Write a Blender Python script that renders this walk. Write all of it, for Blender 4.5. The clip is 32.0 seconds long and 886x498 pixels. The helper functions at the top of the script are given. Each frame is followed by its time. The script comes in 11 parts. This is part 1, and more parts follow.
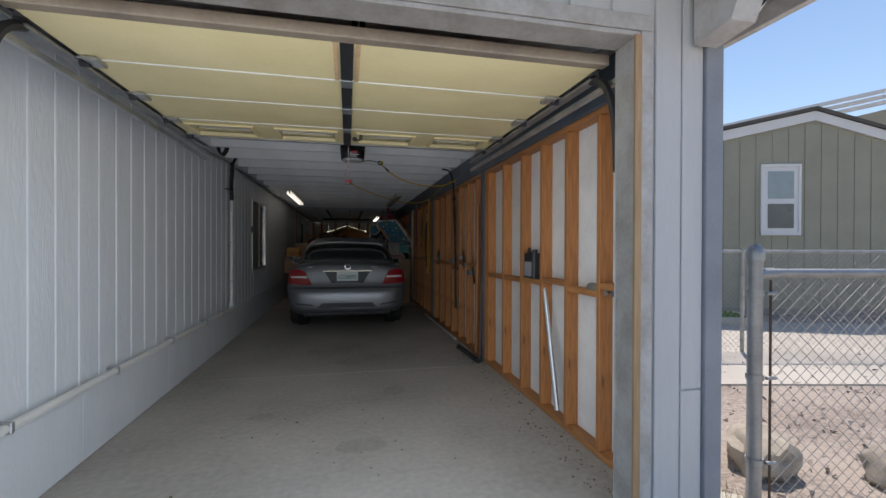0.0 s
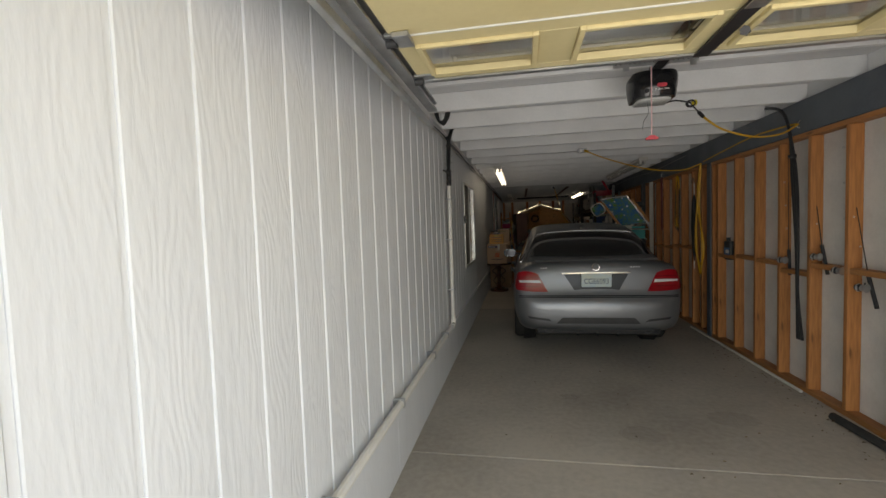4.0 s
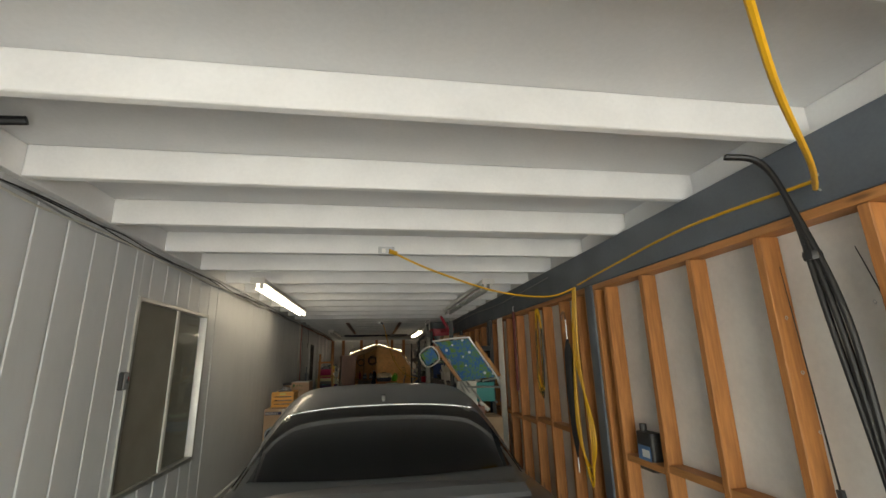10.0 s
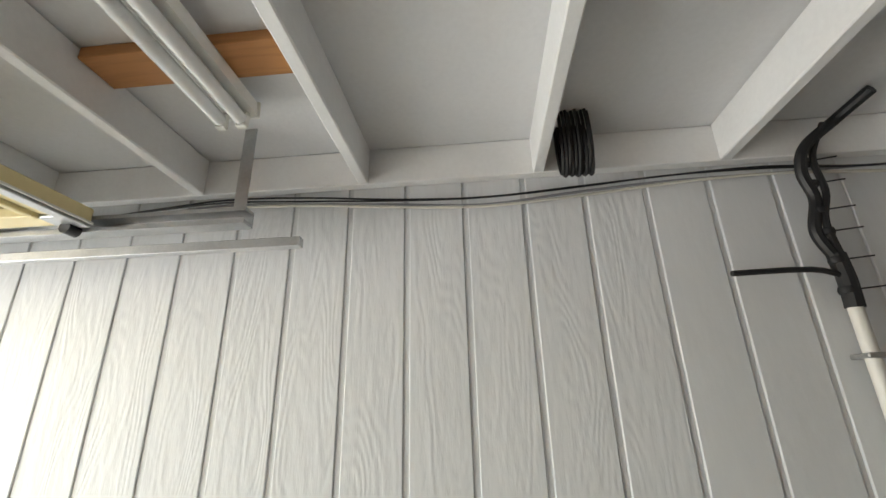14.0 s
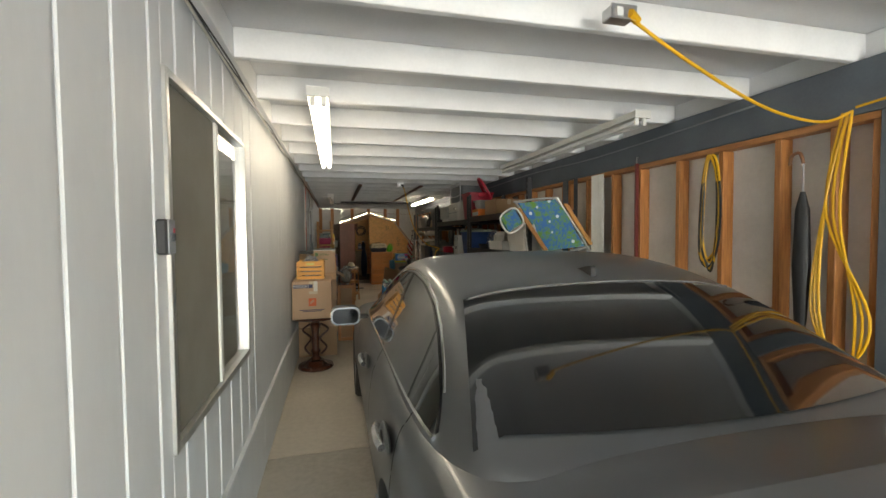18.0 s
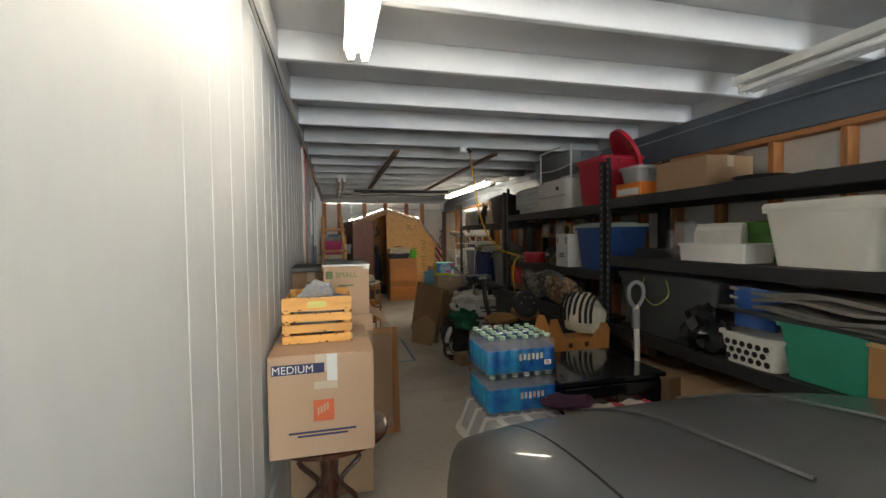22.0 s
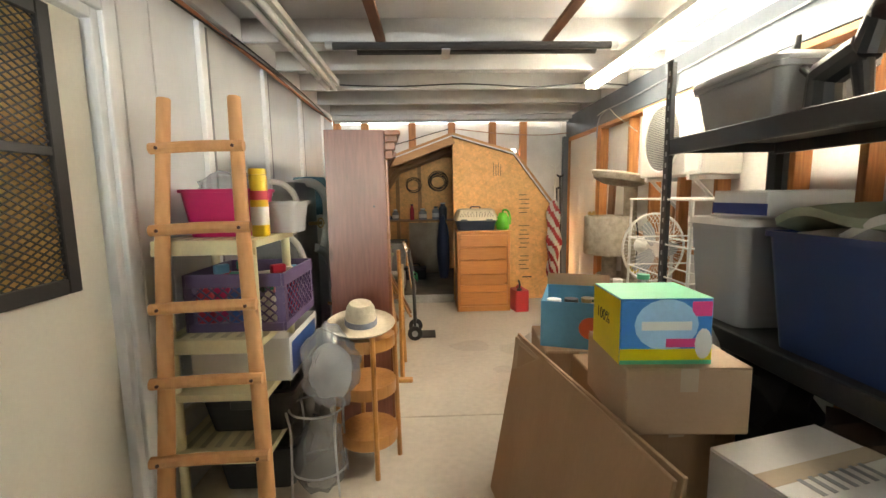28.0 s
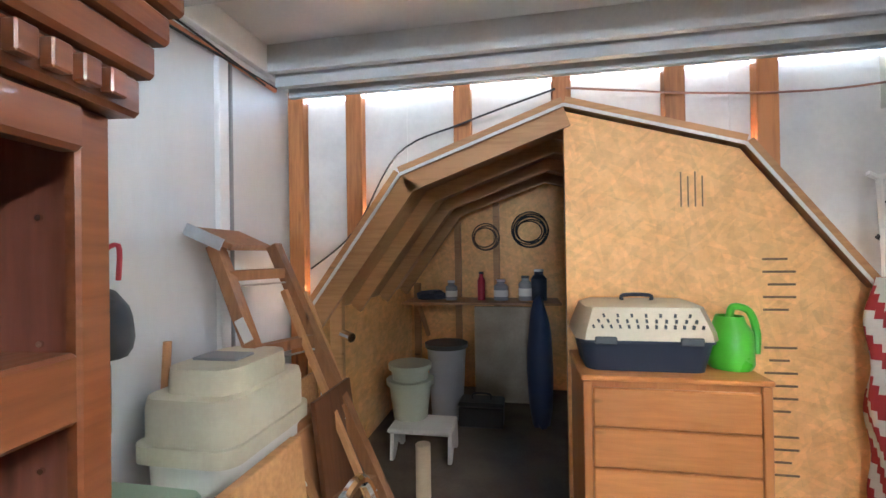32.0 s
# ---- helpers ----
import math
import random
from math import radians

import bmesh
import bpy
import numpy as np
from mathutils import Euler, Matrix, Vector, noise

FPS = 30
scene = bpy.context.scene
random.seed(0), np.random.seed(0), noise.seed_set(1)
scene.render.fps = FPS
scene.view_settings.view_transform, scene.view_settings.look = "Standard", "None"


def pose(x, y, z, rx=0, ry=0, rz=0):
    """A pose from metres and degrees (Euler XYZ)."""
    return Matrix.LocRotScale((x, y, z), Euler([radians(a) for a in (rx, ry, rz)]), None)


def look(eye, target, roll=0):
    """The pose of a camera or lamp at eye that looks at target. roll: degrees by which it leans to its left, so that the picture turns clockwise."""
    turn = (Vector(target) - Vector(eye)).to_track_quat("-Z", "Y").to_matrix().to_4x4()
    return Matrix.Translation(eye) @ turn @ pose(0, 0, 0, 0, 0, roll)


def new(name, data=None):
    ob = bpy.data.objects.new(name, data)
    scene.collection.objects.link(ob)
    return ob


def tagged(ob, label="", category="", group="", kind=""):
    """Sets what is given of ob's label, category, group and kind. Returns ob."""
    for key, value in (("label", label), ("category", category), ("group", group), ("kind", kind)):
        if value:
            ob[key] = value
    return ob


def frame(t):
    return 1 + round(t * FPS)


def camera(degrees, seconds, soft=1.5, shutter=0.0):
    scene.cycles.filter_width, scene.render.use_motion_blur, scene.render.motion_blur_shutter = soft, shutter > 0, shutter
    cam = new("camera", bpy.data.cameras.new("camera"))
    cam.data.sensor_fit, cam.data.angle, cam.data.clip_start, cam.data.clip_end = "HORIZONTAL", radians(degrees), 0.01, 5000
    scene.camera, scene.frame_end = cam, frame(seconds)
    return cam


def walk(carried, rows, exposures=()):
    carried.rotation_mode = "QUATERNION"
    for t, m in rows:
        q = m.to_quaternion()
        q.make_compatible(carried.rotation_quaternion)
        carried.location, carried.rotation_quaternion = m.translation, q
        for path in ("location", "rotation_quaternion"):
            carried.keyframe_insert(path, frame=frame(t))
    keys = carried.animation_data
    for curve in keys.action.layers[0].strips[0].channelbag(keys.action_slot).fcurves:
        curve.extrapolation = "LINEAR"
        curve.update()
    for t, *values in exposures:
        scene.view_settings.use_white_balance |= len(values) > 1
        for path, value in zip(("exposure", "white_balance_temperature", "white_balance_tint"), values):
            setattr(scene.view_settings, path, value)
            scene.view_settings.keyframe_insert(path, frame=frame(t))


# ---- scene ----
cam = camera(91.9, 32.0)
PATH = [
    (0, (1.506, 1.851, 1.256), (1.94, 3.803, 1.245), 0.2),
    (0.5, (1.492, 1.985, 1.246), (2.014, 3.915, 1.203), 0.4),
    (1, (1.376, 2.15, 1.209), (1.978, 4.053, 1.083), -0.8),
    (1.5, (1.196, 2.299, 1.245), (1.752, 4.21, 1.044), -2.8),
    (2, (1.085, 2.542, 1.282), (1.265, 4.527, 1.117), -3.5),
    (2.5, (0.965, 2.781, 1.329), (0.829, 4.769, 1.161), -2.3),
    (4.5, (0.728, 3.902, 1.47), (0.363, 5.867, 1.397), -1.9),
    (5, (0.76, 4.207, 1.48), (0.631, 6.203, 1.438), -1.6),
    (5.5, (0.741, 4.531, 1.457), (1.121, 6.494, 1.437), -0.9),
    (6, (0.872, 4.821, 1.445), (1.693, 6.645, 1.439), -0.3),
    (6.3, (0.941, 4.984, 1.489), (1.836, 6.772, 1.541), 0.9),
    (6.5, (0.981, 5.08, 1.517), (1.911, 6.849, 1.602), 0.1),
    (7, (1.043, 5.331, 1.604), (2.046, 7.041, 1.866), -0.0),
    (7.5, (1.072, 5.524, 1.608), (2.129, 7.178, 1.986), -0.4),
    (8, (1.218, 5.692, 1.598), (2.238, 7.352, 2.054), -0.3),
    (8.5, (1.257, 5.919, 1.571), (2.239, 7.565, 2.142), -0.4),
    (9, (1.269, 6.052, 1.655), (2.219, 7.652, 2.39), -1.7),
    (9.5, (1.407, 6.228, 1.63), (2.1, 7.997, 2.256), -1.2),
    (10, (1.447, 6.38, 1.597), (1.752, 8.293, 2.097), -1.4),
    (10.5, (1.489, 6.436, 1.455), (1.276, 8.382, 1.868), -1.5),
    (11, (1.4, 6.478, 1.436), (0.742, 8.35, 1.688), -1.1),
    (11.5, (1.264, 6.647, 1.364), (0.231, 8.341, 1.613), -2.5),
    (12, (1.156, 6.754, 1.358), (-0.195, 8.181, 1.728), -5.0),
    (12.5, (1.241, 6.883, 1.49), (-0.412, 7.9, 1.971), -3.1),
    (13, (1.324, 6.868, 1.613), (-0.565, 7.295, 2.109), -1.7),
    (13.5, (1.346, 6.776, 1.596), (-0.55, 6.676, 2.225), -1.6),
    (14, (1.354, 6.77, 1.61), (-0.52, 6.608, 2.289), -1.4),
    (14.5, (1.325, 6.872, 1.637), (-0.522, 7.281, 2.285), -1.5),
    (15, (1.249, 6.953, 1.569), (-0.25, 8.122, 2.19), -2.3),
    (15.5, (1.082, 7.056, 1.542), (0.135, 8.759, 1.993), -3.2),
    (17.5, (0.541, 7.55, 1.51), (1.005, 9.494, 1.44), -0.6),
    (18, (0.481, 7.842, 1.525), (0.967, 9.78, 1.45), -0.5),
    (18.5, (0.328, 8.15, 1.444), (0.863, 10.076, 1.365), 0.1),
    (19, (0.303, 8.511, 1.454), (0.816, 10.442, 1.359), 1.1),
    (19.5, (0.294, 8.911, 1.539), (0.844, 10.833, 1.476), 1.7),
    (20, (0.313, 9.308, 1.533), (0.881, 11.224, 1.447), 2.0),
    (20.5, (0.309, 9.709, 1.533), (0.856, 11.631, 1.452), 1.7),
    (21, (0.328, 10.109, 1.527), (0.901, 12.023, 1.445), 0.9),
    (21.5, (0.31, 10.497, 1.524), (0.811, 12.432, 1.466), -0.0),
    (22, (0.286, 10.87, 1.483), (0.775, 12.809, 1.422), -0.8),
    (22.5, (0.269, 11.228, 1.462), (0.679, 13.185, 1.424), -1.1),
    (23, (0.277, 11.58, 1.45), (0.698, 13.535, 1.407), -1.5),
    (23.5, (0.400, 11.980, 1.512), (0.742, 13.950, 1.449), -1.7),
    (24, (0.481, 12.343, 1.511), (0.779, 14.318, 1.410), -1.5),
    (24.5, (0.581, 12.677, 1.518), (0.855, 14.654, 1.391), -1.4),
    (25, (0.733, 13.026, 1.474), (0.942, 15.009, 1.315), -1.2),
    (25.5, (0.828, 13.451, 1.452), (1.031, 15.432, 1.269), -0.5),
    (27.5, (1.13, 15.328, 1.382), (1.209, 17.312, 1.14), -0.4),
    (28, (1.167, 15.739, 1.391), (1.234, 17.722, 1.141), -0.9),
    (28.5, (1.073, 16.193, 1.346), (1.11, 18.183, 1.147), -1.8),
    (29, (1.117, 16.607, 1.382), (1.19, 18.597, 1.189), -2.8),
    (29.5, (1.106, 17.006, 1.334), (1.203, 18.999, 1.197), -3.3),
    (30, (1.208, 17.342, 1.381), (1.328, 19.335, 1.256), -3.6),
    (30.5, (1.226, 17.74, 1.325), (1.354, 19.737, 1.323), -3.4),
    (31, (1.259, 18.02, 1.312), (1.266, 20.02, 1.35), -3.1),
    (31.5, (1.25, 18.2, 1.33), (1.115, 20.195, 1.415), -2.2),
    (31.7, (1.306, 18.508, 1.403), (1.045, 20.491, 1.445), -1.7),
    (31.85, (1.297, 18.783, 1.418), (0.982, 20.757, 1.445), -1.3),
    (32, (1.289, 19.057, 1.432), (0.920, 21.023, 1.445), -0.9),
]
EXPOSURES = [(0, 0.0, 6900, 16), (2.5, 0.6, 7300, 16), (5, 1.45, 9000, 14), (6, 2.0, 9300, 12), (8, 2.4, 8600, 10), (12, 2.7, 8700, 12), (13, 2.75, 8300, 12), (14, 2.25, 8200, 12), (15, 2.65, 8200, 10), (18, 3.7, 8100, 10), (21, 4.2, 7400, 10), (23, 4.7, 7200, 12), (25, 5.8, 7600, 13), (28, 5.95, 7700, 10), (29, 5.7, 7500, 10), (30, 5.55, 6900, 10), (31, 5.8, 6000, 10), (32, 6.2, 5700, 10)]
walk(cam, [(t, look(eye, target, roll)) for t, eye, target, roll in PATH], exposures=EXPOSURES)

# ---------------------------------------------------------------- light
world = bpy.data.worlds.new("world")
scene.world = world
world.use_nodes = True
_n = world.node_tree.nodes
_sky = _n.new("ShaderNodeTexSky")
_sky.sky_type, _sky.sun_disc = "NISHITA", False
_sky.sun_elevation, _sky.sun_rotation = radians(62), radians(40)
_sky.air_density, _sky.dust_density, _sky.ozone_density = 1.3, 0.0, 4.0
_n["Background"].inputs["Strength"].default_value = 0.14
world.node_tree.links.new(_sky.outputs[0], _n["Background"].inputs["Color"])
sun = new("sun", bpy.data.lights.new("sun", "SUN"))
sun.data.energy, sun.data.angle, sun.data.color = 4.5, radians(0.53), (1.0, 0.95, 0.87)
sun.matrix_world = look((4, 9, 16), (4 - math.sin(radians(40)) * 10, 9 - math.cos(radians(40)) * 10, 16 - math.tan(radians(62)) * 10))

# the sky's light in the garage opening
daylight = new("opening_daylight", bpy.data.lights.new("opening_daylight", "AREA"))
daylight.data.shape, daylight.data.size, daylight.data.size_y = "RECTANGLE", 2.4, 2.1
daylight.data.energy, daylight.data.color = 22.0, (0.72, 0.86, 1.0)
daylight.matrix_world = look((1.5, 3.62, 1.08), (1.5, 9.0, 1.08))

# the sky's light in the gap at the top of the end wall
gap_light = new("gap_daylight", bpy.data.lights.new("gap_daylight", "AREA"))
gap_light.data.shape, gap_light.data.size, gap_light.data.size_y = "RECTANGLE", 2.8, 0.03
gap_light.data.energy, gap_light.data.color = 0.10, (0.80, 0.90, 1.0)
gap_light.matrix_world = look((1.5, 21.325, 2.308), (1.5, 18.5, 1.5))

# ---------------------------------------------------------------- small tools
V = Vector


def link(nt, a, ai, b, bi):
    nt.links.new(a.outputs[ai], b.inputs[bi])


def paint(name, base, dark=None, rough=0.6, metal=0.0, scale=4.0, fine=60.0, bump=0.15, mix=0.5, coat=0.0, stretch=(1, 1, 1),
          fine_amount=0.35, alpha=1.0, per_object=0.0, per_island=0.0, spec=0.5, emit=None, glow=0.0, trans=0.0, rough_var=0.1):
    """A surface with a wide and a fine variation of its colour, gloss and relief, in metres."""
    m = bpy.data.materials.new(name)
    m.use_nodes = True
    nt = m.node_tree
    bsdf = nt.nodes["Principled BSDF"]
    if dark is None:
        dark = tuple(c * 0.8 for c in base)
    co = nt.nodes.new("ShaderNodeTexCoord")
    mp = nt.nodes.new("ShaderNodeMapping")
    mp.inputs["Scale"].default_value = stretch
    link(nt, co, "Object", mp, "Vector")
    wide, grain = nt.nodes.new("ShaderNodeTexNoise"), nt.nodes.new("ShaderNodeTexNoise")
    wide.inputs["Scale"].default_value, wide.inputs["Detail"].default_value = scale, 5
    grain.inputs["Scale"].default_value, grain.inputs["Detail"].default_value = fine, 4
    for t in (wide, grain):
        link(nt, mp, "Vector", t, "Vector")
    add = nt.nodes.new("ShaderNodeMath")
    add.operation = "MULTIPLY_ADD"
    add.inputs[1].default_value = fine_amount
    link(nt, grain, "Fac", add, 0)
    link(nt, wide, "Fac", add, 2)
    ramp = nt.nodes.new("ShaderNodeMapRange")
    ramp.inputs["From Min"].default_value, ramp.inputs["From Max"].default_value = 0.35 + fine_amount * 0.5 - mix * 0.3, 0.65 + fine_amount * 0.5
    link(nt, add, 0, ramp, "Value")
    mc = nt.nodes.new("ShaderNodeMix")
    mc.data_type = "RGBA"
    mc.inputs["A"].default_value, mc.inputs["B"].default_value = (*dark, 1), (*base, 1)
    link(nt, ramp, "Result", mc, "Factor")
    colour = mc.outputs["Result"]
    if per_object or per_island:
        info = nt.nodes.new("ShaderNodeObjectInfo" if per_object else "ShaderNodeNewGeometry")
        hs = nt.nodes.new("ShaderNodeHueSaturation")
        mr = nt.nodes.new("ShaderNodeMapRange")
        k = per_object or per_island
        mr.inputs["To Min"].default_value, mr.inputs["To Max"].default_value = 1 - k, 1 + k
        link(nt, info, "Random" if per_object else "Random Per Island", mr, "Value")
        link(nt, mr, "Result", hs, "Value")
        nt.links.new(colour, hs.inputs["Color"])
        colour = hs.outputs["Color"]
    nt.links.new(colour, bsdf.inputs["Base Color"])
    rr = nt.nodes.new("ShaderNodeMapRange")
    rr.inputs["To Min"].default_value, rr.inputs["To Max"].default_value = min(1, rough + rough_var), max(0.02, rough - rough_var)
    link(nt, wide, "Fac", rr, "Value")
    link(nt, rr, "Result", bsdf, "Roughness")
    bsdf.inputs["Metallic"].default_value = metal
    bsdf.inputs["Specular IOR Level"].default_value = spec
    bsdf.inputs["Coat Weight"].default_value = coat
    bsdf.inputs["Coat Roughness"].default_value = 0.05
    bsdf.inputs["Alpha"].default_value = alpha
    bsdf.inputs["Transmission Weight"].default_value = trans
    if emit:
        bsdf.inputs["Emission Color"].default_value = (*emit, 1)
        bsdf.inputs["Emission Strength"].default_value = glow
    if bump:
        bp = nt.nodes.new("ShaderNodeBump")
        bp.inputs["Strength"].default_value, bp.inputs["Distance"].default_value = bump, 0.01
        link(nt, add, 0, bp, "Height")
        link(nt, bp, "Normal", bsdf, "Normal")
    return m


def wood(name, base, dark, axis=2, rough=0.55, ring=22.0, bump=0.12, coat=0.0, per_object=0.12, per_island=0.0):
    """Sawn wood: grain lines along one axis, broad streaks, knots."""
    m = paint(name, base, dark, rough=rough, scale=3.0, fine=ring * 3, bump=bump, mix=0.6, coat=coat, per_object=per_object if not per_island else 0,
              per_island=per_island, stretch=tuple(0.09 if i == axis else 1.0 for i in range(3)), fine_amount=0.9)
    nt = m.node_tree
    bsdf = nt.nodes["Principled BSDF"]
    src = bsdf.inputs["Base Color"].links[0].from_socket
    co = nt.nodes.new("ShaderNodeTexCoord")
    mp = nt.nodes.new("ShaderNodeMapping")
    mp.inputs["Scale"].default_value = tuple(1.1 if i == axis else 5.0 for i in range(3))
    vor = nt.nodes.new("ShaderNodeTexVoronoi")
    vor.inputs["Scale"].default_value = 2.2
    link(nt, co, "Object", mp, "Vector")
    link(nt, mp, "Vector", vor, "Vector")
    mr = nt.nodes.new("ShaderNodeMapRange")
    mr.inputs["From Min"].default_value, mr.inputs["From Max"].default_value = 0.05, 0.13
    mr.inputs["To Min"].default_value, mr.inputs["To Max"].default_value = 0.45, 1.0
    link(nt, vor, "Distance", mr, "Value")
    mul = nt.nodes.new("ShaderNodeMix")
    mul.data_type, mul.blend_type = "RGBA", "MULTIPLY"
    mul.inputs["Factor"].default_value = 1.0
    nt.links.new(src, mul.inputs["A"])
    link(nt, mr, "Result", mul, "B")
    nt.links.new(mul.outputs["Result"], bsdf.inputs["Base Color"])
    return m


def clear(name, colour=(1, 1, 1), rough=0.02, ior=1.45, alpha=0.0):
    """Thin glass or clear plastic: mostly see-through, with a glossy skin."""
    m = bpy.data.materials.new(name)
    m.use_nodes = True
    nt = m.node_tree
    nt.nodes.remove(nt.nodes["Principled BSDF"])
    out = nt.nodes["Material Output"]
    tr, gl, mx, fr = (nt.nodes.new(k) for k in ("ShaderNodeBsdfTransparent", "ShaderNodeBsdfGlossy", "ShaderNodeMixShader", "ShaderNodeMath"))
    lw, pw = nt.nodes.new("ShaderNodeLayerWeight"), nt.nodes.new("ShaderNodeMath")
    lw.inputs["Blend"].default_value = 0.5
    pw.operation, pw.inputs[1].default_value = "POWER", 5.0
    fr.operation, fr.inputs[1].default_value, fr.inputs[2].default_value = "MULTIPLY_ADD", 0.9, ((ior - 1) / (ior + 1)) ** 2
    link(nt, lw, "Facing", pw, 0)
    link(nt, pw, 0, fr, 0)
    tr.inputs["Color"].default_value = (*colour, 1)
    gl.inputs["Roughness"].default_value = rough
    link(nt, fr, 0, mx, "Fac")
    link(nt, tr, 0, mx, 1)
    link(nt, gl, 0, mx, 2)
    if alpha:
        df, m2 = nt.nodes.new("ShaderNodeBsdfDiffuse"), nt.nodes.new("ShaderNodeMixShader")
        df.inputs["Color"].default_value = (*colour, 1)
        m2.inputs["Fac"].default_value = alpha
        link(nt, mx, 0, m2, 1)
        link(nt, df, 0, m2, 2)
        link(nt, m2, 0, out, "Surface")
    else:
        link(nt, mx, 0, out, "Surface")
    return m


def glowing(name, colour, strength):
    m = bpy.data.materials.new(name)
    m.use_nodes = True
    b = m.node_tree.nodes["Principled BSDF"]
    b.inputs["Base Color"].default_value = (0.9, 0.9, 0.9, 1)
    b.inputs["Emission Color"].default_value = (*colour, 1)
    b.inputs["Emission Strength"].default_value = strength
    return m


def bm_new():
    return bmesh.new()


def box(bm, x0, y0, z0, x1, y1, z1, bevel=0.0, seg=1):
    x0, x1, y0, y1, z0, z1 = min(x0, x1), max(x0, x1), min(y0, y1), max(y0, y1), min(z0, z1), max(z0, z1)
    v = [bm.verts.new(p) for p in ((x0, y0, z0), (x1, y0, z0), (x1, y1, z0), (x0, y1, z0), (x0, y0, z1), (x1, y0, z1), (x1, y1, z1), (x0, y1, z1))]
    f = [bm.faces.new([v[i] for i in q]) for q in ((3, 2, 1, 0), (4, 5, 6, 7), (0, 1, 5, 4), (1, 2, 6, 5), (2, 3, 7, 6), (3, 0, 4, 7))]
    if bevel:
        e = list({e for q in f for e in q.edges})
        bmesh.ops.bevel(bm, geom=e, offset=bevel, segments=seg, affect="EDGES", profile=0.5)
    return bm


def B(*a, bevel=0.0, seg=1):
    return box(bmesh.new(), *a, bevel=bevel, seg=seg)


def rod(bm, p, q, r, seg=10, r2=None, caps=True):
    """A round bar or cone from p to q."""
    p, q = V(p), V(q)
    r2 = r if r2 is None else r2
    d = (q - p).normalized()
    u = d.orthogonal().normalized()
    w = d.cross(u)
    ring = [[bm.verts.new(c + (u * math.cos(a) + w * math.sin(a)) * k) for a in (2 * math.pi * i / seg for i in range(seg))] for c, k in ((p, r), (q, r2))]
    for i in range(seg):
        j = (i + 1) % seg
        bm.faces.new((ring[0][i], ring[0][j], ring[1][j], ring[1][i]))
    if caps:
        bm.faces.new(ring[0][::-1])
        bm.faces.new(ring[1])
    return bm


def R(p, q, r, seg=10, r2=None):
    return rod(bmesh.new(), p, q, r, seg, r2)


def smooth_line(pts, steps=5, closed=False):
    """Catmull-Rom through the points."""
    pts = [V(p) for p in pts]
    n, out = len(pts), []
    for i in range(n if closed else n - 1):
        a, b, c, d = (pts[(i + k) % n] if closed else pts[min(max(i + k, 0), n - 1)] for k in (-1, 0, 1, 2))
        for s in range(steps):
            t = s / steps
            out.append(0.5 * (2 * b + (c - a) * t + (2 * a - 5 * b + 4 * c - d) * t * t + (3 * b - a - 3 * c + d) * t ** 3))
    if not closed:
        out.append(pts[-1])
    return out


def tube(bm, pts, r, seg=7, steps=5, closed=False, taper=None):
    """A round tube along a smooth line."""
    line = smooth_line(pts, steps, closed) if steps > 1 else [V(p) for p in pts]
    n, rings, u = len(line), [], None
    for i, p in enumerate(line):
        d = (line[(i + 1) % n] - line[i - 1]) if closed else (line[min(i + 1, n - 1)] - line[max(i - 1, 0)])
        d = d.normalized() if d.length > 1e-9 else V((0, 0, 1))
        u = d.orthogonal() if u is None else u - d * u.dot(d)
        if u.length < 1e-6:
            u = d.orthogonal()
        u.normalize()
        w = d.cross(u)
        k = r if taper is None else r + (taper - r) * i / max(1, n - 1)
        rings.append([bm.verts.new(p + (u * math.cos(a) + w * math.sin(a)) * k) for a in (2 * math.pi * j / seg for j in range(seg))])
    for i in range(n if closed else n - 1):
        a, b = rings[i], rings[(i + 1) % n]
        for j in range(seg):
            bm.faces.new((a[j], a[(j + 1) % seg], b[(j + 1) % seg], b[j]))
    if not closed:
        bm.faces.new(rings[0][::-1])
        bm.faces.new(rings[-1])
    return bm


def T(pts, r, seg=7, steps=5, closed=False, taper=None):
    return tube(bmesh.new(), pts, r, seg, steps, closed, taper)


def lathe(profile, seg=24, bm=None, at=(0, 0, 0), sx=1.0, sy=1.0):
    """Turns a profile of (radius, height) round the upright axis."""
    bm = bm or bmesh.new()
    rings = []
    for r, z in profile:
        if r < 1e-6:
            rings.append([bm.verts.new((at[0], at[1], at[2] + z))])
        else:
            rings.append([bm.verts.new((at[0] + sx * r * math.cos(2 * math.pi * i / seg), at[1] + sy * r * math.sin(2 * math.pi * i / seg), at[2] + z)) for i in range(seg)])
    for a, b in zip(rings, rings[1:]):
        for i in range(seg):
            j = (i + 1) % seg
            if len(a) == 1 and len(b) == 1:
                continue
            if len(a) == 1:
                bm.faces.new((a[0], b[j], b[i]))
            elif len(b) == 1:
                bm.faces.new((a[i], a[j], b[0]))
            else:
                bm.faces.new((a[i], a[j], b[j], b[i]))
    if len(rings[0]) > 1:
        bm.faces.new(rings[0][::-1])
    if len(rings[-1]) > 1:
        bm.faces.new(rings[-1])
    return bm


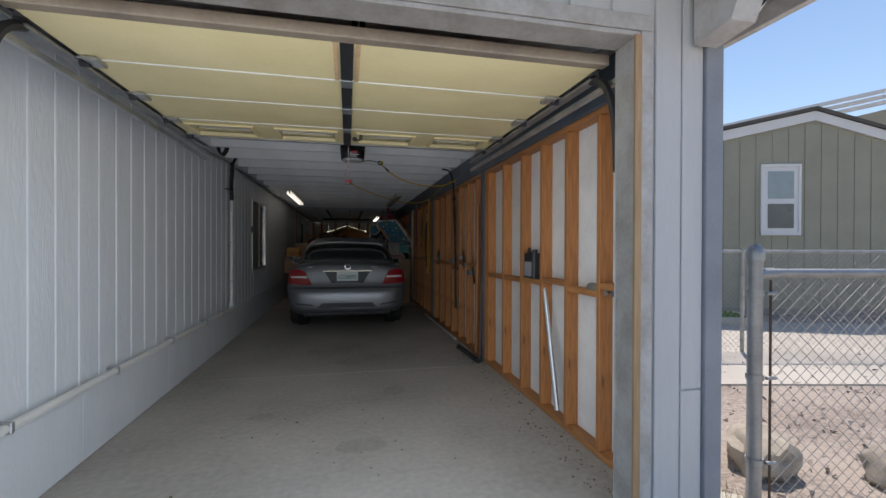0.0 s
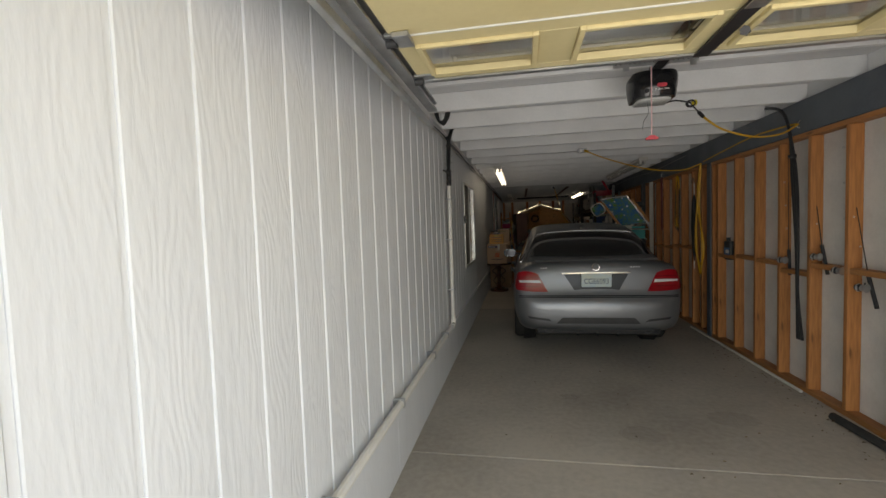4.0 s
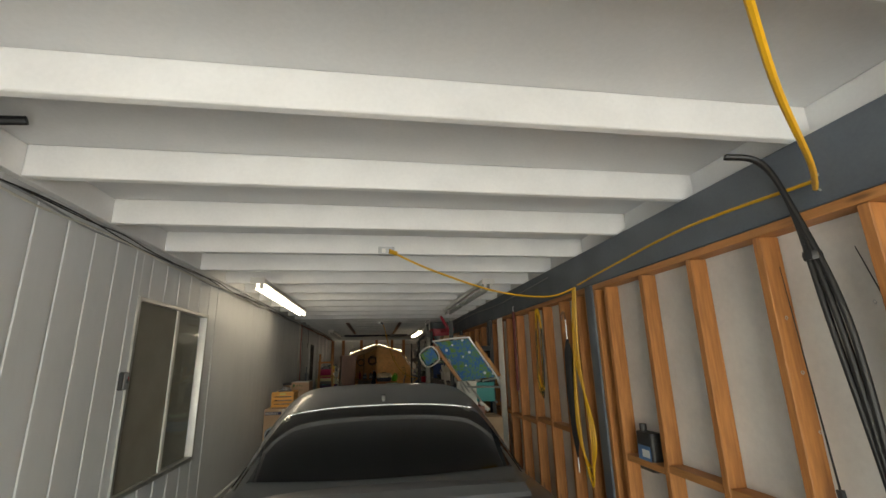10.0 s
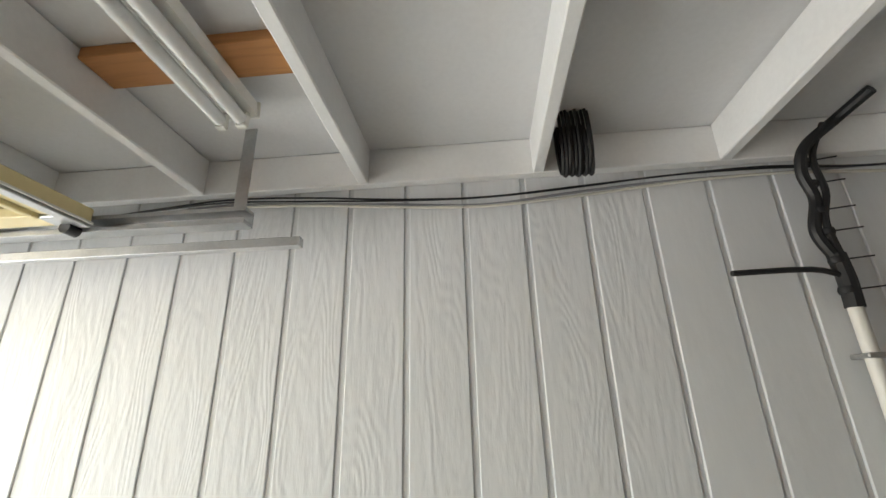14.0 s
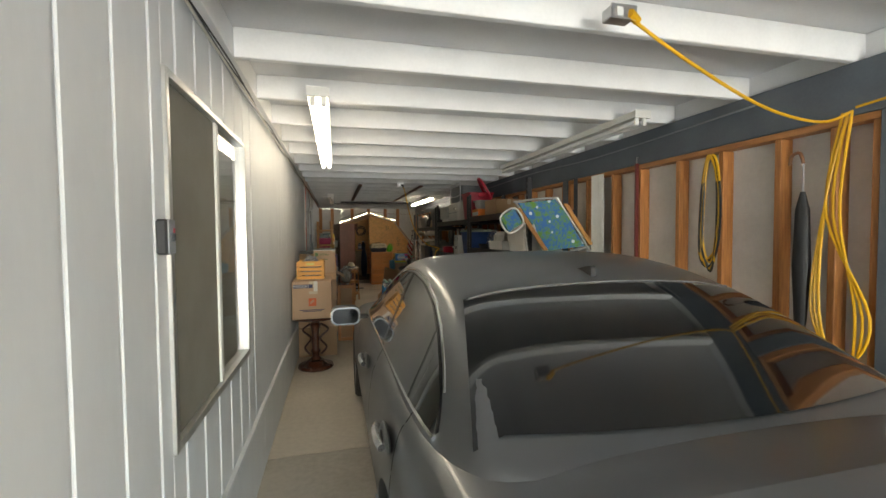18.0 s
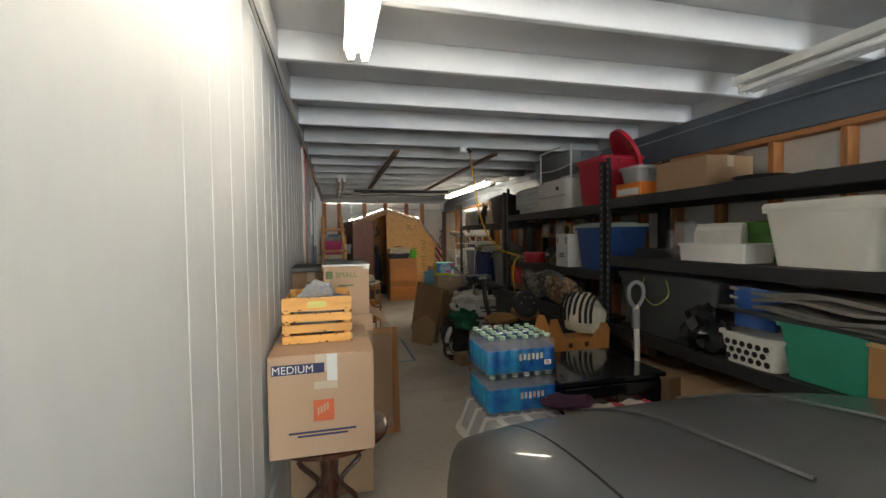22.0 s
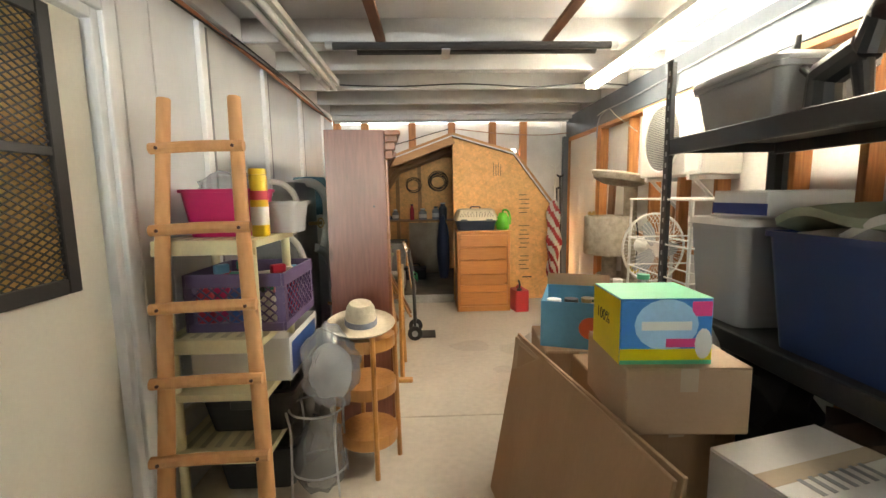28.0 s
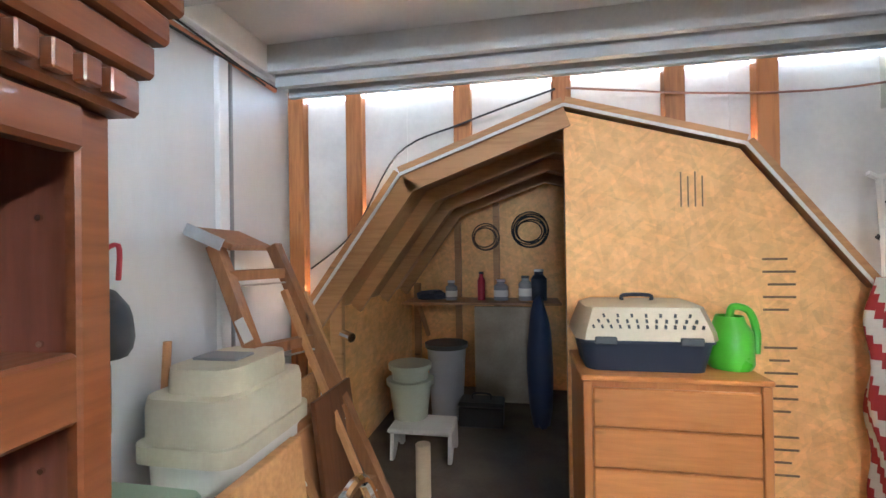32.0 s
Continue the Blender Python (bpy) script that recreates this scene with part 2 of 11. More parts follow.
def prism(poly, a0, a1, axis="y", bm=None):
    """A flat outline pushed along an axis; outline points are the other two coordinates in order."""
    bm = bm or bmesh.new()
    put = {"x": lambda p, a: (a, p[0], p[1]), "y": lambda p, a: (p[0], a, p[1]), "z": lambda p, a: (p[0], p[1], a)}[axis]
    lo, hi = [bm.verts.new(put(p, a0)) for p in poly], [bm.verts.new(put(p, a1)) for p in poly]
    n = len(poly)
    for i in range(n):
        bm.faces.new((lo[i], lo[(i + 1) % n], hi[(i + 1) % n], hi[i]))
    bm.faces.new(lo[::-1])
    bm.faces.new(hi)
    bmesh.ops.recalc_face_normals(bm, faces=bm.faces[:])
    return bm


def tub(w, d, h, taper=0.85, wall=0.004, lip=0.015, corner=0.03, seg=4, bm=None):
    """An open rounded-rectangular bin, wider at the rim, base on z = 0."""
    bm = bm or bmesh.new()

    def ring(sx, sy, z, c):
        pts = []
        for qx, qy, a0 in ((1, 1, 0), (-1, 1, 90), (-1, -1, 180), (1, -1, 270)):
            for i in range(seg + 1):
                a = radians(a0 + 90 * i / seg)
                pts.append(bm.verts.new((qx * (sx - c) + c * math.cos(a), qy * (sy - c) + c * math.sin(a), z)))
        return pts

    w2, d2, b = w / 2, d / 2, taper
    rings = [ring(w2 * b, d2 * b, 0, corner), ring(w2, d2, h - lip, corner), ring(w2 + lip * .6, d2 + lip * .6, h - lip, corner), ring(w2 + lip * .6, d2 + lip * .6, h, corner),
             ring(w2 - wall, d2 - wall, h, corner), ring(w2 * b - wall, d2 * b - wall, wall * 2, corner)]
    for r1, r2 in zip(rings, rings[1:]):
        n = len(r1)
        for i in range(n):
            bm.faces.new((r1[i], r1[(i + 1) % n], r2[(i + 1) % n], r2[i]))
    bm.faces.new(rings[0][::-1])
    bm.faces.new(rings[-1])
    return bm


def slab(w, d, h, corner=0.03, seg=4, bm=None, at=(0, 0, 0), dome=0.0):
    """A rounded-rectangular block with its base on at."""
    bm = bm or bmesh.new()
    rings = []
    for k, z in ((1.0, 0), (1.0, h - dome), (0.97 if dome else 1.0, h)):
        pts = []
        for qx, qy, a0 in ((1, 1, 0), (-1, 1, 90), (-1, -1, 180), (1, -1, 270)):
            for i in range(seg + 1):
                a = radians(a0 + 90 * i / seg)
                pts.append(bm.verts.new((at[0] + k * (qx * (w / 2 - corner) + corner * math.cos(a)), at[1] + k * (qy * (d / 2 - corner) + corner * math.sin(a)), at[2] + z)))
        rings.append(pts)
        if not dome and z == h - dome and len(rings) == 2:
            break
    for r1, r2 in zip(rings, rings[1:]):
        n = len(r1)
        for i in range(n):
            bm.faces.new((r1[i], r1[(i + 1) % n], r2[(i + 1) % n], r2[i]))
    bm.faces.new(rings[0][::-1])
    bm.faces.new(rings[-1])
    return bm


def lump(w, d, h, seed=0, rough=0.25, freq=2.2, sub=3, at=(0, 0, 0), flat=True, fine=0.0):
    """A crumpled, rounded heap: cloth, a bag, a rock; base on at."""
    bm = bmesh.new()
    bmesh.ops.create_icosphere(bm, subdivisions=sub, radius=1)
    for v in bm.verts:
        n = noise.noise(v.co * freq + V((seed * 7.3, seed * 3.1, seed))) * rough
        if fine:
            n += noise.noise(v.co * freq * 4 + V((seed, 5, 1))) * fine
        c = v.co * (1 + n)
        z = max(c.z, -0.72) if flat else c.z
        v.co = V((at[0] + c.x * w / 2, at[1] + c.y * d / 2, at[2] + (z + (0.72 if flat else 1)) * h / (1.72 if flat else 2)))
    return bm


def sheet(w, d, nx, ny, fn, thick=0.004):
    """A soft sheet: nx by ny cells, raised by fn(u, v) in 0..1, with thickness."""
    bm = bmesh.new()
    top = [[bm.verts.new(fn(i / nx, j / ny)) for i in range(nx + 1)] for j in range(ny + 1)]
    for j in range(ny):
        for i in range(nx):
            bm.faces.new((top[j][i], top[j][i + 1], top[j + 1][i + 1], top[j + 1][i]))
    bmesh.ops.recalc_face_normals(bm, faces=bm.faces[:])
    bmesh.ops.solidify(bm, geom=bm.faces[:], thickness=thick)
    return bm


def mesh(bm, material, smooth=None):
    me = bpy.data.meshes.new("mesh")
    bm.normal_update()
    bm.to_mesh(me)
    bm.free()
    for m in material if isinstance(material, (list, tuple)) else [material]:
        me.materials.append(m)
    if smooth is not None:
        me.polygons.foreach_set("use_smooth", [True] * len(me.polygons))
        me.set_sharp_from_angle(angle=radians(smooth))
    return me


def part(name, bm, material, parent, label="", smooth=35, at=None, kind=""):
    """Links a bmesh as ONE mesh object under a thing or a part."""
    ob = new(name, mesh(bm, material, smooth))
    ob.parent = parent
    if at is not None:
        ob.matrix_basis = at if isinstance(at, Matrix) else Matrix.Translation(at)
    return tagged(ob, label=label, kind=kind)


def thing(name, label, category, at=(0, 0, 0), rz=0.0, group="", kind="", rx=0.0, ry=0.0):
    ob = new(name)
    ob.matrix_basis = pose(*at, rx, ry, rz)
    ob.empty_display_size = 0.05
    return tagged(ob, label, category, group, kind)


def solid(name, bm, material, label, category, at=(0, 0, 0), rz=0.0, group="", kind="", smooth=35, rx=0.0, ry=0.0):
    """A thing that is one mesh."""
    ob = new(name, mesh(bm, material, smooth))
    ob.matrix_basis = pose(*at, rx, ry, rz)
    return tagged(ob, label, category, group, kind)


def words(text, size, material, parent, m, name="lettering", depth=0.0006, align="CENTER"):
    """Lettering in the built-in font, turned into a mesh."""
    cu = bpy.data.curves.new("text", "FONT")
    cu.body, cu.size, cu.extrude, cu.align_x, cu.align_y = text, size, depth, align, "CENTER"
    tmp = bpy.data.objects.new("text", cu)
    me = bpy.data.meshes.new_from_object(tmp)
    bpy.data.objects.remove(tmp)
    me.materials.clear()
    me.materials.append(material)
    ob = new(name, me)
    ob.parent, ob.matrix_basis = parent, m
    return ob

# ---------------------------------------------------------------- plan, in metres
LEFT, STUD, SHEATH, RIGHT = 0.0, 2.965, 3.055, 3.075      # faces of the left siding, the studs, the right sheathing
FRONT, BACK = 3.5, 21.27                                  # the front wall's outer face, the end wall's inner face
JOIST, DECK = 2.345, 2.485                                # underside of the joists and of the roof deck

siding = paint("painted_siding", (0.71, 0.73, 0.75), (0.66, 0.68, 0.70), rough=0.5, scale=5.0, fine=42, bump=0.5, stretch=(1, 1, 0.22), fine_amount=0.45)
plain_siding = paint("plain_painted_siding", (0.71, 0.73, 0.75), (0.66, 0.68, 0.70), rough=0.5, scale=4.0, fine=26, bump=0.35, stretch=(1, 1, 0.35), fine_amount=0.45)
# embossed wood grain of the siding
_nt = siding.node_tree
_co, _mp, _no, _mu, _si, _bu = (_nt.nodes.new(k) for k in ("ShaderNodeTexCoord", "ShaderNodeMapping", "ShaderNodeTexNoise", "ShaderNodeMath", "ShaderNodeMath", "ShaderNodeBump"))
_mp.inputs["Scale"].default_value = (1, 1, 0.22)
_no.inputs["Scale"].default_value, _no.inputs["Detail"].default_value, _no.inputs["Roughness"].default_value = 4.5, 2.0, 0.45
_mu.operation, _si.operation = "MULTIPLY", "SINE"
_mu.inputs[1].default_value = 165.0
_bu.inputs["Strength"].default_value, _bu.inputs["Distance"].default_value = 0.09, 0.003
link(_nt, _co, "Object", _mp, "Vector")
link(_nt, _mp, "Vector", _no, "Vector")
link(_nt, _no, "Fac", _mu, 0)
link(_nt, _mu, 0, _si, 0)
link(_nt, _si, 0, _bu, "Height")
_old = _nt.nodes["Principled BSDF"].inputs["Normal"].links[0].from_socket
_nt.links.new(_old, _bu.inputs["Normal"])
link(_nt, _bu, "Normal", _nt.nodes["Principled BSDF"], "Normal")
white_paint = paint("white_joist_paint", (0.83, 0.83, 0.83), (0.73, 0.73, 0.73), rough=0.5, scale=3, fine=70, bump=0.12)
# darker grey for the joists beyond y = 14.5, the end joist and header
darker_paint = paint("darker_joist_paint", (0.56, 0.56, 0.545), (0.44, 0.44, 0.43), rough=0.55, scale=3, fine=70, bump=0.12)
deck_paint = paint("deck_paint", (0.70, 0.70, 0.71), (0.60, 0.60, 0.61), rough=0.65, scale=1.6, fine=60, bump=0.15)
grey_paint = paint("slate_grey_paint", (0.105, 0.125, 0.15), (0.07, 0.085, 0.105), rough=0.45, scale=3.5, fine=80, bump=0.2)
sheathing = paint("white_sheathing", (0.74, 0.72, 0.69), (0.60, 0.58, 0.56), rough=0.75, scale=4, fine=45, bump=0.25)
stud_wood = wood("fir_stud", (0.50, 0.205, 0.065), (0.25, 0.088, 0.027), axis=2)
plate_wood = wood("fir_plate", (0.46, 0.20, 0.07), (0.28, 0.11, 0.035), axis=1)
concrete = paint("concrete_floor", (0.46, 0.42, 0.365), (0.26, 0.235, 0.205), rough=0.7, scale=0.9, fine=24, bump=0.12, fine_amount=0.5, mix=0.8)
rear_concrete = paint("cleaner_concrete_floor", (0.60, 0.54, 0.46), (0.43, 0.385, 0.325), rough=0.65, scale=0.9, fine=24, bump=0.12, fine_amount=0.5, mix=0.8)
cream = paint("cream_door_paint", (0.74, 0.62, 0.34), (0.66, 0.54, 0.28), rough=0.45, scale=2.5, fine=50, bump=0.08)
steel = paint("galvanised_steel", (0.55, 0.56, 0.57), (0.38, 0.39, 0.40), rough=0.4, metal=0.9, scale=9, fine=120, bump=0.05)
chrome = paint("chrome", (0.8, 0.8, 0.8), (0.7, 0.7, 0.7), rough=0.1, metal=1.0, scale=5, fine=90, bump=0.0, rough_var=0.03)
black_steel = paint("black_steel", (0.018, 0.018, 0.02), (0.03, 0.03, 0.032), rough=0.42, scale=6, fine=90, bump=0.05)
black_plastic = paint("black_plastic", (0.02, 0.02, 0.022), (0.035, 0.035, 0.036), rough=0.45, scale=8, fine=150, bump=0.06)
rubber = paint("rubber", (0.02, 0.02, 0.02), (0.04, 0.038, 0.035), rough=0.8, scale=9, fine=120, bump=0.1)
white_plastic = paint("white_plastic", (0.76, 0.75, 0.71), (0.68, 0.66, 0.61), rough=0.4, scale=4, fine=60, bump=0.04)
glass = clear("window_glass")
tube_lit = glowing("lit_tube", (1.0, 0.97, 0.88), 0.85)
tube_bright = glowing("bright_lit_tube", (1.0, 0.97, 0.88), 1.3)
tube_off = paint("unlit_tube", (0.8, 0.8, 0.79), rough=0.25, bump=0)

# floor slab with two sawn joints
floor = tagged(new("floor"), "worn stained concrete garage slab", "floor", kind="structure")
for y0, y1 in ((FRONT - 0.02, 6.2), (6.206, 10.9), (10.906, 14.9), (14.906, 18.3), (18.306, 21.3)):
    part("slab", B(-0.25, y0, -0.3, 3.3, y1, 0.0, bevel=0.004), rear_concrete if y0 > 10 else concrete, floor)
part("joint_bed", B(-0.2, FRONT, -0.31, 3.25, 21.2, -0.012), paint("joint_dirt", (0.1, 0.09, 0.08)), floor)

# left wall: the house's grooved siding, board by board, with the window and the side door let in
PITCH, PHASE = 0.2032, 7.14
WIN = (9.26, 10.40, 0.865, 2.02)       # y0, y1, z0, z1
SIDE = (16.5, 17.4, 0.0, 2.06)
wall_left = tagged(new("wall_left"), "pale painted grooved plywood siding of the house", "wall", kind="structure")
part("backing", B(-0.14, FRONT, 0, -0.016, WIN[0], DECK + 0.1), siding, wall_left)
part("backing", B(-0.14, WIN[0], 0, -0.016, WIN[1], WIN[2]), siding, wall_left)
part("backing", B(-0.14, WIN[0], WIN[3], -0.016, WIN[1], DECK + 0.1), siding, wall_left)
part("backing", B(-0.14, WIN[1], 0, -0.016, SIDE[0], DECK + 0.1), siding, wall_left)
part("backing", B(-0.14, SIDE[0], SIDE[3], -0.016, SIDE[1], DECK + 0.1), siding, wall_left)
part("backing", B(-0.14, SIDE[1], 0, -0.016, BACK + 0.1, DECK + 0.1), siding, wall_left)
y = PHASE - 18 * PITCH + 0.009
boards = []
while y < 21.2:
    step, joint = (PITCH, 0.018) if y < WIN[1] + 0.15 or 12.9 < y < 17.6 else ((PITCH, 0.005) if 11.7 < y < 12.9 else (1.2192, 0.003))
    boards.append((y, y + step - joint))
    y += step
for a, b in boards:
    a = max(a, FRONT + 0.002)
    if b <= a:
        continue
    spans = [(a, b, 0.42, DECK)]
    for y0, y1, z0, z1 in (WIN, SIDE):
        out = []
        for p, q, u, w in spans:
            if q <= y0 or p >= y1:
                out.append((p, q, u, w))
                continue
            if p < y0:
                out.append((p, y0, u, w))
            if q > y1:
                out.append((y1, q, u, w))
            p, q = max(p, y0), min(q, y1)
            if z0 > u:
                out.append((p, q, u, z0))
            if w > z1:
                out.append((p, q, z1, w))
        spans = out
    for p, q, u, w in spans:
        part("siding_board", B(-0.018, p, u, LEFT, q, w, bevel=0.003 if q < 11.7 or q > 12.9 else 0.0015), siding if p < 7.3 else plain_siding, wall_left)
        if q == b and w == DECK and not 11.6 < q < 12.95:
            part("groove", B(-0.018, q + 0.0005, u, LEFT - 0.006, q + 0.0175, w), siding, wall_left)
# skirting below the siding
skirt = siding
for p, q in ((FRONT + 0.002, 16.44), (17.46, 21.3)):
    y = p
    while y < q:
        y1 = min(q, y + 1.2192)
        part("skirt_panel", B(-0.018, y, 0.004, 0.012, y1 - 0.003, 0.40, bevel=0.002), siding, wall_left)
        y = y1
    part("ledge", B(-0.01, p, 0.40, 0.022, q, 0.425, bevel=0.004), siding, wall_left)

# right wall: stud bays between grey posts under a grey beam
wall_right = tagged(new("wall_right"), "open fir stud wall with white sheathing and grey posts", "wall", kind="structure")
DOOR_Y = (20.3, 21.21)
HOLE = (19.97, 20.04, 0.10, 0.27)       # a broken place low in the sheathing
for x0, x1, top, m, name in ((SHEATH, SHEATH + 0.02, 2.2, sheathing, "sheathing"), (SHEATH + 0.022, SHEATH + 0.045, DECK + 0.1, siding, "outer_skin")):
    for y0, y1, z0, z1 in ((FRONT + 0.1, HOLE[0], 0, top), (HOLE[0], HOLE[1], 0, HOLE[2]), (HOLE[0], HOLE[1], HOLE[3], top), (HOLE[1], DOOR_Y[0] - 0.03, 0, top)):
        part(name, B(x0, y0, z0, x1, y1, z1), m, wall_right)
part("sheathing", B(SHEATH, DOOR_Y[1] + 0.03, 0, SHEATH + 0.02, 21.35, 2.2), sheathing, wall_right)
part("sheathing", B(SHEATH, DOOR_Y[0] - 0.03, 2.05, SHEATH + 0.02, DOOR_Y[1] + 0.03, 2.2), sheathing, wall_right)
part("outer_skin", B(SHEATH + 0.022, DOOR_Y[1] + 0.03, 0, SHEATH + 0.045, 21.35, DECK + 0.1), siding, wall_right)
part("beam", B(STUD - 0.01, FRONT + 0.12, 2.085, SHEATH + 0.02, 21.35, JOIST - 0.002, bevel=0.004), grey_paint, wall_right)
part("beam_upstand", B(3.03, FRONT + 0.12, JOIST, 3.06, 21.35, DECK - 0.002), white_paint, wall_right)
POSTS = [6.375, 9.25, 12.13, 15.0, 17.9]
for y in POSTS:
    part("post", B(STUD - 0.012, y - 0.05, 0.0, SHEATH - 0.002, y + 0.05, 2.083, bevel=0.004), grey_paint, wall_right)
bays = [(3.62, 6.323, [3.68, 4.15, 4.54, 4.93, 5.32, 5.76, 6.215, 6.298]), (6.427, 9.198, [6.445, 6.66, 7.04, 7.44, 7.84, 8.24, 8.64, 9.04, 9.178]),
        (9.302, 12.078, [9.32, 9.5, 9.79, 10.16, 10.53, 10.95, 11.31, 11.72, 12.06]), (12.182, 14.948, [12.2, 12.6, 13.0, 13.4, 13.8, 14.2, 14.6, 14.93]),
        (15.052, 17.848, [15.07, 15.48, 15.88, 16.28, 16.68, 17.08, 17.48, 17.83]), (17.952, DOOR_Y[0] - 0.05, [17.97, 18.38, 18.78, 19.18, 19.58, DOOR_Y[0] - 0.07])]
rnd = random.Random(4)
stud_mesh = mesh(B(0, -0.019, 0.04, 0.088, 0.019, 2.045, bevel=0.003), stud_wood)
for y0, y1, studs in bays:
    part("sole_plate", B(STUD, y0, 0.0, SHEATH - 0.002, y1, 0.038, bevel=0.003), plate_wood, wall_right)
    part("top_plate", B(STUD - 0.003, y0, 2.047, SHEATH - 0.002, y1, 2.083, bevel=0.003), plate_wood, wall_right)
    for s in studs:
        ob = new("stud", stud_mesh)
        ob.parent, ob.location = wall_right, (STUD, s + rnd.uniform(-0.004, 0.004), 0)
    for a, b in zip(studs, studs[1:]):
        if b - a > 0.3:
            z = 0.98 + rnd.uniform(-0.05, 0.05)
            part("blocking", B(STUD + 0.004, a + 0.0195, z, SHEATH - 0.002, b - 0.0195, z + 0.038, bevel=0.003), plate_wood, wall_right)

# roof: deck and joists
ceiling = tagged(new("ceiling", mesh(B(-0.1, FRONT - 0.05, DECK, 3.1, 21.35, DECK + 0.03), deck_paint)), "grey-white painted plywood roof deck", "ceiling", kind="structure")
joists = tagged(new("ceiling_joists"), "white painted timber roof joists", "joists", kind="structure")
joist_mesh = mesh(B(0.04, -0.019, JOIST, 3.028, 0.019, DECK - 0.001, bevel=0.004), white_paint)
darker_joist_mesh = mesh(B(0.04, -0.019, JOIST, 3.028, 0.019, DECK - 0.001, bevel=0.004), darker_paint)
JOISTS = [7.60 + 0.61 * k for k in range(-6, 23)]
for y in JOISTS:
    ob = new("joist", joist_mesh if y < 14.5 else darker_joist_mesh)
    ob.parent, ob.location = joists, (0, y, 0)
part("end_joist", B(0.04, 21.075, 2.298, 2.95, 21.115, 2.48), darker_paint, joists)
part("ledger", B(0.001, FRONT + 0.12, JOIST + 0.0, 0.039, 21.35, DECK - 0.002, bevel=0.003), white_paint, joists)


# end wall: white sheets round the shed's gable, fir studs before them, a gap to the sky above
SHED = [(0.14, 1.09), (0.68, 1.83), (1.485, 2.12), (2.255, 1.89), (2.74, 1.25)]
wall_end = tagged(new("wall_end"), "white sheeted end wall with fir studs and a daylight gap at the top", "wall", kind="structure")
# the sheets are cut a little clear of the shed's roof, with wider notches at its knuckles
part("sheet", prism([(-0.1, 0), (0.3, 0), (0.10, 1.10), (0.12, 1.16), (0.625, 1.85), (0.635, 1.905), (0.68, 1.905), (0.68, 2.288), (-0.1, 2.284)], 21.30, 21.315), sheathing, wall_end)
part("sheet", prism([(0.682, 1.905), (0.72, 1.90), (1.45, 2.165), (1.46, 2.205), (1.485, 2.205), (1.485, 2.292), (0.682, 2.288)], 21.30, 21.315), sheathing, wall_end)
part("sheet", prism([(1.487, 2.205), (1.51, 2.205), (1.52, 2.165), (2.225, 1.955), (2.255, 1.96), (2.255, 2.296), (1.487, 2.292)], 21.30, 21.315), sheathing, wall_end)
part("sheet", prism([(2.257, 1.96), (2.30, 1.955), (2.305, 1.905), (2.755, 1.31), (2.79, 1.29), (2.8, 0), (3.1, 0), (3.1, 2.3), (2.257, 2.296)], 21.30, 21.315), sheathing, wall_end)
part("header", B(0.04, 21.2, 2.285, 2.95, 21.232, 2.40, bevel=0.003), darker_paint, wall_end)
# added plate hidden behind the header, dark to cut daylight bouncing in
part("top_cap", B(-0.1, 21.117, 2.402, 3.02, 21.334, 2.415), grey_paint, wall_end)
part("outer_fascia", B(-0.1, 21.335, 2.322, 3.1, 21.36, 2.62), grey_paint, wall_end)
for x, lo in ((0.06, 0.0), (0.40, 1.45), (0.99, 1.96), (1.485, 2.13), (2.0, 1.98), (2.39, 1.72)):
    part("stud", B(x - 0.045, 21.234, lo, x + 0.045, 21.298, 2.33, bevel=0.003), stud_wood, wall_end)
part("edge_strip", B(2.87, 21.24, 2.04, 2.885, 21.30, 2.30), sheathing, wall_end)
part("corner_post", B(2.9, 21.22, 0, 3.02, 21.30, 2.1, bevel=0.004), grey_paint, wall_end)

# front wall round the garage opening
OPEN_L, OPEN_R, HEAD = 0.28, 2.72, 2.17
trim_white = paint("weathered_trim", (0.68, 0.68, 0.67), (0.45, 0.43, 0.40), rough=0.6, scale=6, fine=50, bump=0.4, mix=0.35)
raw_wood = wood("raw_trim_edge", (0.62, 0.42, 0.24), (0.42, 0.26, 0.14), axis=2)
front_grey = paint("bluish_corner_trim", (0.36, 0.40, 0.46), (0.28, 0.31, 0.36), rough=0.55, scale=4, fine=60, bump=0.2)
wall_front = tagged(new("wall_front"), "white painted grooved siding round the garage opening", "wall", kind="structure")
part("pier", B(-0.6, FRONT, -0.06, OPEN_L - 0.021, FRONT + 0.1, 2.75), siding, wall_front)
part("pier", B(OPEN_R + 0.021, FRONT, -0.06, 3.12, FRONT + 0.1, 2.75), siding, wall_front)
part("header", B(OPEN_L - 0.02, FRONT, HEAD + 0.021, OPEN_R + 0.02, FRONT + 0.1, 2.75), siding, wall_front)
for x in (0.1, 0.3, 0.5, 0.7, 0.9, 1.1, 1.3, 1.5, 1.7, 1.9, 2.1, 2.3, 2.5, 2.7):
    part("siding_board", B(x - 0.09, FRONT - 0.012, HEAD + 0.09, x + 0.09, FRONT - 0.001, 2.75, bevel=0.003), siding, wall_front)
part("siding_board", B(2.825, FRONT - 0.012, -0.06, 2.955, FRONT - 0.001, 2.75, bevel=0.003), siding, wall_front)
part("siding_board", B(2.962, FRONT - 0.012, 0.62, 3.07, FRONT - 0.001, 2.75, bevel=0.003), siding, wall_front)
part("siding_board", B(2.962, FRONT - 0.012, -0.06, 3.07, FRONT - 0.001, 0.613, bevel=0.003), siding, wall_front)
part("corner_trim", B(3.075, FRONT - 0.03, -0.06, 3.165, FRONT + 0.05, 2.3, bevel=0.004), front_grey, wall_front)
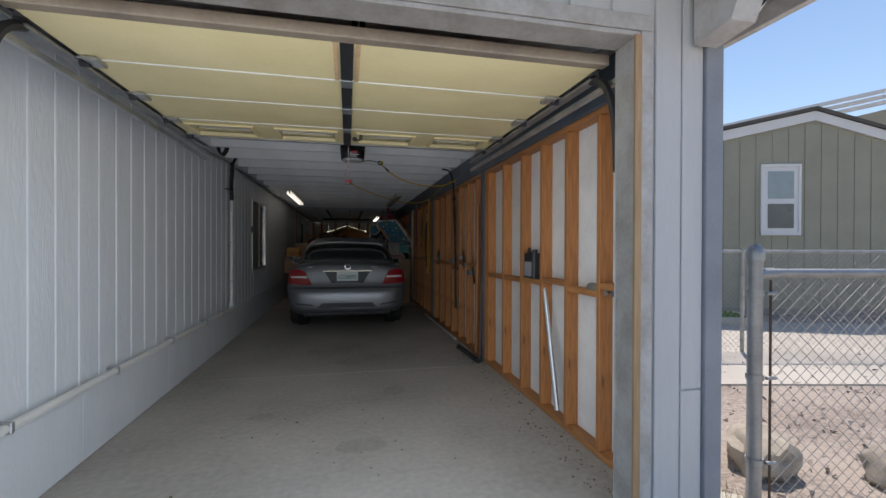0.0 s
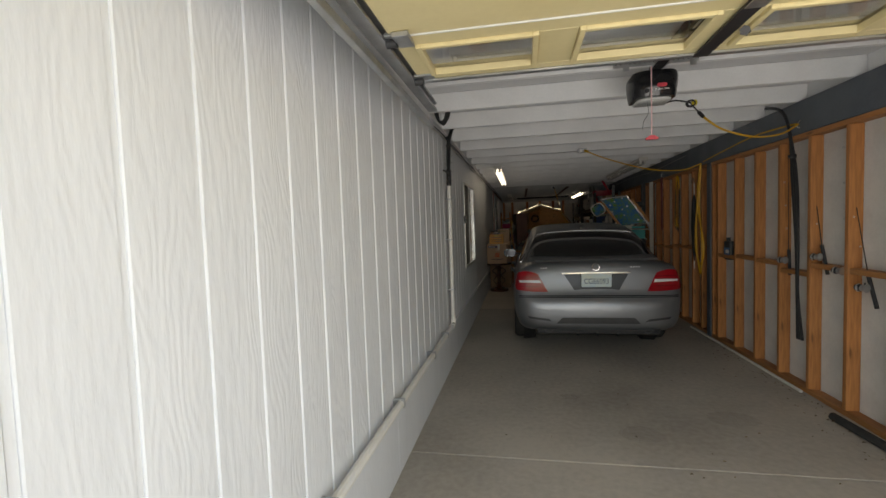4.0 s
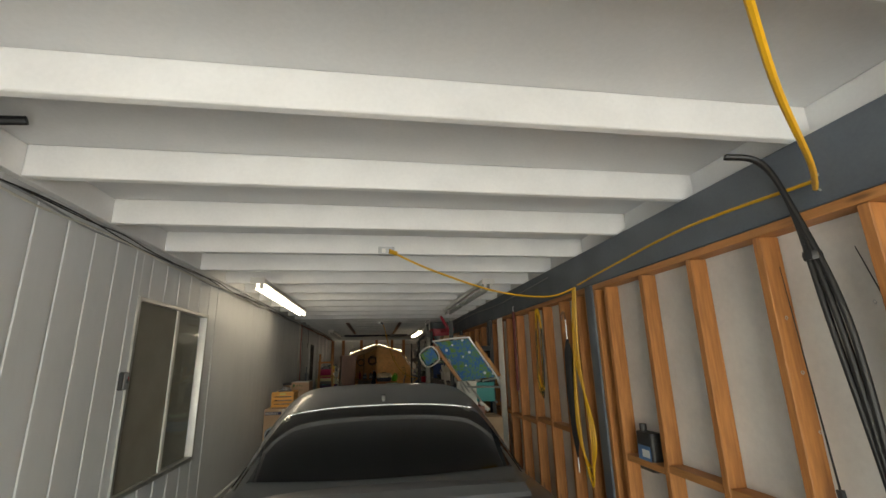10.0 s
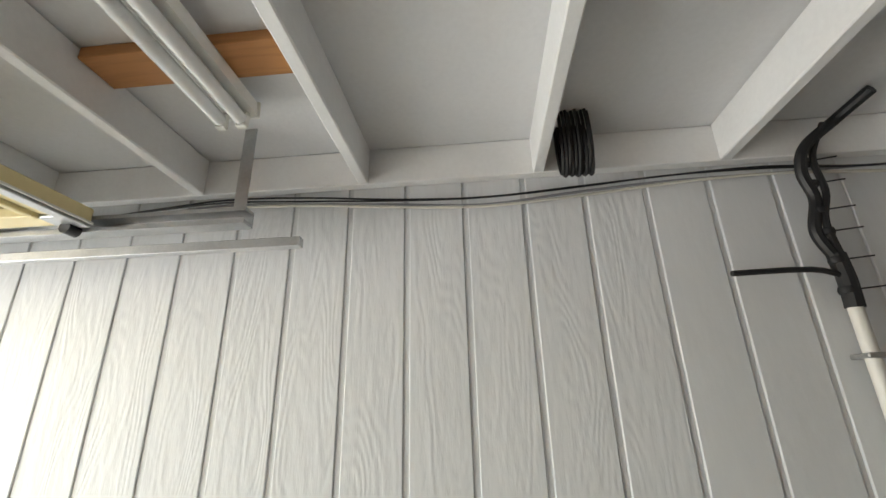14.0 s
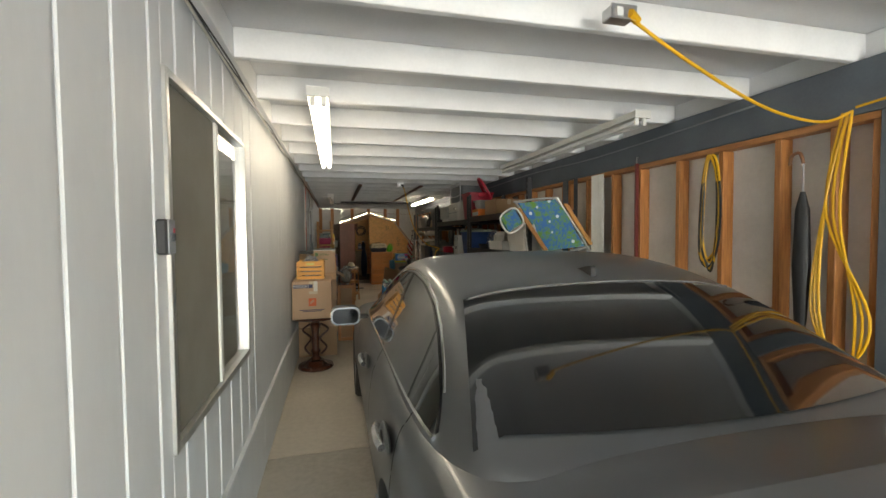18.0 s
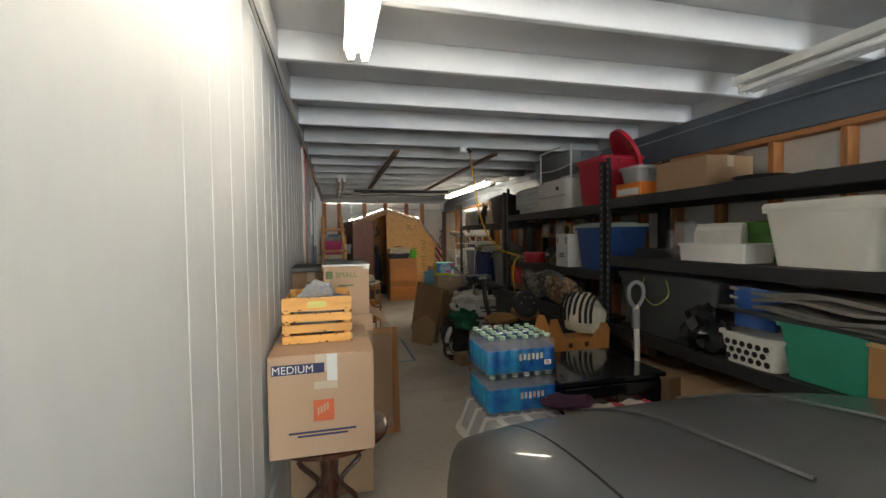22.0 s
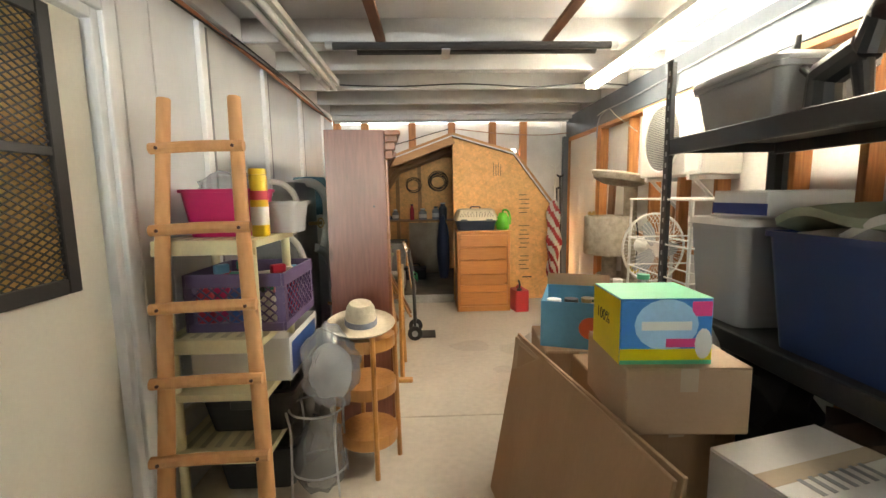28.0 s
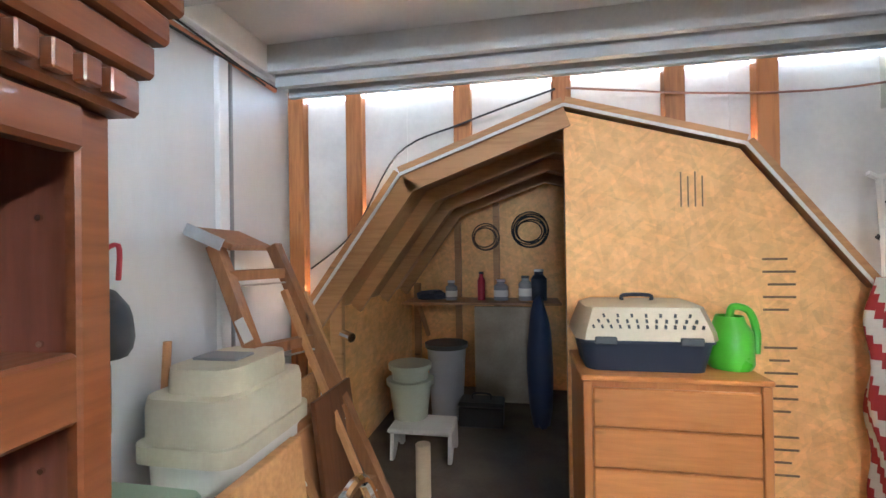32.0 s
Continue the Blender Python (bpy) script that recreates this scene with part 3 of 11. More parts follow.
for x0, x1 in ((OPEN_L - 0.11, OPEN_L), (OPEN_R, OPEN_R + 0.10)):
    part("casing", B(x0 + 0.02, FRONT - 0.028, -0.06, x1 - 0.02, FRONT - 0.013, HEAD + 0.02, bevel=0.003), trim_white, wall_front)
for x0, x1 in ((OPEN_L - 0.02, OPEN_L), (OPEN_R, OPEN_R + 0.02)):
    part("jamb", B(x0, FRONT - 0.02, -0.06, x1, FRONT + 0.13, HEAD, bevel=0.002), trim_white, wall_front)
    part("stop", B(x0 + (0.001 if x0 < 1 else -0.014), FRONT - 0.035, -0.06, x1 + (0.014 if x0 < 1 else -0.001), FRONT - 0.021, HEAD, bevel=0.002), raw_wood, wall_front)
part("head_jamb", B(OPEN_L - 0.02, FRONT - 0.02, HEAD, OPEN_R + 0.02, FRONT + 0.13, HEAD + 0.02, bevel=0.002), trim_white, wall_front)
part("head_casing", B(OPEN_L - 0.09, FRONT - 0.028, HEAD + 0.022, OPEN_R + 0.08, FRONT - 0.013, HEAD + 0.09, bevel=0.003), trim_white, wall_front)

# roof edge outside
roof = tagged(new("roof"), "weathered flat roof edge with painted fascia", "roof", kind="structure")
soffit_wood = paint("weathered_soffit", (0.36, 0.35, 0.34), (0.2, 0.19, 0.185), rough=0.75, scale=5, fine=45, bump=0.5, stretch=(1, 1, 1))
part("deck", B(-1.5, FRONT - 0.35, 2.60, 3.8, 21.5, 2.63), soffit_wood, roof)
part("rim", B(3.76, FRONT - 0.37, 2.50, 3.81, 21.5, 2.66, bevel=0.004), trim_white, roof)
part("rim", B(-1.5, FRONT - 0.40, 2.50, 3.81, FRONT - 0.36, 2.66, bevel=0.004), trim_white, roof)
part("drip_edge", B(3.15, FRONT - 0.30, 2.50, 3.74, FRONT - 0.20, 2.598, bevel=0.004), soffit_wood, roof)
part("beam_end", prism([(FRONT - 0.28, 2.30), (FRONT - 0.22, 2.17), (FRONT - 0.032, 2.15), (FRONT - 0.032, 2.52), (FRONT - 0.28, 2.52)], 3.00, 3.12, axis="x"), trim_white, roof)
camera_body = thing("security_camera", "white bullet security camera under the roof edge", "camera", (3.16, FRONT - 0.16, 2.26), rz=-25)
part("housing", lathe([(0.0, -0.05), (0.03, -0.05), (0.036, -0.04), (0.036, 0.05), (0.033, 0.055)], 20), white_plastic, camera_body, at=pose(0, 0, 0, 82, 0, 0))
part("lens_face", lathe([(0.0, 0), (0.032, 0.0), (0.032, 0.006), (0.0, 0.006)], 20), black_plastic, camera_body, at=pose(0, -0.055, 0.008, 82, 0, 0))
part("bracket", B(-0.045, -0.01, -0.012, -0.03, 0.02, 0.012, bevel=0.003), white_plastic, camera_body)

# the house behind the left wall: a closed dim room, so that its window shows depth
room_paint = paint("room_paint", (0.42, 0.40, 0.36))
house_room = tagged(new("house_room"), "dim room of the house behind the window", "wall", kind="structure")
part("room_wall", B(-2.6, 8.0, -0.1, -2.5, 12.0, 2.6), room_paint, house_room)
part("room_wall", B(-2.5, 8.0, -0.1, -0.15, 8.1, 2.6), room_paint, house_room)
part("room_wall", B(-2.5, 11.9, -0.1, -0.15, 12.0, 2.6), room_paint, house_room)
part("room_wall", B(-2.5, 8.1, 2.5, -0.15, 11.9, 2.6), room_paint, house_room)
part("room_wall", B(-2.5, 8.1, -0.1, -0.15, 11.9, 0.0), room_paint, house_room)

# window: aluminium slider with a screened pane
alu = paint("mill_aluminium", (0.62, 0.62, 0.60), (0.5, 0.5, 0.49), rough=0.35, metal=0.8, scale=8, fine=90, bump=0.03)
screen = paint("insect_screen", (0.30, 0.28, 0.235), (0.25, 0.23, 0.19), rough=0.8, fine=300, bump=0.2, alpha=0.86)
blind = paint("closed_blind", (0.34, 0.34, 0.285), (0.30, 0.30, 0.25), rough=0.6)
window_1 = tagged(new("window_1"), "aluminium sliding window with an insect screen on one half", "window", kind="structure")
wy0, wy1, wz0, wz1 = WIN
for a in ((wy0, wz0, wy0 + 0.025, wz1), (wy1 - 0.025, wz0, wy1, wz1), (wy0 + 0.025, wz0, wy1 - 0.025, wz0 + 0.03), (wy0 + 0.025, wz1 - 0.025, wy1 - 0.025, wz1)):
    part("window_frame", B(-0.045, a[0], a[1], 0.012, a[2], a[3], bevel=0.002), alu, window_1)
ym = 9.83
part("mullion", B(-0.05, ym, wz0 + 0.03, 0.002, ym + 0.04, wz1 - 0.025, bevel=0.003), white_plastic, window_1)
part("screen", B(-0.012, wy0 + 0.026, wz0 + 0.031, -0.008, ym - 0.001, wz1 - 0.026), screen, window_1)
part("pane", B(-0.034, wy0 + 0.026, wz0 + 0.031, -0.030, ym + 0.02, wz1 - 0.026), glass, window_1).visible_shadow = False
part("pane", B(-0.018, ym + 0.041, wz0 + 0.031, -0.014, wy1 - 0.026, wz1 - 0.026), glass, window_1).visible_shadow = False
part("roller_blind", B(-0.062, wy0 + 0.004, wz0 + 0.004, -0.056, wy1 - 0.004, wz1 - 0.004), blind, window_1)

# side door of the house with a security grille
door_paint = paint("off_white_door_paint", (0.66, 0.65, 0.58), (0.58, 0.57, 0.51), rough=0.45, scale=2, fine=60, bump=0.06)
brass = paint("worn_brass", (0.55, 0.40, 0.18), (0.35, 0.25, 0.12), rough=0.3, metal=1.0, scale=20, bump=0.03)
amber = paint("amber_glazing", (0.55, 0.33, 0.11), (0.40, 0.24, 0.08), rough=0.35, scale=14, fine=90, bump=0.3)
door_1 = tagged(new("door_1"), "off-white side door with a black expanded-metal grille window", "door", kind="structure")
part("leaf", B(-0.07, SIDE[0] + 0.04, 0.015, -0.03, SIDE[1] - 0.04, SIDE[3] - 0.04, bevel=0.003), door_paint, door_1)
for a in ((SIDE[0], 0, SIDE[0] + 0.038, SIDE[3]), (SIDE[1] - 0.038, 0, SIDE[1], SIDE[3]), (SIDE[0] + 0.038, SIDE[3] - 0.038, SIDE[1] - 0.038, SIDE[3])):
    part("frame", B(-0.10, a[0], a[1], 0.006, a[2], a[3], bevel=0.003), siding, door_1)
for a in ((SIDE[0] - 0.06, 0, SIDE[0] - 0.001, SIDE[3] + 0.06), (SIDE[1] + 0.001, 0, SIDE[1] + 0.06, SIDE[3] + 0.06), (SIDE[0] - 0.001, SIDE[3] + 0.001, SIDE[1] + 0.001, SIDE[3] + 0.06)):
    part("casing", B(0.0, a[0], a[1], 0.022, a[2], a[3], bevel=0.004), siding, door_1)
gy0, gy1, gz0, gz1 = 16.70, 17.17, 1.12, 1.97
part("glazing", B(-0.029, gy0, gz0, -0.02, gy1, gz1), amber, door_1)
grille = part("grille", B(-0.019, gy0 - 0.03, gz0 - 0.03, 0.0, gy0 + 0.02, gz1 + 0.03, bevel=0.003), black_steel, door_1)
for a in ((gy1 - 0.02, gz0 - 0.03, gy1 + 0.03, gz1 + 0.03), (gy0 + 0.021, gz0 - 0.03, gy1 - 0.021, gz0 + 0.02), (gy0 + 0.021, gz1 - 0.02, gy1 - 0.021, gz1 + 0.03), (gy0 + 0.021, 1.53, gy1 - 0.021, 1.56)):
    part("grille_bar", B(-0.019, a[0], a[1], 0.0, a[2], a[3], bevel=0.003), black_steel, door_1)
mesh_bm = bmesh.new()
for d in (1, -1):
    for k in range(-20, 60):
        c, wide, rise = gz0 + k * 0.024, gy1 - gy0 - 0.04, d * 0.24
        lo, hi = sorted(((gz0 - c) / rise, (gz1 - c) / rise))
        lo, hi = max(lo, 0), min(hi, 1)
        if hi - lo > 0.02:
            rod(mesh_bm, (-0.012 - 0.001 * d, gy0 + 0.02 + lo * wide, c + lo * rise), (-0.012 - 0.001 * d, gy0 + 0.02 + hi * wide, c + hi * rise), 0.003, 4)
part("expanded_mesh", mesh_bm, black_steel, door_1, kind="stuff")
for z, r in ((1.155, 0.022), (1.045, 0.030)):
    kn = part("knob", lathe([(0.0, 0.0), (0.032, 0.0), (0.032, 0.008), (0.012, 0.012), (0.012, 0.03), (r, 0.036), (r, 0.052), (0.0, 0.06)], 18), brass, door_1, at=pose(-0.03, SIDE[0] + 0.10, z, 0, 90, 0))

# white six-panel door in the right wall
white_door = paint("white_door_paint", (0.76, 0.75, 0.72), (0.68, 0.67, 0.64), rough=0.4, scale=2, fine=50, bump=0.05)
door_2 = tagged(new("door_2"), "closed white six-panel steel door with brass locks", "door", kind="structure")
dy0, dy1, dz1 = DOOR_Y[0], DOOR_Y[1], 2.04
part("leaf", B(2.985, dy0 + 0.004, 0.03, 3.02, dy1 - 0.004, dz1, bevel=0.002), white_door, door_2)
for c in (dy0 + 0.24, dy1 - 0.24):
    for z0, z1 in ((0.2, 0.78), (0.95, 1.52), (1.66, 1.9)):
        part("panel", B(2.979, c - 0.15, z0, 2.9845, c + 0.15, z1, bevel=0.004), white_door, door_2)
        part("panel_field", B(2.974, c - 0.115, z0 + 0.035, 2.9788, c + 0.115, z1 - 0.035, bevel=0.004), white_door, door_2)
for a, b, z0, z1 in ((dy0 - 0.045, dy0, 0, dz1 + 0.04), (dy1, dy1 + 0.03, 0, dz1 + 0.04), (dy0, dy1, dz1 + 0.002, dz1 + 0.04)):
    part("frame", B(2.96, a, z0, 3.05, b, z1, bevel=0.002), stud_wood, door_2)
part("threshold", B(2.95, dy0, 0, 3.07, dy1, 0.028, bevel=0.003), plate_wood, door_2)
for z in (1.0, 1.16):
    part("knob", lathe([(0.0, 0.0), (0.03, 0.0), (0.03, 0.008), (0.012, 0.012), (0.012, 0.03), (0.028, 0.036), (0.026, 0.055), (0.0, 0.062)], 18), brass, door_2, at=pose(2.984, dy0 + 0.09, z, 0, -90, 0))
part("strike", B(2.955, dy0 - 0.03, 0.95, 2.959, dy0 - 0.005, 1.2), brass, door_2)

# ---------------------------------------------------------------- garage door, raised under the roof
gdoor = tagged(new("garage_door"), "raised cream sectional garage door with four lights", "door", kind="structure")
GX0, GX1, GZ = 0.29, 2.71, 2.135
edges = [3.72, 4.19, 4.66, 5.14, 5.64]
for i, (a, b) in enumerate(zip(edges, edges[1:])):
    if i < 3:
        part("section", B(GX0, a + 0.004, GZ, GX1, b - 0.004, GZ + 0.045, bevel=0.004), cream, gdoor)
        continue
    w = (GX1 - GX0) / 4
    part("rail", B(GX0, a + 0.004, GZ, GX1, a + 0.09, GZ + 0.045, bevel=0.003), cream, gdoor)
    part("rail", B(GX0, b - 0.09, GZ, GX1, b - 0.004, GZ + 0.045, bevel=0.003), cream, gdoor)
    for k in range(5):
        x = GX0 + k * w
        part("stile", B(max(GX0, x - 0.07), a + 0.091, GZ, min(GX1, x + 0.07), b - 0.091, GZ + 0.045, bevel=0.003), cream, gdoor)
    for k in range(4):
        x0, x1 = GX0 + k * w + 0.071, GX0 + (k + 1) * w - 0.071
        light = part("pane", B(x0, a + 0.092, GZ + 0.02, x1, b - 0.092, GZ + 0.024), glass, gdoor)
        for p in ((x0, a + 0.092, x0 + 0.022, b - 0.092), (x1 - 0.022, a + 0.092, x1, b - 0.092), (x0 + 0.022, a + 0.092, x1 - 0.022, a + 0.114), (x0 + 0.022, b - 0.114, x1 - 0.022, b - 0.092)):
            part("glazing_bead", B(p[0], p[1], GZ - 0.012, p[2], p[3], GZ + 0.019, bevel=0.003), cream, light)
for i, yy in enumerate(edges):
    part("meeting_strip", B(GX0, yy - 0.003, GZ - 0.004, GX1, yy + 0.003, GZ + 0.002), white_plastic, gdoor)
part("strut", B(GX0, 5.60, GZ - 0.012, GX1, 5.632, GZ - 0.001, bevel=0.002), steel, gdoor)
part("bottom_seal", B(GX0, 3.66, GZ - 0.02, GX1, 3.718, GZ + 0.03, bevel=0.004), paint("weathered_bottom_board", (0.22, 0.17, 0.12), (0.12, 0.09, 0.07)), gdoor)
part("centre_stile", B(1.47, 3.72, GZ - 0.016, 1.53, 5.62, GZ - 0.0055, bevel=0.002), black_steel, gdoor)
for x in (1.44, 1.54):
    part("edge_strip", B(x, 3.72, GZ - 0.006, x + 0.02, 4.18, GZ - 0.0005), raw_wood, gdoor)
for yy in edges[1:4]:
    for x in (1.5, GX0 + 0.05, GX1 - 0.05):
        part("hinge", B(x - 0.03, yy - 0.05, GZ - 0.022, x + 0.03, yy + 0.05, GZ - 0.0165 if x == 1.5 else GZ - 0.004, bevel=0.002), steel, gdoor)
track_mesh = bmesh.new()
prism([(0, 0), (0.05, 0), (0.05, 0.012), (0.004, 0.012), (0.004, 0.04), (0.05, 0.04), (0.05, 0.052), (0, 0.052)], 3.85, 6.1, axis="y", bm=track_mesh)
for x, s in ((0.225, 1), (2.775, -1)):
    tr = thing("door_track", "galvanised garage door track under the ceiling", "track", (x, 0, 2.115), group="door tracks")
    m2 = track_mesh.copy()
    if s < 0:
        bmesh.ops.scale(m2, vec=(-1, 1, 1), verts=m2.verts[:])
        bmesh.ops.reverse_faces(m2, faces=m2.faces[:])
    part("rail", m2, steel, tr)
    part("angle_iron", B(-0.03 * s, 3.7, -0.06, -0.002 * s, 6.25, -0.03, bevel=0.002), steel, tr)
    part("curve", T([(0.02 * s, 3.66, -0.5), (0.02 * s, 3.68, -0.25), (0.02 * s, 3.76, -0.06), (0.02 * s, 3.9, 0.02)], 0.022, 6), black_steel, tr)
    part("hanger", B(-0.02 * s, 6.02, 0.054, -0.015 * s, 6.06, 0.37), steel, tr)
    for yy in (4.2, 4.67, 5.15, 5.58):
        rl = part("roller_bracket", B(0.0, yy - 0.04, 0.0, 0.09 * s, yy + 0.04, 0.012, bevel=0.003), steel, tr, at=(0.05 * s, 0, 0.012))
        part("roller", R((0.0, yy, -0.01), (0.04 * s, yy, -0.01), 0.018, 12), black_plastic, rl)
track_mesh.free()

# ---------------------------------------------------------------- opener
opener = thing("garage_door_opener", "black garage door opener hung from the joists", "opener", (1.555, 6.49, 2.145))
red = paint("red_plastic", (0.55, 0.05, 0.07), (0.45, 0.04, 0.06), rough=0.4)
gloss_black = paint("gloss_black", (0.012, 0.012, 0.013), rough=0.12, bump=0.02, rough_var=0.04)
frosted = paint("frosted_lens", (0.5, 0.5, 0.48), rough=0.5)


def bowed(w, d, z0, z1, bulge, tuck, seg=14):
    """A housing with a bowed front that tucks in towards its base."""
    bm = bmesh.new()
    rings = []
    for k in range(7):
        v = k / 6
        z = z0 + (z1 - z0) * v
        s = 1 - tuck * (1 - v) ** 2 - 0.05 * max(0, v - 0.8) * 5
        ring = [bm.verts.new((-w / 2 * s + w * s * i / seg, -d / 2 * s - bulge * math.sin(math.pi * i / seg) * (0.6 + 0.4 * math.sin(v * 3)) + 0.035 * (abs(i / seg - 0.5) * 2) ** 6, z)) for i in range(seg + 1)]
        ring += [bm.verts.new((w / 2 * s * (1 - 2 * i / 4), d / 2 * s, z)) for i in range(5)]
        rings.append(ring)
    for r1, r2 in zip(rings, rings[1:]):
        n = len(r1)
        for i in range(n):
            bm.faces.new((r1[i], r1[(i + 1) % n], r2[(i + 1) % n], r2[i]))
    bm.faces.new(rings[0][::-1])
    bm.faces.new(rings[-1])
    return bm


part("housing", bowed(0.26, 0.20, 0.03, 0.18, 0.03, 0.10), gloss_black, opener, smooth=50)
part("light_cover", bowed(0.20, 0.15, 0.010, 0.029, 0.02, 0.12), frosted, opener, smooth=50)
for k in range(9):
    part("vent_slot", B(-0.085 + k * 0.02, -0.06, 0.0085, -0.077 + k * 0.02, 0.0, 0.0097), paint("slot_shade", (0.4, 0.4, 0.39)) if k == 0 else bpy.data.materials["slot_shade"], opener)
part("badge", slab(0.055, 0.022, 0.005, corner=0.010), red, opener, at=pose(0.02, -0.124, 0.085, 90, 0, 0))
words("MODEL 2028", 0.014, white_plastic, opener, pose(0.02, -0.130, 0.060, 90, 0, 0))
part("control_dial", R((-0.06, -0.110, 0.06), (-0.06, -0.122, 0.06), 0.012, 12), black_plastic, opener)
part("rail", B(-0.032, -2.75, 0.187, 0.032, -0.06, 0.226, bevel=0.003), black_steel, opener)
part("rail_sleeve", B(-0.037, -0.34, 0.186, -0.033, -0.10, 0.23), steel, opener)
part("rail_sleeve", B(0.033, -0.34, 0.186, 0.037, -0.10, 0.23), steel, opener)
part("chain", T([(0.0, -2.7, 0.182), (0, -1.5, 0.179), (0, -0.3, 0.182)], 0.005, 5), steel, opener)
part("bracket", B(-0.26, -0.175, 0.187, 0.20, -0.172, 0.225), steel, opener)
part("bracket_flange", B(-0.26, -0.171, 0.2275, 0.20, -0.135, 0.2305), steel, opener)
for k in range(18):
    part("bracket_hole", R((-0.245 + k * 0.026, -0.1752, 0.207), (-0.245 + k * 0.026, -0.1758, 0.207), 0.005, 8), black_steel, opener)
for x in (-0.19, 0.17):
    part("bracket_leg", B(x - 0.016, -0.181, 0.165, x + 0.016, -0.177, 0.235), steel, opener)
part("arm", T([(0.0, -0.62, 0.18), (0.05, -0.78, 0.1), (0.06, -0.98, 0.02), (0.0, -1.12, -0.03)], 0.018, 6), black_steel, opener)
part("cord", T([(-0.045, -0.15, 0.186), (-0.045, -0.15, 0.05), (-0.045, -0.15, -0.21)], 0.0035, 6), paint("red_white_cord", (0.75, 0.35, 0.36), (0.8, 0.75, 0.74), scale=300, fine=400), opener)
part("pull_handle", prism([(-0.034, 0), (0.034, 0), (0.037, 0.01), (0.01, 0.026), (-0.01, 0.026), (-0.037, 0.01)], -0.006, 0.006), red, opener, at=(-0.045, -0.15, -0.235))
part("antenna_wire", T([(-0.06, -0.12, -0.01), (-0.05, -0.10, -0.07), (-0.07, -0.08, -0.11), (-0.08, -0.09, -0.16)], 0.0015, 4), black_plastic, opener)

# ---------------------------------------------------------------- tube lamps
def tube_lamp(at, lit, label, two=True, glow=None):
    t = thing("tube_lamp", label, "lamp", at, group="tube lamps")
    part("housing", prism([(-0.06, 0.0), (0.06, 0.0), (0.055, 0.045), (-0.055, 0.045)], 0, 2.44), white_plastic, t)
    for x in ((-0.03, 0.03) if two else (0,)):
        part("tube", R((x, 0.03, -0.028), (x, 2.41, -0.028), 0.019, 12), (glow or tube_lit) if lit else tube_off, t)
        for yy in (0.008, 2.412):
            part("socket", B(x - 0.015, yy, -0.05, x + 0.015, yy + 0.02, -0.001, bevel=0.003), white_plastic, t)
    part("end_cap", B(-0.062, -0.012, -0.004, 0.062, -0.001, 0.05, bevel=0.002), white_plastic, t)
    part("end_cap", B(-0.062, 2.441, -0.004, 0.062, 2.452, 0.05, bevel=0.002), white_plastic, t)
    return t


tube_lamp((0.40, 10.37, 2.298), True, "lit white twin-tube fluorescent lamp under the joists")
tube_lamp((2.52, 10.37, 2.298), False, "unlit white twin-tube fluorescent lamp under the joists")
tube_lamp((2.55, 16.98, 2.298), True, "lit white twin-tube fluorescent lamp above the shelving", glow=tube_bright)
tube_lamp((0.40, 16.98, 2.298), False, "unlit white twin-tube lamp beside the side door")
lamp5 = tube_lamp((0, 0, 0), False, "unlit white twin-tube lamp between the joists by the garage door")
lamp5.matrix_basis = pose(2.82, 6.1, 2.40, 0, 0, 90)
blk = thing("wood_block", "bare fir block across the roof deck", "block", (0, 0, 0))
for x, y0 in ((0.535, 5.792), (2.55, 6.02)):
    part("block", B(x - 0.058, y0, 2.448, x + 0.058, 6.355, 2.484, bevel=0.002), plate_wood, blk)

# ---------------------------------------------------------------- the car
from mathutils.bvhtree import BVHTree
car_paint = paint("grey_metallic", (0.175, 0.183, 0.195), (0.158, 0.166, 0.178), rough=0.36, metal=0.7, scale=3, fine=900, bump=0.0, coat=0.35, rough_var=0.03)
tint = paint("tinted_glass", (0.006, 0.007, 0.008), (0.004, 0.004, 0.005), rough=0.04, bump=0.0, coat=1.0, rough_var=0.02)
lamp_red = paint("red_lens", (0.30, 0.004, 0.010), (0.22, 0.003, 0.007), rough=0.12, bump=0.0, coat=0.4, rough_var=0.03)
lamp_deep = paint("deep_red_lens", (0.09, 0.002, 0.004), rough=0.2, bump=0)
lamp_clear = paint("clear_lens", (0.72, 0.72, 0.72), (0.6, 0.6, 0.6), rough=0.12, bump=0.05)
seam = paint("panel_gap", (0.01, 0.01, 0.01), rough=0.8, bump=0)
rim_metal = paint("alloy_rim", (0.55, 0.56, 0.57), (0.45, 0.46, 0.47), rough=0.25, metal=0.9, bump=0.02)


def loft(stations, section):
    bm = bmesh.new()
    rings = []
    for s in stations:
        half = section(*s[1:])
        pts = [(x, s[0], z) for x, z in half] + [(-x, s[0], z) for x, z in half[-2:0:-1]]
        rings.append([bm.verts.new(p) for p in pts])
    n = len(rings[0])
    for a, b in zip(rings, rings[1:]):
        for i in range(n):
            bm.faces.new((a[i], a[(i + 1) % n], b[(i + 1) % n], b[i]))
    bm.faces.new(rings[0][::-1])
    bm.faces.new(rings[-1])
    bmesh.ops.recalc_face_normals(bm, faces=bm.faces[:])
    return bm


def lower(w, zb, zs, zc):
    return [(0, zb), (w * 0.80, zb), (w * 0.955, zb + 0.05), (w * 1.0, zb + (zs - zb) * 0.45), (w * 0.99, zb + (zs - zb) * 0.72), (w * 0.955, zs - 0.02), (w * 0.88, zs + (zc - zs) * 0.35), (w * 0.5, zc - 0.008), (0, zc)]


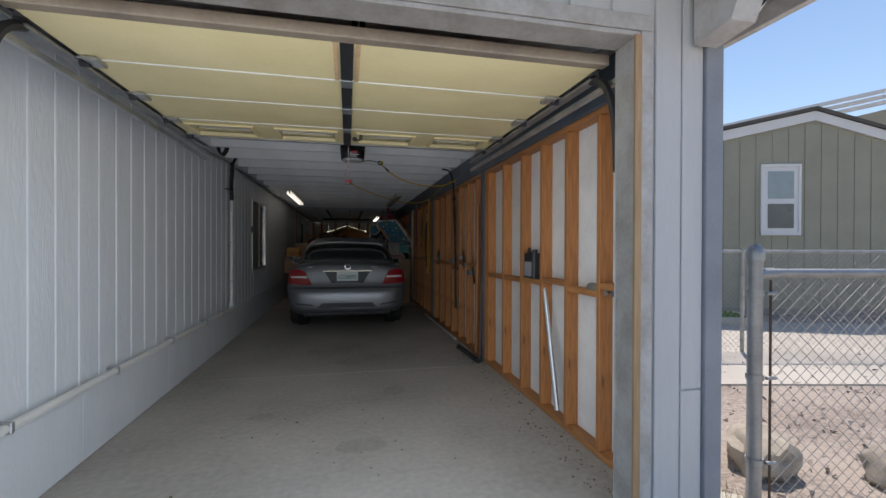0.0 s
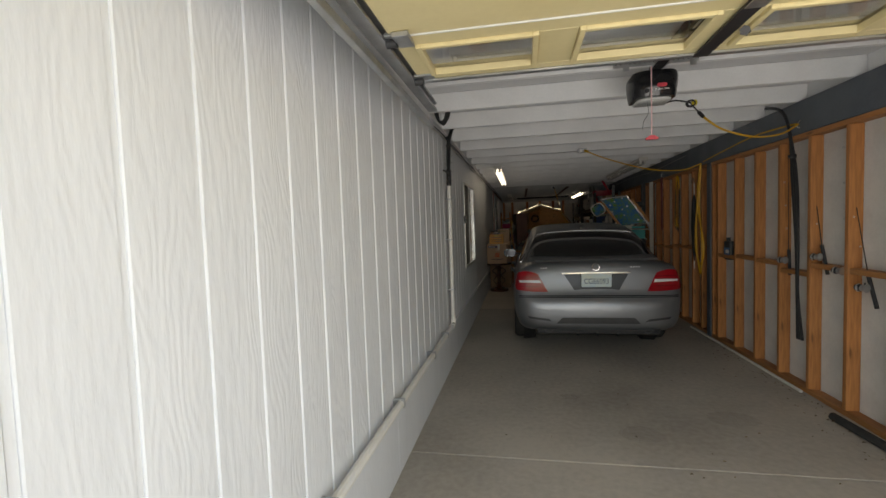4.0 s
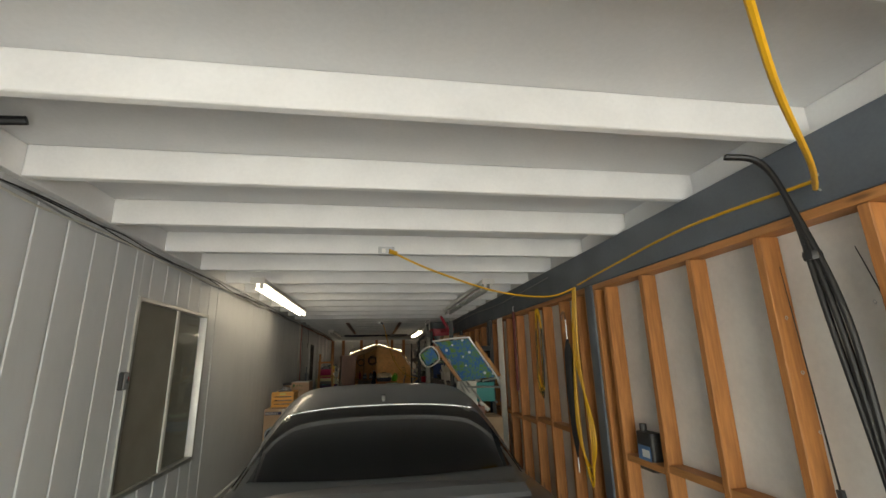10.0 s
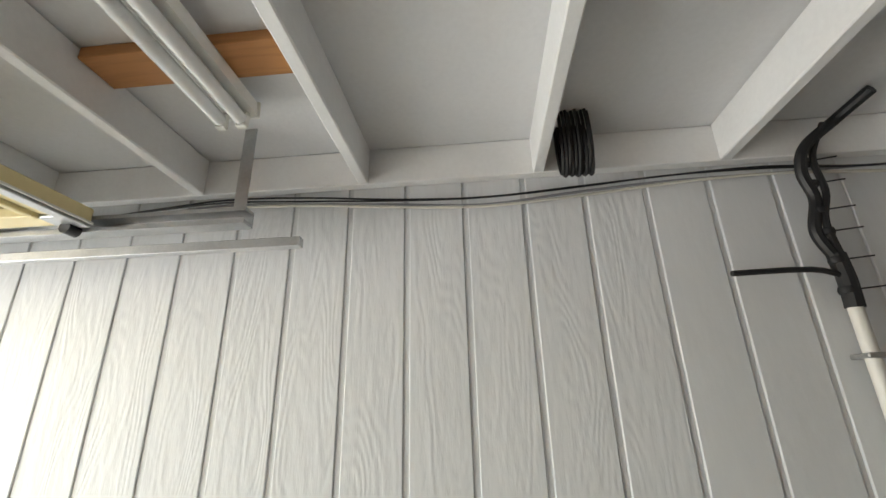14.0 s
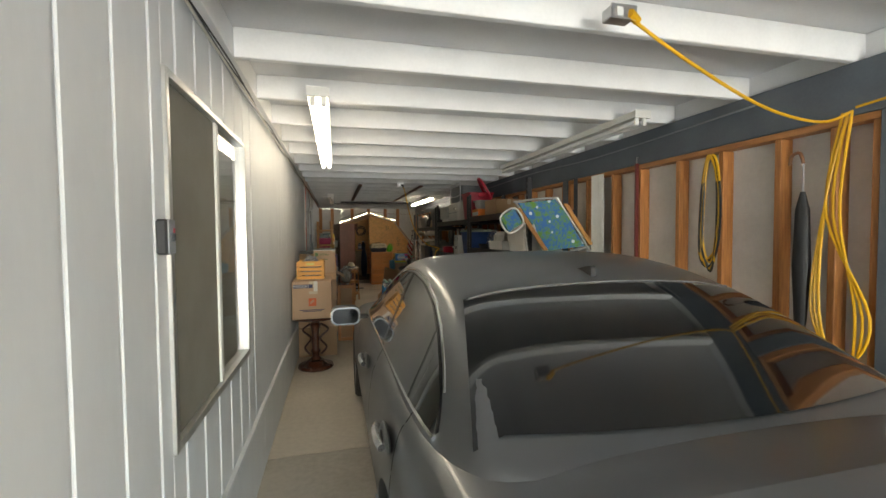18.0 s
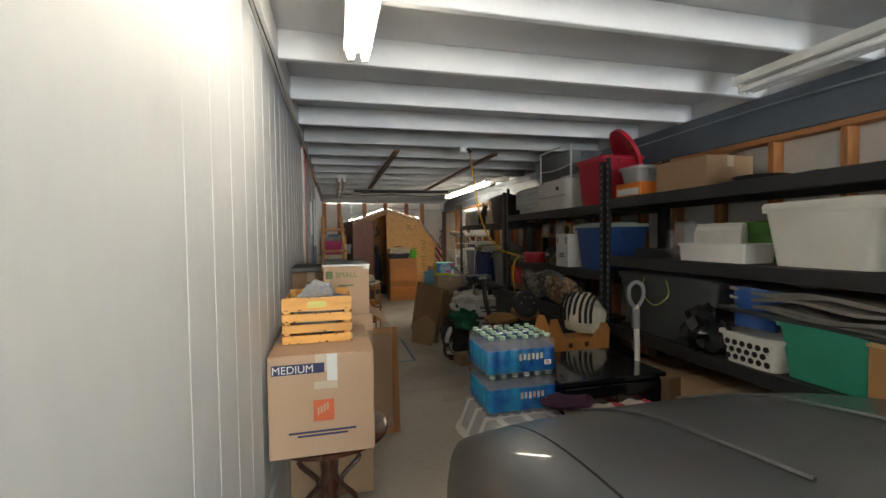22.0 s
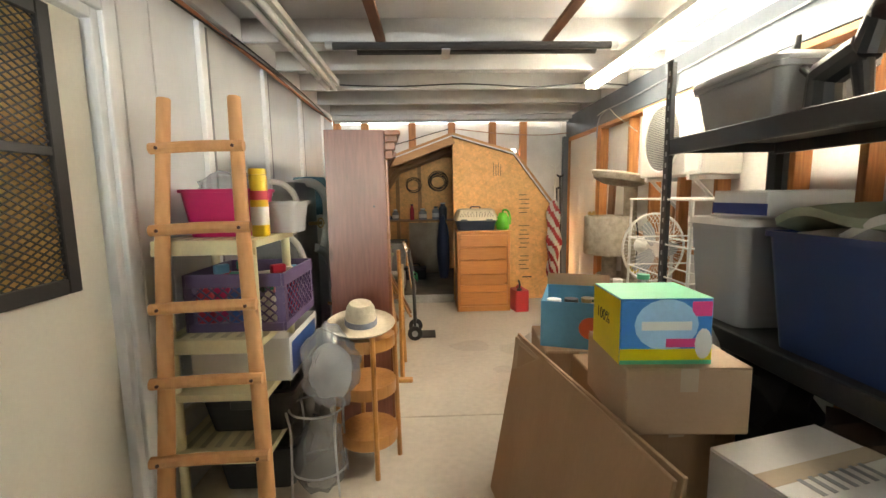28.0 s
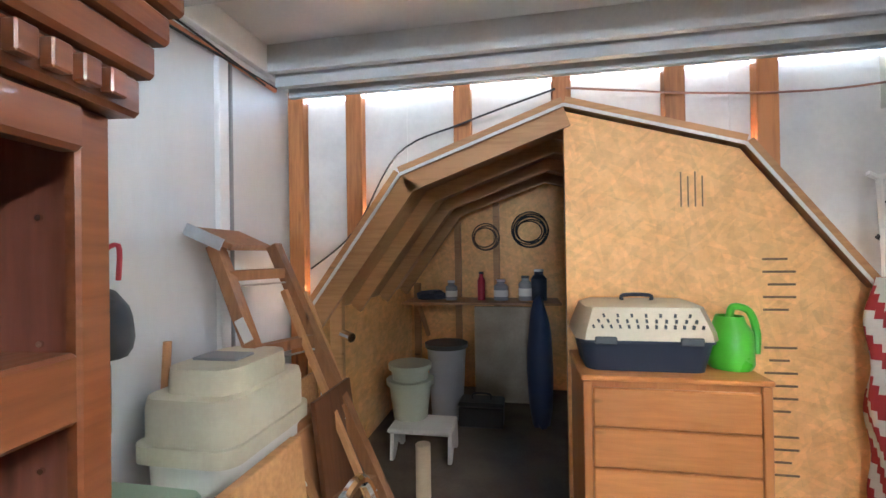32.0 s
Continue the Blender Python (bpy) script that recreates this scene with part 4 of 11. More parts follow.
def upper(wb, wr, zr):
    zb = 0.90
    return [(0, zb), (wb * 0.98, zb), (wb, zb + 0.05), (wb + (wr - wb) * 0.5, zb + (zr - zb) * 0.5), (wr + (wb - wr) * 0.12, zb + (zr - zb) * 0.87), (wr * 0.9, zr - 0.02), (wr * 0.5, zr - 0.004), (0, zr)]


low = loft([(0.0, 0.60, 0.34, 0.52, 0.55), (0.025, 0.74, 0.30, 0.60, 0.625), (0.07, 0.81, 0.28, 0.68, 0.70), (0.10, 0.835, 0.27, 0.82, 0.86), (0.13, 0.85, 0.26, 0.93, 1.015),
            (0.2, 0.865, 0.25, 0.955, 1.04), (0.45, 0.88, 0.22, 0.96, 1.03), (0.8, 0.886, 0.2, 0.955, 1.02), (1.4, 0.888, 0.19, 0.945, 0.97), (2.2, 0.888, 0.19, 0.935, 0.95), (2.8, 0.886, 0.19, 0.92, 0.95),
            (3.12, 0.886, 0.2, 0.915, 0.99), (3.6, 0.884, 0.21, 0.875, 0.94), (3.9, 0.872, 0.22, 0.80, 0.875), (4.1, 0.85, 0.22, 0.735, 0.80), (4.28, 0.81, 0.23, 0.66, 0.71), (4.40, 0.74, 0.24, 0.57, 0.62), (4.48, 0.64, 0.26, 0.48, 0.52), (4.51, 0.5, 0.3, 0.42, 0.46)], lower)
up = loft([(0.36, 0.74, 0.66, 1.01), (0.50, 0.79, 0.68, 1.05), (0.72, 0.81, 0.66, 1.165), (0.95, 0.82, 0.64, 1.275), (1.2, 0.82, 0.625, 1.365), (1.5, 0.82, 0.615, 1.415), (1.76, 0.82, 0.61, 1.425), (2.0, 0.82, 0.605, 1.415),
           (2.30, 0.82, 0.615, 1.36), (2.53, 0.815, 0.64, 1.255), (2.78, 0.81, 0.67, 1.12), (3.0, 0.80, 0.69, 1.0), (3.15, 0.77, 0.67, 0.95)], upper)


def finished(bm, cut, levels=2):
    """Smooths a cage by subdivision, takes the cutters away, and gives back a bmesh."""
    tmp = bpy.data.objects.new("cage", mesh(bm, car_paint))
    scene.collection.objects.link(tmp)
    tmp.modifiers.new("s", "SUBSURF").levels = levels
    cob = None
    if cut:
        cob = bpy.data.objects.new("cutter", mesh(cut, car_paint))
        scene.collection.objects.link(cob)
        b = tmp.modifiers.new("b", "BOOLEAN")
        b.operation, b.object, b.solver = "DIFFERENCE", cob, "EXACT"
    bpy.context.view_layer.update()
    me = bpy.data.meshes.new_from_object(tmp.evaluated_get(bpy.context.evaluated_depsgraph_get()))
    out = bmesh.new()
    out.from_mesh(me)
    for o in (tmp, cob):
        if o:
            bpy.data.objects.remove(o)
    return out


WHEEL_Y, WHEEL_R = (0.93, 3.69), 0.32
cutter = bmesh.new()
for yy in WHEEL_Y:
    for s in (-1, 1):
        rod(cutter, (s * 0.60, yy, WHEEL_R + 0.01), (s * 1.0, yy, WHEEL_R + 0.01), 0.37, 32)
low_f, up_f = finished(low, cutter), finished(up, None)
tree_bm = low_f.copy()
tmp_me = mesh(up_f.copy(), car_paint)
tree_bm.from_mesh(tmp_me)
body_tree = BVHTree.FromBMesh(tree_bm)
tree_bm.free()

CAR = (1.505, 8.24, 0.0)
car = thing("car", "dark grey metallic sedan with tinted windows", "car", CAR)
part("lower_body", low_f, car_paint, car, smooth=40)
part("cabin_shell", up_f, car_paint, car, smooth=50)


def skin(name, corners, ray, nx, ny, material, off=0.004, parent=None, bow=None, label="", thick=0.004):
    """A panel laid on the body: the four corners span a patch that is dropped on it along ray."""
    d = V(ray).normalized()
    bm = bmesh.new()
    a, b, c, e = (V(p) for p in corners)
    rows = []
    for j in range(ny + 1):
        row = []
        for i in range(nx + 1):
            u, v = i / nx, j / ny
            p = a * (1 - u) * (1 - v) + b * u * (1 - v) + c * u * v + e * (1 - u) * v
            if bow:
                p = p + V(bow(u, v))
            hit = body_tree.ray_cast(p, d)[0]
            row.append(bm.verts.new(hit - d * off) if hit is not None else None)
        rows.append(row)
    for j in range(ny):
        for i in range(nx):
            quad = (rows[j][i], rows[j][i + 1], rows[j + 1][i + 1], rows[j + 1][i])
            if all(quad):
                bm.faces.new(quad)
    bmesh.ops.recalc_face_normals(bm, faces=bm.faces[:])
    if sum((f.normal for f in bm.faces), V()).dot(d) > 0:
        bmesh.ops.reverse_faces(bm, faces=bm.faces[:])
    return part(name, bm, material, parent or car, label, smooth=60)


# glass
gloss_pillar = paint("gloss_black_pillar", (0.008, 0.008, 0.009), rough=0.18, bump=0, rough_var=0.03)
ARCH = [(0.70, 0.99), (0.82, 1.075), (1.0, 1.175), (1.2, 1.255), (1.45, 1.308), (1.72, 1.325), (1.98, 1.31), (2.2, 1.262), (2.42, 1.175), (2.62, 1.07), (2.78, 0.985)]


def arch(y):
    """Height of the upper edge of the side windows."""
    for (y0, z0), (y1, z1) in zip(ARCH, ARCH[1:]):
        if y0 <= y <= y1:
            return z0 + (z1 - z0) * (y - y0) / (y1 - y0)
    return 0.985


def belt(y):
    return 0.984 - 0.006 * (y - 0.7)


def side_glass(name, y0, y1, s, material, off, label="", lean=0.0):
    """A pane between the belt line and the arch of the roof, laid on the cabin's side."""
    bm = bmesh.new()
    n, rows = max(1, int((y1 - y0) / 0.05)), 7
    grid = []
    for i in range(n + 1):
        col = []
        for k in range(rows + 1):
            y = y0 + (y1 - y0) * i / n
            top = arch(min(2.78, y + lean * 2 * (arch(y) - 0.985)))
            z = belt(y) + (max(top, belt(y) + 0.004) - belt(y)) * k / rows
            p = body_tree.ray_cast(V((2.0 * s, y + lean * 2 * (z - 0.985), z)), V((-s, 0, 0)))[0]
            col.append(bm.verts.new(p + V((s * off, 0, 0))))
        grid.append(col)
    for a, b in zip(grid, grid[1:]):
        for k in range(rows):
            bm.faces.new((a[k], b[k], b[k + 1], a[k + 1]) if s > 0 else (a[k + 1], b[k + 1], b[k], a[k]))
    return part(name, bm, material, car, label, smooth=60)


arch_line = [(y, arch(y) - 0.002) for y in (0.70 + 0.08 * k for k in range(26))] + [(2.775, 0.985)]
belt_line = [(y, belt(y) - 0.008) for y in (0.70 + 0.09 * k for k in range(24))]
skin("rear_window", [(-0.72, 0.54, 2), (0.72, 0.54, 2), (0.585, 1.06, 2), (-0.585, 1.06, 2)], (0, 0, -1), 20, 14, tint, 0.006, bow=lambda u, v: (0, -0.08 * (1 - (2 * u - 1) ** 2) * (1 - v) + 0.03 * (1 - (2 * u - 1) ** 2) * v, 0), label="dark tinted rear window")
skin("windscreen", [(-0.56, 2.26, 2), (0.56, 2.26, 2), (0.72, 2.84, 2), (-0.72, 2.84, 2)], (0, 0, -1), 20, 14, tint, 0.006, bow=lambda u, v: (0, (1 - (2 * u - 1) ** 2) * (0.05 + 0.12 * v), 0))
skin("cowl", [(-0.73, 2.845, 2), (0.73, 2.845, 2), (0.76, 2.97, 2), (-0.76, 2.97, 2)], (0, 0, -1), 16, 3, black_plastic, 0.005, bow=lambda u, v: (0, 0.17 * (1 - (2 * u - 1) ** 2), 0))
for s in (-1, 1):
    ry = (-s, 0, 0)
    X = 2.0 * s
    side_glass("side_window", 1.750, 2.765, s, tint, 0.006, "dark tinted front side window")
    side_glass("side_window", 1.005, 1.695, s, tint, 0.006, "dark tinted rear side window", lean=0.10)
    side_glass("quarter_light", 0.735, 0.985, s, tint, 0.006, "small dark quarter light", lean=0.10)
    side_glass("pillar_black", 1.697, 1.748, s, gloss_pillar, 0.007)
    side_glass("pillar_black", 0.987, 1.003, s, gloss_pillar, 0.007, lean=0.10)
    for name, line, r, m in (("window_arch", arch_line, 0.0065, gloss_pillar), ("belt_trim", belt_line, 0.0085, chrome)):
        pts = [body_tree.ray_cast(V((X, y, z)), V(ry))[0] for y, z in line]
        part(name, T([tuple(p) for p in pts if p], r, 6, 2), m, car)
    # chrome line standing in for the highlight on the painted roof rail
    pts = [body_tree.ray_cast(V((X, y, z + 0.018)), V(ry))[0] for y, z in arch_line[1:-1]]
    part("arch_trim", T([tuple(p) for p in pts if p], 0.005, 6, 2), chrome, car)
    for y0, y1, z0, z1 in ((1.695, 1.705, 0.24, 0.965), (2.85, 2.86, 0.24, 0.95), (0.90, 0.91, 0.66, 0.965)):
        skin("door_gap", [(X, y0, z0), (X, y1, z0), (X, y1, z1), (X, y0, z1)], ry, 1, 14, seam, 0.002)
    skin("door_gap", [(X, 1.3, 0.245), (X, 2.85, 0.245), (X, 2.85, 0.255), (X, 1.3, 0.255)], ry, 20, 1, seam, 0.002)
    skin("swage_line", [(X, 0.6, 0.80), (X, 3.6, 0.70), (X, 3.6, 0.712), (X, 0.6, 0.812)], ry, 30, 1, car_paint, 0.007)
    skin("rub_strip", [(X, 1.25, 0.43), (X, 3.2, 0.42), (X, 3.2, 0.445), (X, 1.25, 0.455)], ry, 20, 1, car_paint, 0.010)
    for yy in (1.02, 1.92):
        xx = s * 0.883
        dish = part("door_handle", lump(0.028, 0.20, 0.075, seed=2, rough=0.05, flat=False), car_paint, car, at=(xx - s * 0.010, yy, 0.805))
        part("grip", T([(s * 0.022, -0.085, 0.045), (s * 0.032, -0.04, 0.05), (s * 0.032, 0.04, 0.05), (s * 0.022, 0.085, 0.045)], 0.013, 8), rim_metal, dish)
        part("hollow", lump(0.012, 0.10, 0.05, seed=4, rough=0.05, flat=False), seam, dish, at=(s * 0.012, 0, 0.008))
    # mirror
    mir = part("mirror", slab(0.20, 0.125, 0.12, corner=0.05, seg=6, dome=0.03), car_paint, car, at=pose(s * 0.965, 2.62, 0.955, -90, 0, 0), smooth=60)
    part("mirror_glass", slab(0.175, 0.10, 0.004, corner=0.04, seg=6), paint("dark_mirror", (0.035, 0.037, 0.04), rough=0.05, metal=1.0, bump=0), mir, at=pose(0, 0, -0.005, 0, 0, 0))
    part("mirror_foot", B(min(-s * 0.16, -s * 0.09), 0.0, 0.03, max(-s * 0.16, -s * 0.09), 0.03, 0.09, bevel=0.01), black_plastic, mir)
    # lamps
    bowed_lamp = lambda u, v: (0, 0, 0.020 * math.sin(math.pi * u) * (2 * v - 1) + 0.012 * math.sin(math.pi * u))
    tail = skin("tail_lamp", [(s * 0.50, -1, 0.700), (s * 0.838, -1, 0.722), (s * 0.862, -1, 0.885), (s * 0.60, -1, 0.888)], (0, 1, 0), 16, 10, lamp_red, 0.012, label="red tail lamp lens", bow=bowed_lamp)
    skin("tail_lamp_side", [(X, 0.1, 0.735), (X, 0.34, 0.81), (X, 0.34, 0.875), (X, 0.1, 0.895)], ry, 8, 5, lamp_red, 0.006)
    skin("reversing_lens", [(s * 0.565, -1, 0.792), (s * 0.80, -1, 0.802), (s * 0.80, -1, 0.822), (s * 0.58, -1, 0.822)], (0, 1, 0), 12, 2, lamp_clear, 0.017, label="clear reversing lens")
    for z in (0.752, 0.852):
        skin("lamp_band", [(s * 0.585, -1, z), (s * 0.79, -1, z + 0.004), (s * 0.79, -1, z + 0.009), (s * 0.59, -1, z + 0.005)], (0, 1, 0), 10, 1, lamp_deep, 0.016)
    skin("head_lamp", [(s * 0.45, 6, 0.52), (s * 0.78, 6, 0.54), (s * 0.82, 6, 0.66), (s * 0.50, 6, 0.63)], (0, -1, 0), 10, 6, lamp_clear, 0.012)
    # exhaust
    part("exhaust_tip", lathe([(0.034, 0), (0.038, 0.0), (0.038, 0.10), (0.031, 0.10), (0.031, 0.01), (0.0, 0.008)], 20, sx=1.5), black_steel, car, at=pose(s * 0.50, 0.13, 0.30, 90, 0, 0))
    # wheels
    for yy in WHEEL_Y:
        wh = part("wheel", lathe([(0.215, -0.10), (0.29, -0.105), (0.315, -0.085), (0.32, -0.05), (0.32, 0.05), (0.315, 0.085), (0.29, 0.105), (0.215, 0.10), (0.215, -0.10)], 36), rubber, car, at=pose(s * 0.765, yy, WHEEL_R, 0, 90 * s, 0))
        part("rim", lathe([(0.0, 0.06), (0.055, 0.065), (0.06, 0.05), (0.05, 0.03), (0.19, 0.02), (0.205, 0.09), (0.214, 0.095), (0.214, -0.09), (0.0, -0.09)], 36), rim_metal, wh)
        for k in range(7):
            a = 2 * math.pi * k / 7
            for da in (-0.09, 0.09):
                part("spoke", R((0.045 * math.cos(a + da), 0.045 * math.sin(a + da), 0.062), (0.205 * math.cos(a + da * 0.7), 0.205 * math.sin(a + da * 0.7), 0.085), 0.014, 6), rim_metal, wh)
        part("well", lathe([(0.0, -0.02), (0.355, -0.02), (0.365, 0.12), (0.36, 0.12), (0.0, -0.01)], 24), seam, car, at=pose(s * 0.64, yy, WHEEL_R + 0.01, 0, 90 * s, 0))
# boot
skin("boot_gap", [(-0.86, -1, 0.652), (0.86, -1, 0.652), (0.86, -1, 0.662), (-0.86, -1, 0.662)], (0, 1, 0), 30, 1, seam, 0.004)
# the crease is not modelled: its shade is a dark strip on the bumper
skin("bumper_crease", [(-0.80, -1, 0.638), (0.80, -1, 0.638), (0.81, -1, 0.646), (-0.81, -1, 0.646)], (0, 1, 0), 30, 2, seam, 0.003, label="shade of the bumper crease as a dark strip")
skin("plate_recess", [(-0.225, -1, 0.725), (0.225, -1, 0.725), (0.33, -1, 0.885), (-0.33, -1, 0.885)], (0, 1, 0), 16, 6, paint("recess_grey", (0.035, 0.037, 0.04), rough=0.3, metal=0.5), 0.004, bow=lambda u, v: (0, 0, -0.012 * (2 * u - 1) ** 4 * (1 - v)))
skin("chrome_bar", [(-0.345, -1, 0.884), (0.345, -1, 0.884), (0.35, -1, 0.899), (-0.35, -1, 0.899)], (0, 1, 0), 16, 1, chrome, 0.018)
plate = part("licence_plate", B(-0.152, -0.004, -0.076, 0.152, 0.004, 0.076, bevel=0.003), paint("plate_paint", (0.50, 0.62, 0.68), (0.72, 0.70, 0.52), rough=0.35, scale=9), car, "pale blue state licence plate", at=pose(0.0, 0.068, 0.81, 8, 0, 0))
plate_ink = paint("plate_ink", (0.03, 0.07, 0.12))
words("CGE6093", 0.082, plate_ink, plate, pose(0, -0.0055, -0.004, 90, 0, 0) @ Matrix.Diagonal((0.78, 1, 1, 1)))
part("plate_frame", B(-0.158, -0.002, -0.082, 0.158, 0.003, -0.0765), steel, plate)
part("plate_frame", B(-0.158, -0.002, 0.0765, 0.158, 0.003, 0.082), steel, plate)
part("emblem", T([(0.037 * math.cos(a), 0, 0.037 * math.sin(a)) for a in (2 * math.pi * i / 16 for i in range(16))], 0.004, 6, 2, closed=True), chrome, car, at=(0, 0.098, 0.955))
part("boot_lip", prism([(0.12, 1.018), (0.20, 1.035), (0.21, 1.052), (0.13, 1.034)], -0.62, 0.62, axis="x"), car_paint, car)
skin("lower_valance", [(-0.42, -1, 0.37), (0.42, -1, 0.37), (0.36, -1, 0.435), (-0.36, -1, 0.435)], (0, 1, 0), 24, 3, black_plastic, 0.010)
for s in (-1, 1):
    skin("valance_vent", [(s * 0.46, -1, 0.39), (s * 0.70, -1, 0.42), (s * 0.72, -1, 0.445), (s * 0.50, -1, 0.42)], (0, 1, 0), 10, 2, black_plastic, 0.008)
part("diffuser", prism([(0.05, 0.255), (0.22, 0.20), (0.22, 0.35), (0.04, 0.35)], -0.62, 0.62, axis="x"), black_plastic, car)
for x in (-0.2, 0.0, 0.2):
    part("diffuser_fin", B(x - 0.006, 0.03, 0.235, x + 0.006, 0.2, 0.30, bevel=0.002), black_plastic, car)
for x0, n in ((-0.57, 3), (0.35, 4)):
    for k in range(n):
        part("badge", B(x0 + 0.026 * k, 0.114, 0.942, x0 + 0.026 * k + 0.016, 0.118, 0.957, bevel=0.002), steel, car)
fin_base = body_tree.ray_cast(V((0, 1.20, 3)), V((0, 0, -1)))[0].z
fin = part("roof_aerial", prism([(1.15, fin_base - 0.025), (1.25, fin_base + 0.012), (1.225, fin_base + 0.018), (1.185, fin_base + 0.027), (1.16, fin_base + 0.030), (1.152, fin_base + 0.02)], -0.012, 0.012, axis="x"), black_plastic, car, "small black shark-fin aerial")
roof_edge = [body_tree.ray_cast(V((x, 1.055 + 0.03 * (1 - (x / 0.585) ** 2), 3)), V((0, 0, -1)))[0] for x in (-0.57 + 0.095 * k for k in range(13))]
part("roof_edge", T([(p.x, p.y, p.z + 0.004) for p in roof_edge], 0.007, 6, 2), rim_metal, car)
# bonnet
for x in (-0.66, 0.66):
    skin("bonnet_gap", [(x, 3.27, 2), (x + 0.008, 3.27, 2), (x * 0.86 + 0.008, 4.36, 2), (x * 0.86, 4.36, 2)], (0, 0, -1), 1, 14, seam, 0.002)
    part("bonnet_crease", T([(x * 0.42, 3.28, 0.975), (x * 0.40, 3.8, 0.900), (x * 0.36, 4.2, 0.752)], 0.006, 5), car_paint, car)
part("wiper", T([(0.3, 3.04, 1.0), (-0.1, 2.98, 1.03), (-0.5, 2.82, 1.06)], 0.008, 5), black_plastic, car)
part("wiper", T([(-0.25, 3.04, 1.0), (0.2, 3.0, 1.02), (0.55, 2.84, 1.04)], 0.008, 5), black_plastic, car)
skin("grille_panel", [(-0.36, 6, 0.42), (0.36, 6, 0.42), (0.42, 6, 0.59), (-0.42, 6, 0.59)], (0, -1, 0), 12, 6, black_plastic, 0.010)

# ---------------------------------------------------------------- outside, seen past the corner
ground = tagged(new("ground", mesh(B(-400, -400, -0.4, 400, 400, -0.06), paint("pale_gravel", (0.40, 0.345, 0.30), (0.22, 0.18, 0.155), rough=0.9, scale=1.3, fine=38, bump=0.8, fine_amount=1.2))), "pale gravel yard reaching the horizon", "ground", kind="structure")
drive = paint("sunlit_concrete", (0.52, 0.49, 0.44), (0.40, 0.38, 0.34), rough=0.8, scale=1.2, fine=25, bump=0.2)
driveway = tagged(new("driveway", mesh(B(-3, -12, -0.2, 3.15, FRONT - 0.022, -0.012), drive)), "pale concrete driveway before the garage", "driveway", kind="structure")
path = tagged(new("path", mesh(prism([(3.4, 5.6), (16, 2.9), (16, 5.6), (8.2, 8.1), (3.4, 8.6)], -0.2, -0.045, axis="z"), drive)), "pale concrete path along the next house", "path", kind="structure")
path2 = tagged(new("garden_path", mesh(prism([(3.25, 3.9), (5.6, 2.2), (7.5, 1.0), (7.0, 0.2), (3.25, 2.7)], -0.2, -0.045, axis="z"), drive)), "pale concrete strip beside the fence", "path", kind="structure")
rnd = random.Random(11)
stone_mat = paint("garden_stone", (0.40, 0.36, 0.30), (0.24, 0.21, 0.18), rough=0.85, scale=9, fine=60, bump=0.5, per_object=0.2)
for i, (x, y, w) in enumerate(((3.55, 4.2, 0.42), (3.95, 3.95, 0.5), (4.5, 3.55, 0.45), (4.95, 3.3, 0.5), (5.6, 2.95, 0.45), (3.32, 3.15, 0.3), (6.1, 2.5, 0.5), (5.3, 2.6, 0.3))):
    solid("rock", lump(w, w * 0.7, w * 0.5, seed=i, rough=0.3), stone_mat, "rough tan garden rock on gravel", "rock", (x, y, -0.08), rz=i * 47, group="garden rocks")
grit = bmesh.new()
for i in range(2600):
    x, y = rnd.uniform(3.3, 9.5), rnd.uniform(2.2, 7.4)
    if y < 8.2 - x * 0.5 - 2.9 or y > 9.8 - x * 0.42:
        continue
    r = rnd.uniform(0.012, 0.03)
    c = V((x, y, -0.06 + r * 0.3))
    vs = [grit.verts.new(c + V((rnd.uniform(-r, r), rnd.uniform(-r, r), rnd.uniform(-r, r)))) for _ in range(4)]
    for q in ((0, 1, 2), (0, 2, 3), (0, 3, 1), (1, 3, 2)):
        grit.faces.new([vs[k] for k in q])
tagged(new("gravel", mesh(grit, paint("gravel_stone", (0.46, 0.40, 0.36), (0.2, 0.17, 0.15), rough=0.9, per_island=0.4))), "loose grey and pink gravel", "gravel", kind="stuff")
weeds = bmesh.new()
for cx, cy, n, h in ((5.15, 3.0, 40, 0.22), (4.6, 3.25, 30, 0.12), (3.5, 3.7, 40, 0.08), (5.9, 2.6, 30, 0.12)):
    for i in range(n):
        a, l = rnd.uniform(0, 6.3), rnd.uniform(0.4, 1.0) * h
        b = V((cx + rnd.uniform(-0.1, 0.1), cy + rnd.uniform(-0.1, 0.1), -0.06))
        t = b + V((math.cos(a) * l * 0.5, math.sin(a) * l * 0.5, l))
        s = V((-math.sin(a), math.cos(a), 0)) * 0.003
        f = [weeds.verts.new(p) for p in (b - s, b + s, t)]
        weeds.faces.new(f)
tagged(new("dry_weeds", mesh(weeds, paint("dry_grass", (0.45, 0.36, 0.16), (0.3, 0.24, 0.1)))), "dry straw-coloured weeds", "weeds", kind="stuff")

# the next house
olive = paint("olive_siding", (0.36, 0.355, 0.285), (0.31, 0.305, 0.24), rough=0.7, scale=2, fine=40, bump=0.2)
trim2 = paint("white_house_trim", (0.78, 0.79, 0.80), (0.72, 0.73, 0.74), rough=0.5)
roof2 = paint("roof_shingle", (0.12, 0.11, 0.10), (0.07, 0.065, 0.06), rough=0.9)
house = thing("next_house", "single-storey olive house with white trim", "house", (8.62, 9.04, -0.1), rz=-17.8)
part("wall", prism([(-3.2, 0), (7.0, 0), (7.0, 2.15), (1.86, 3.85), (-3.2, 2.75)], 0.0, 6.0), olive, house)
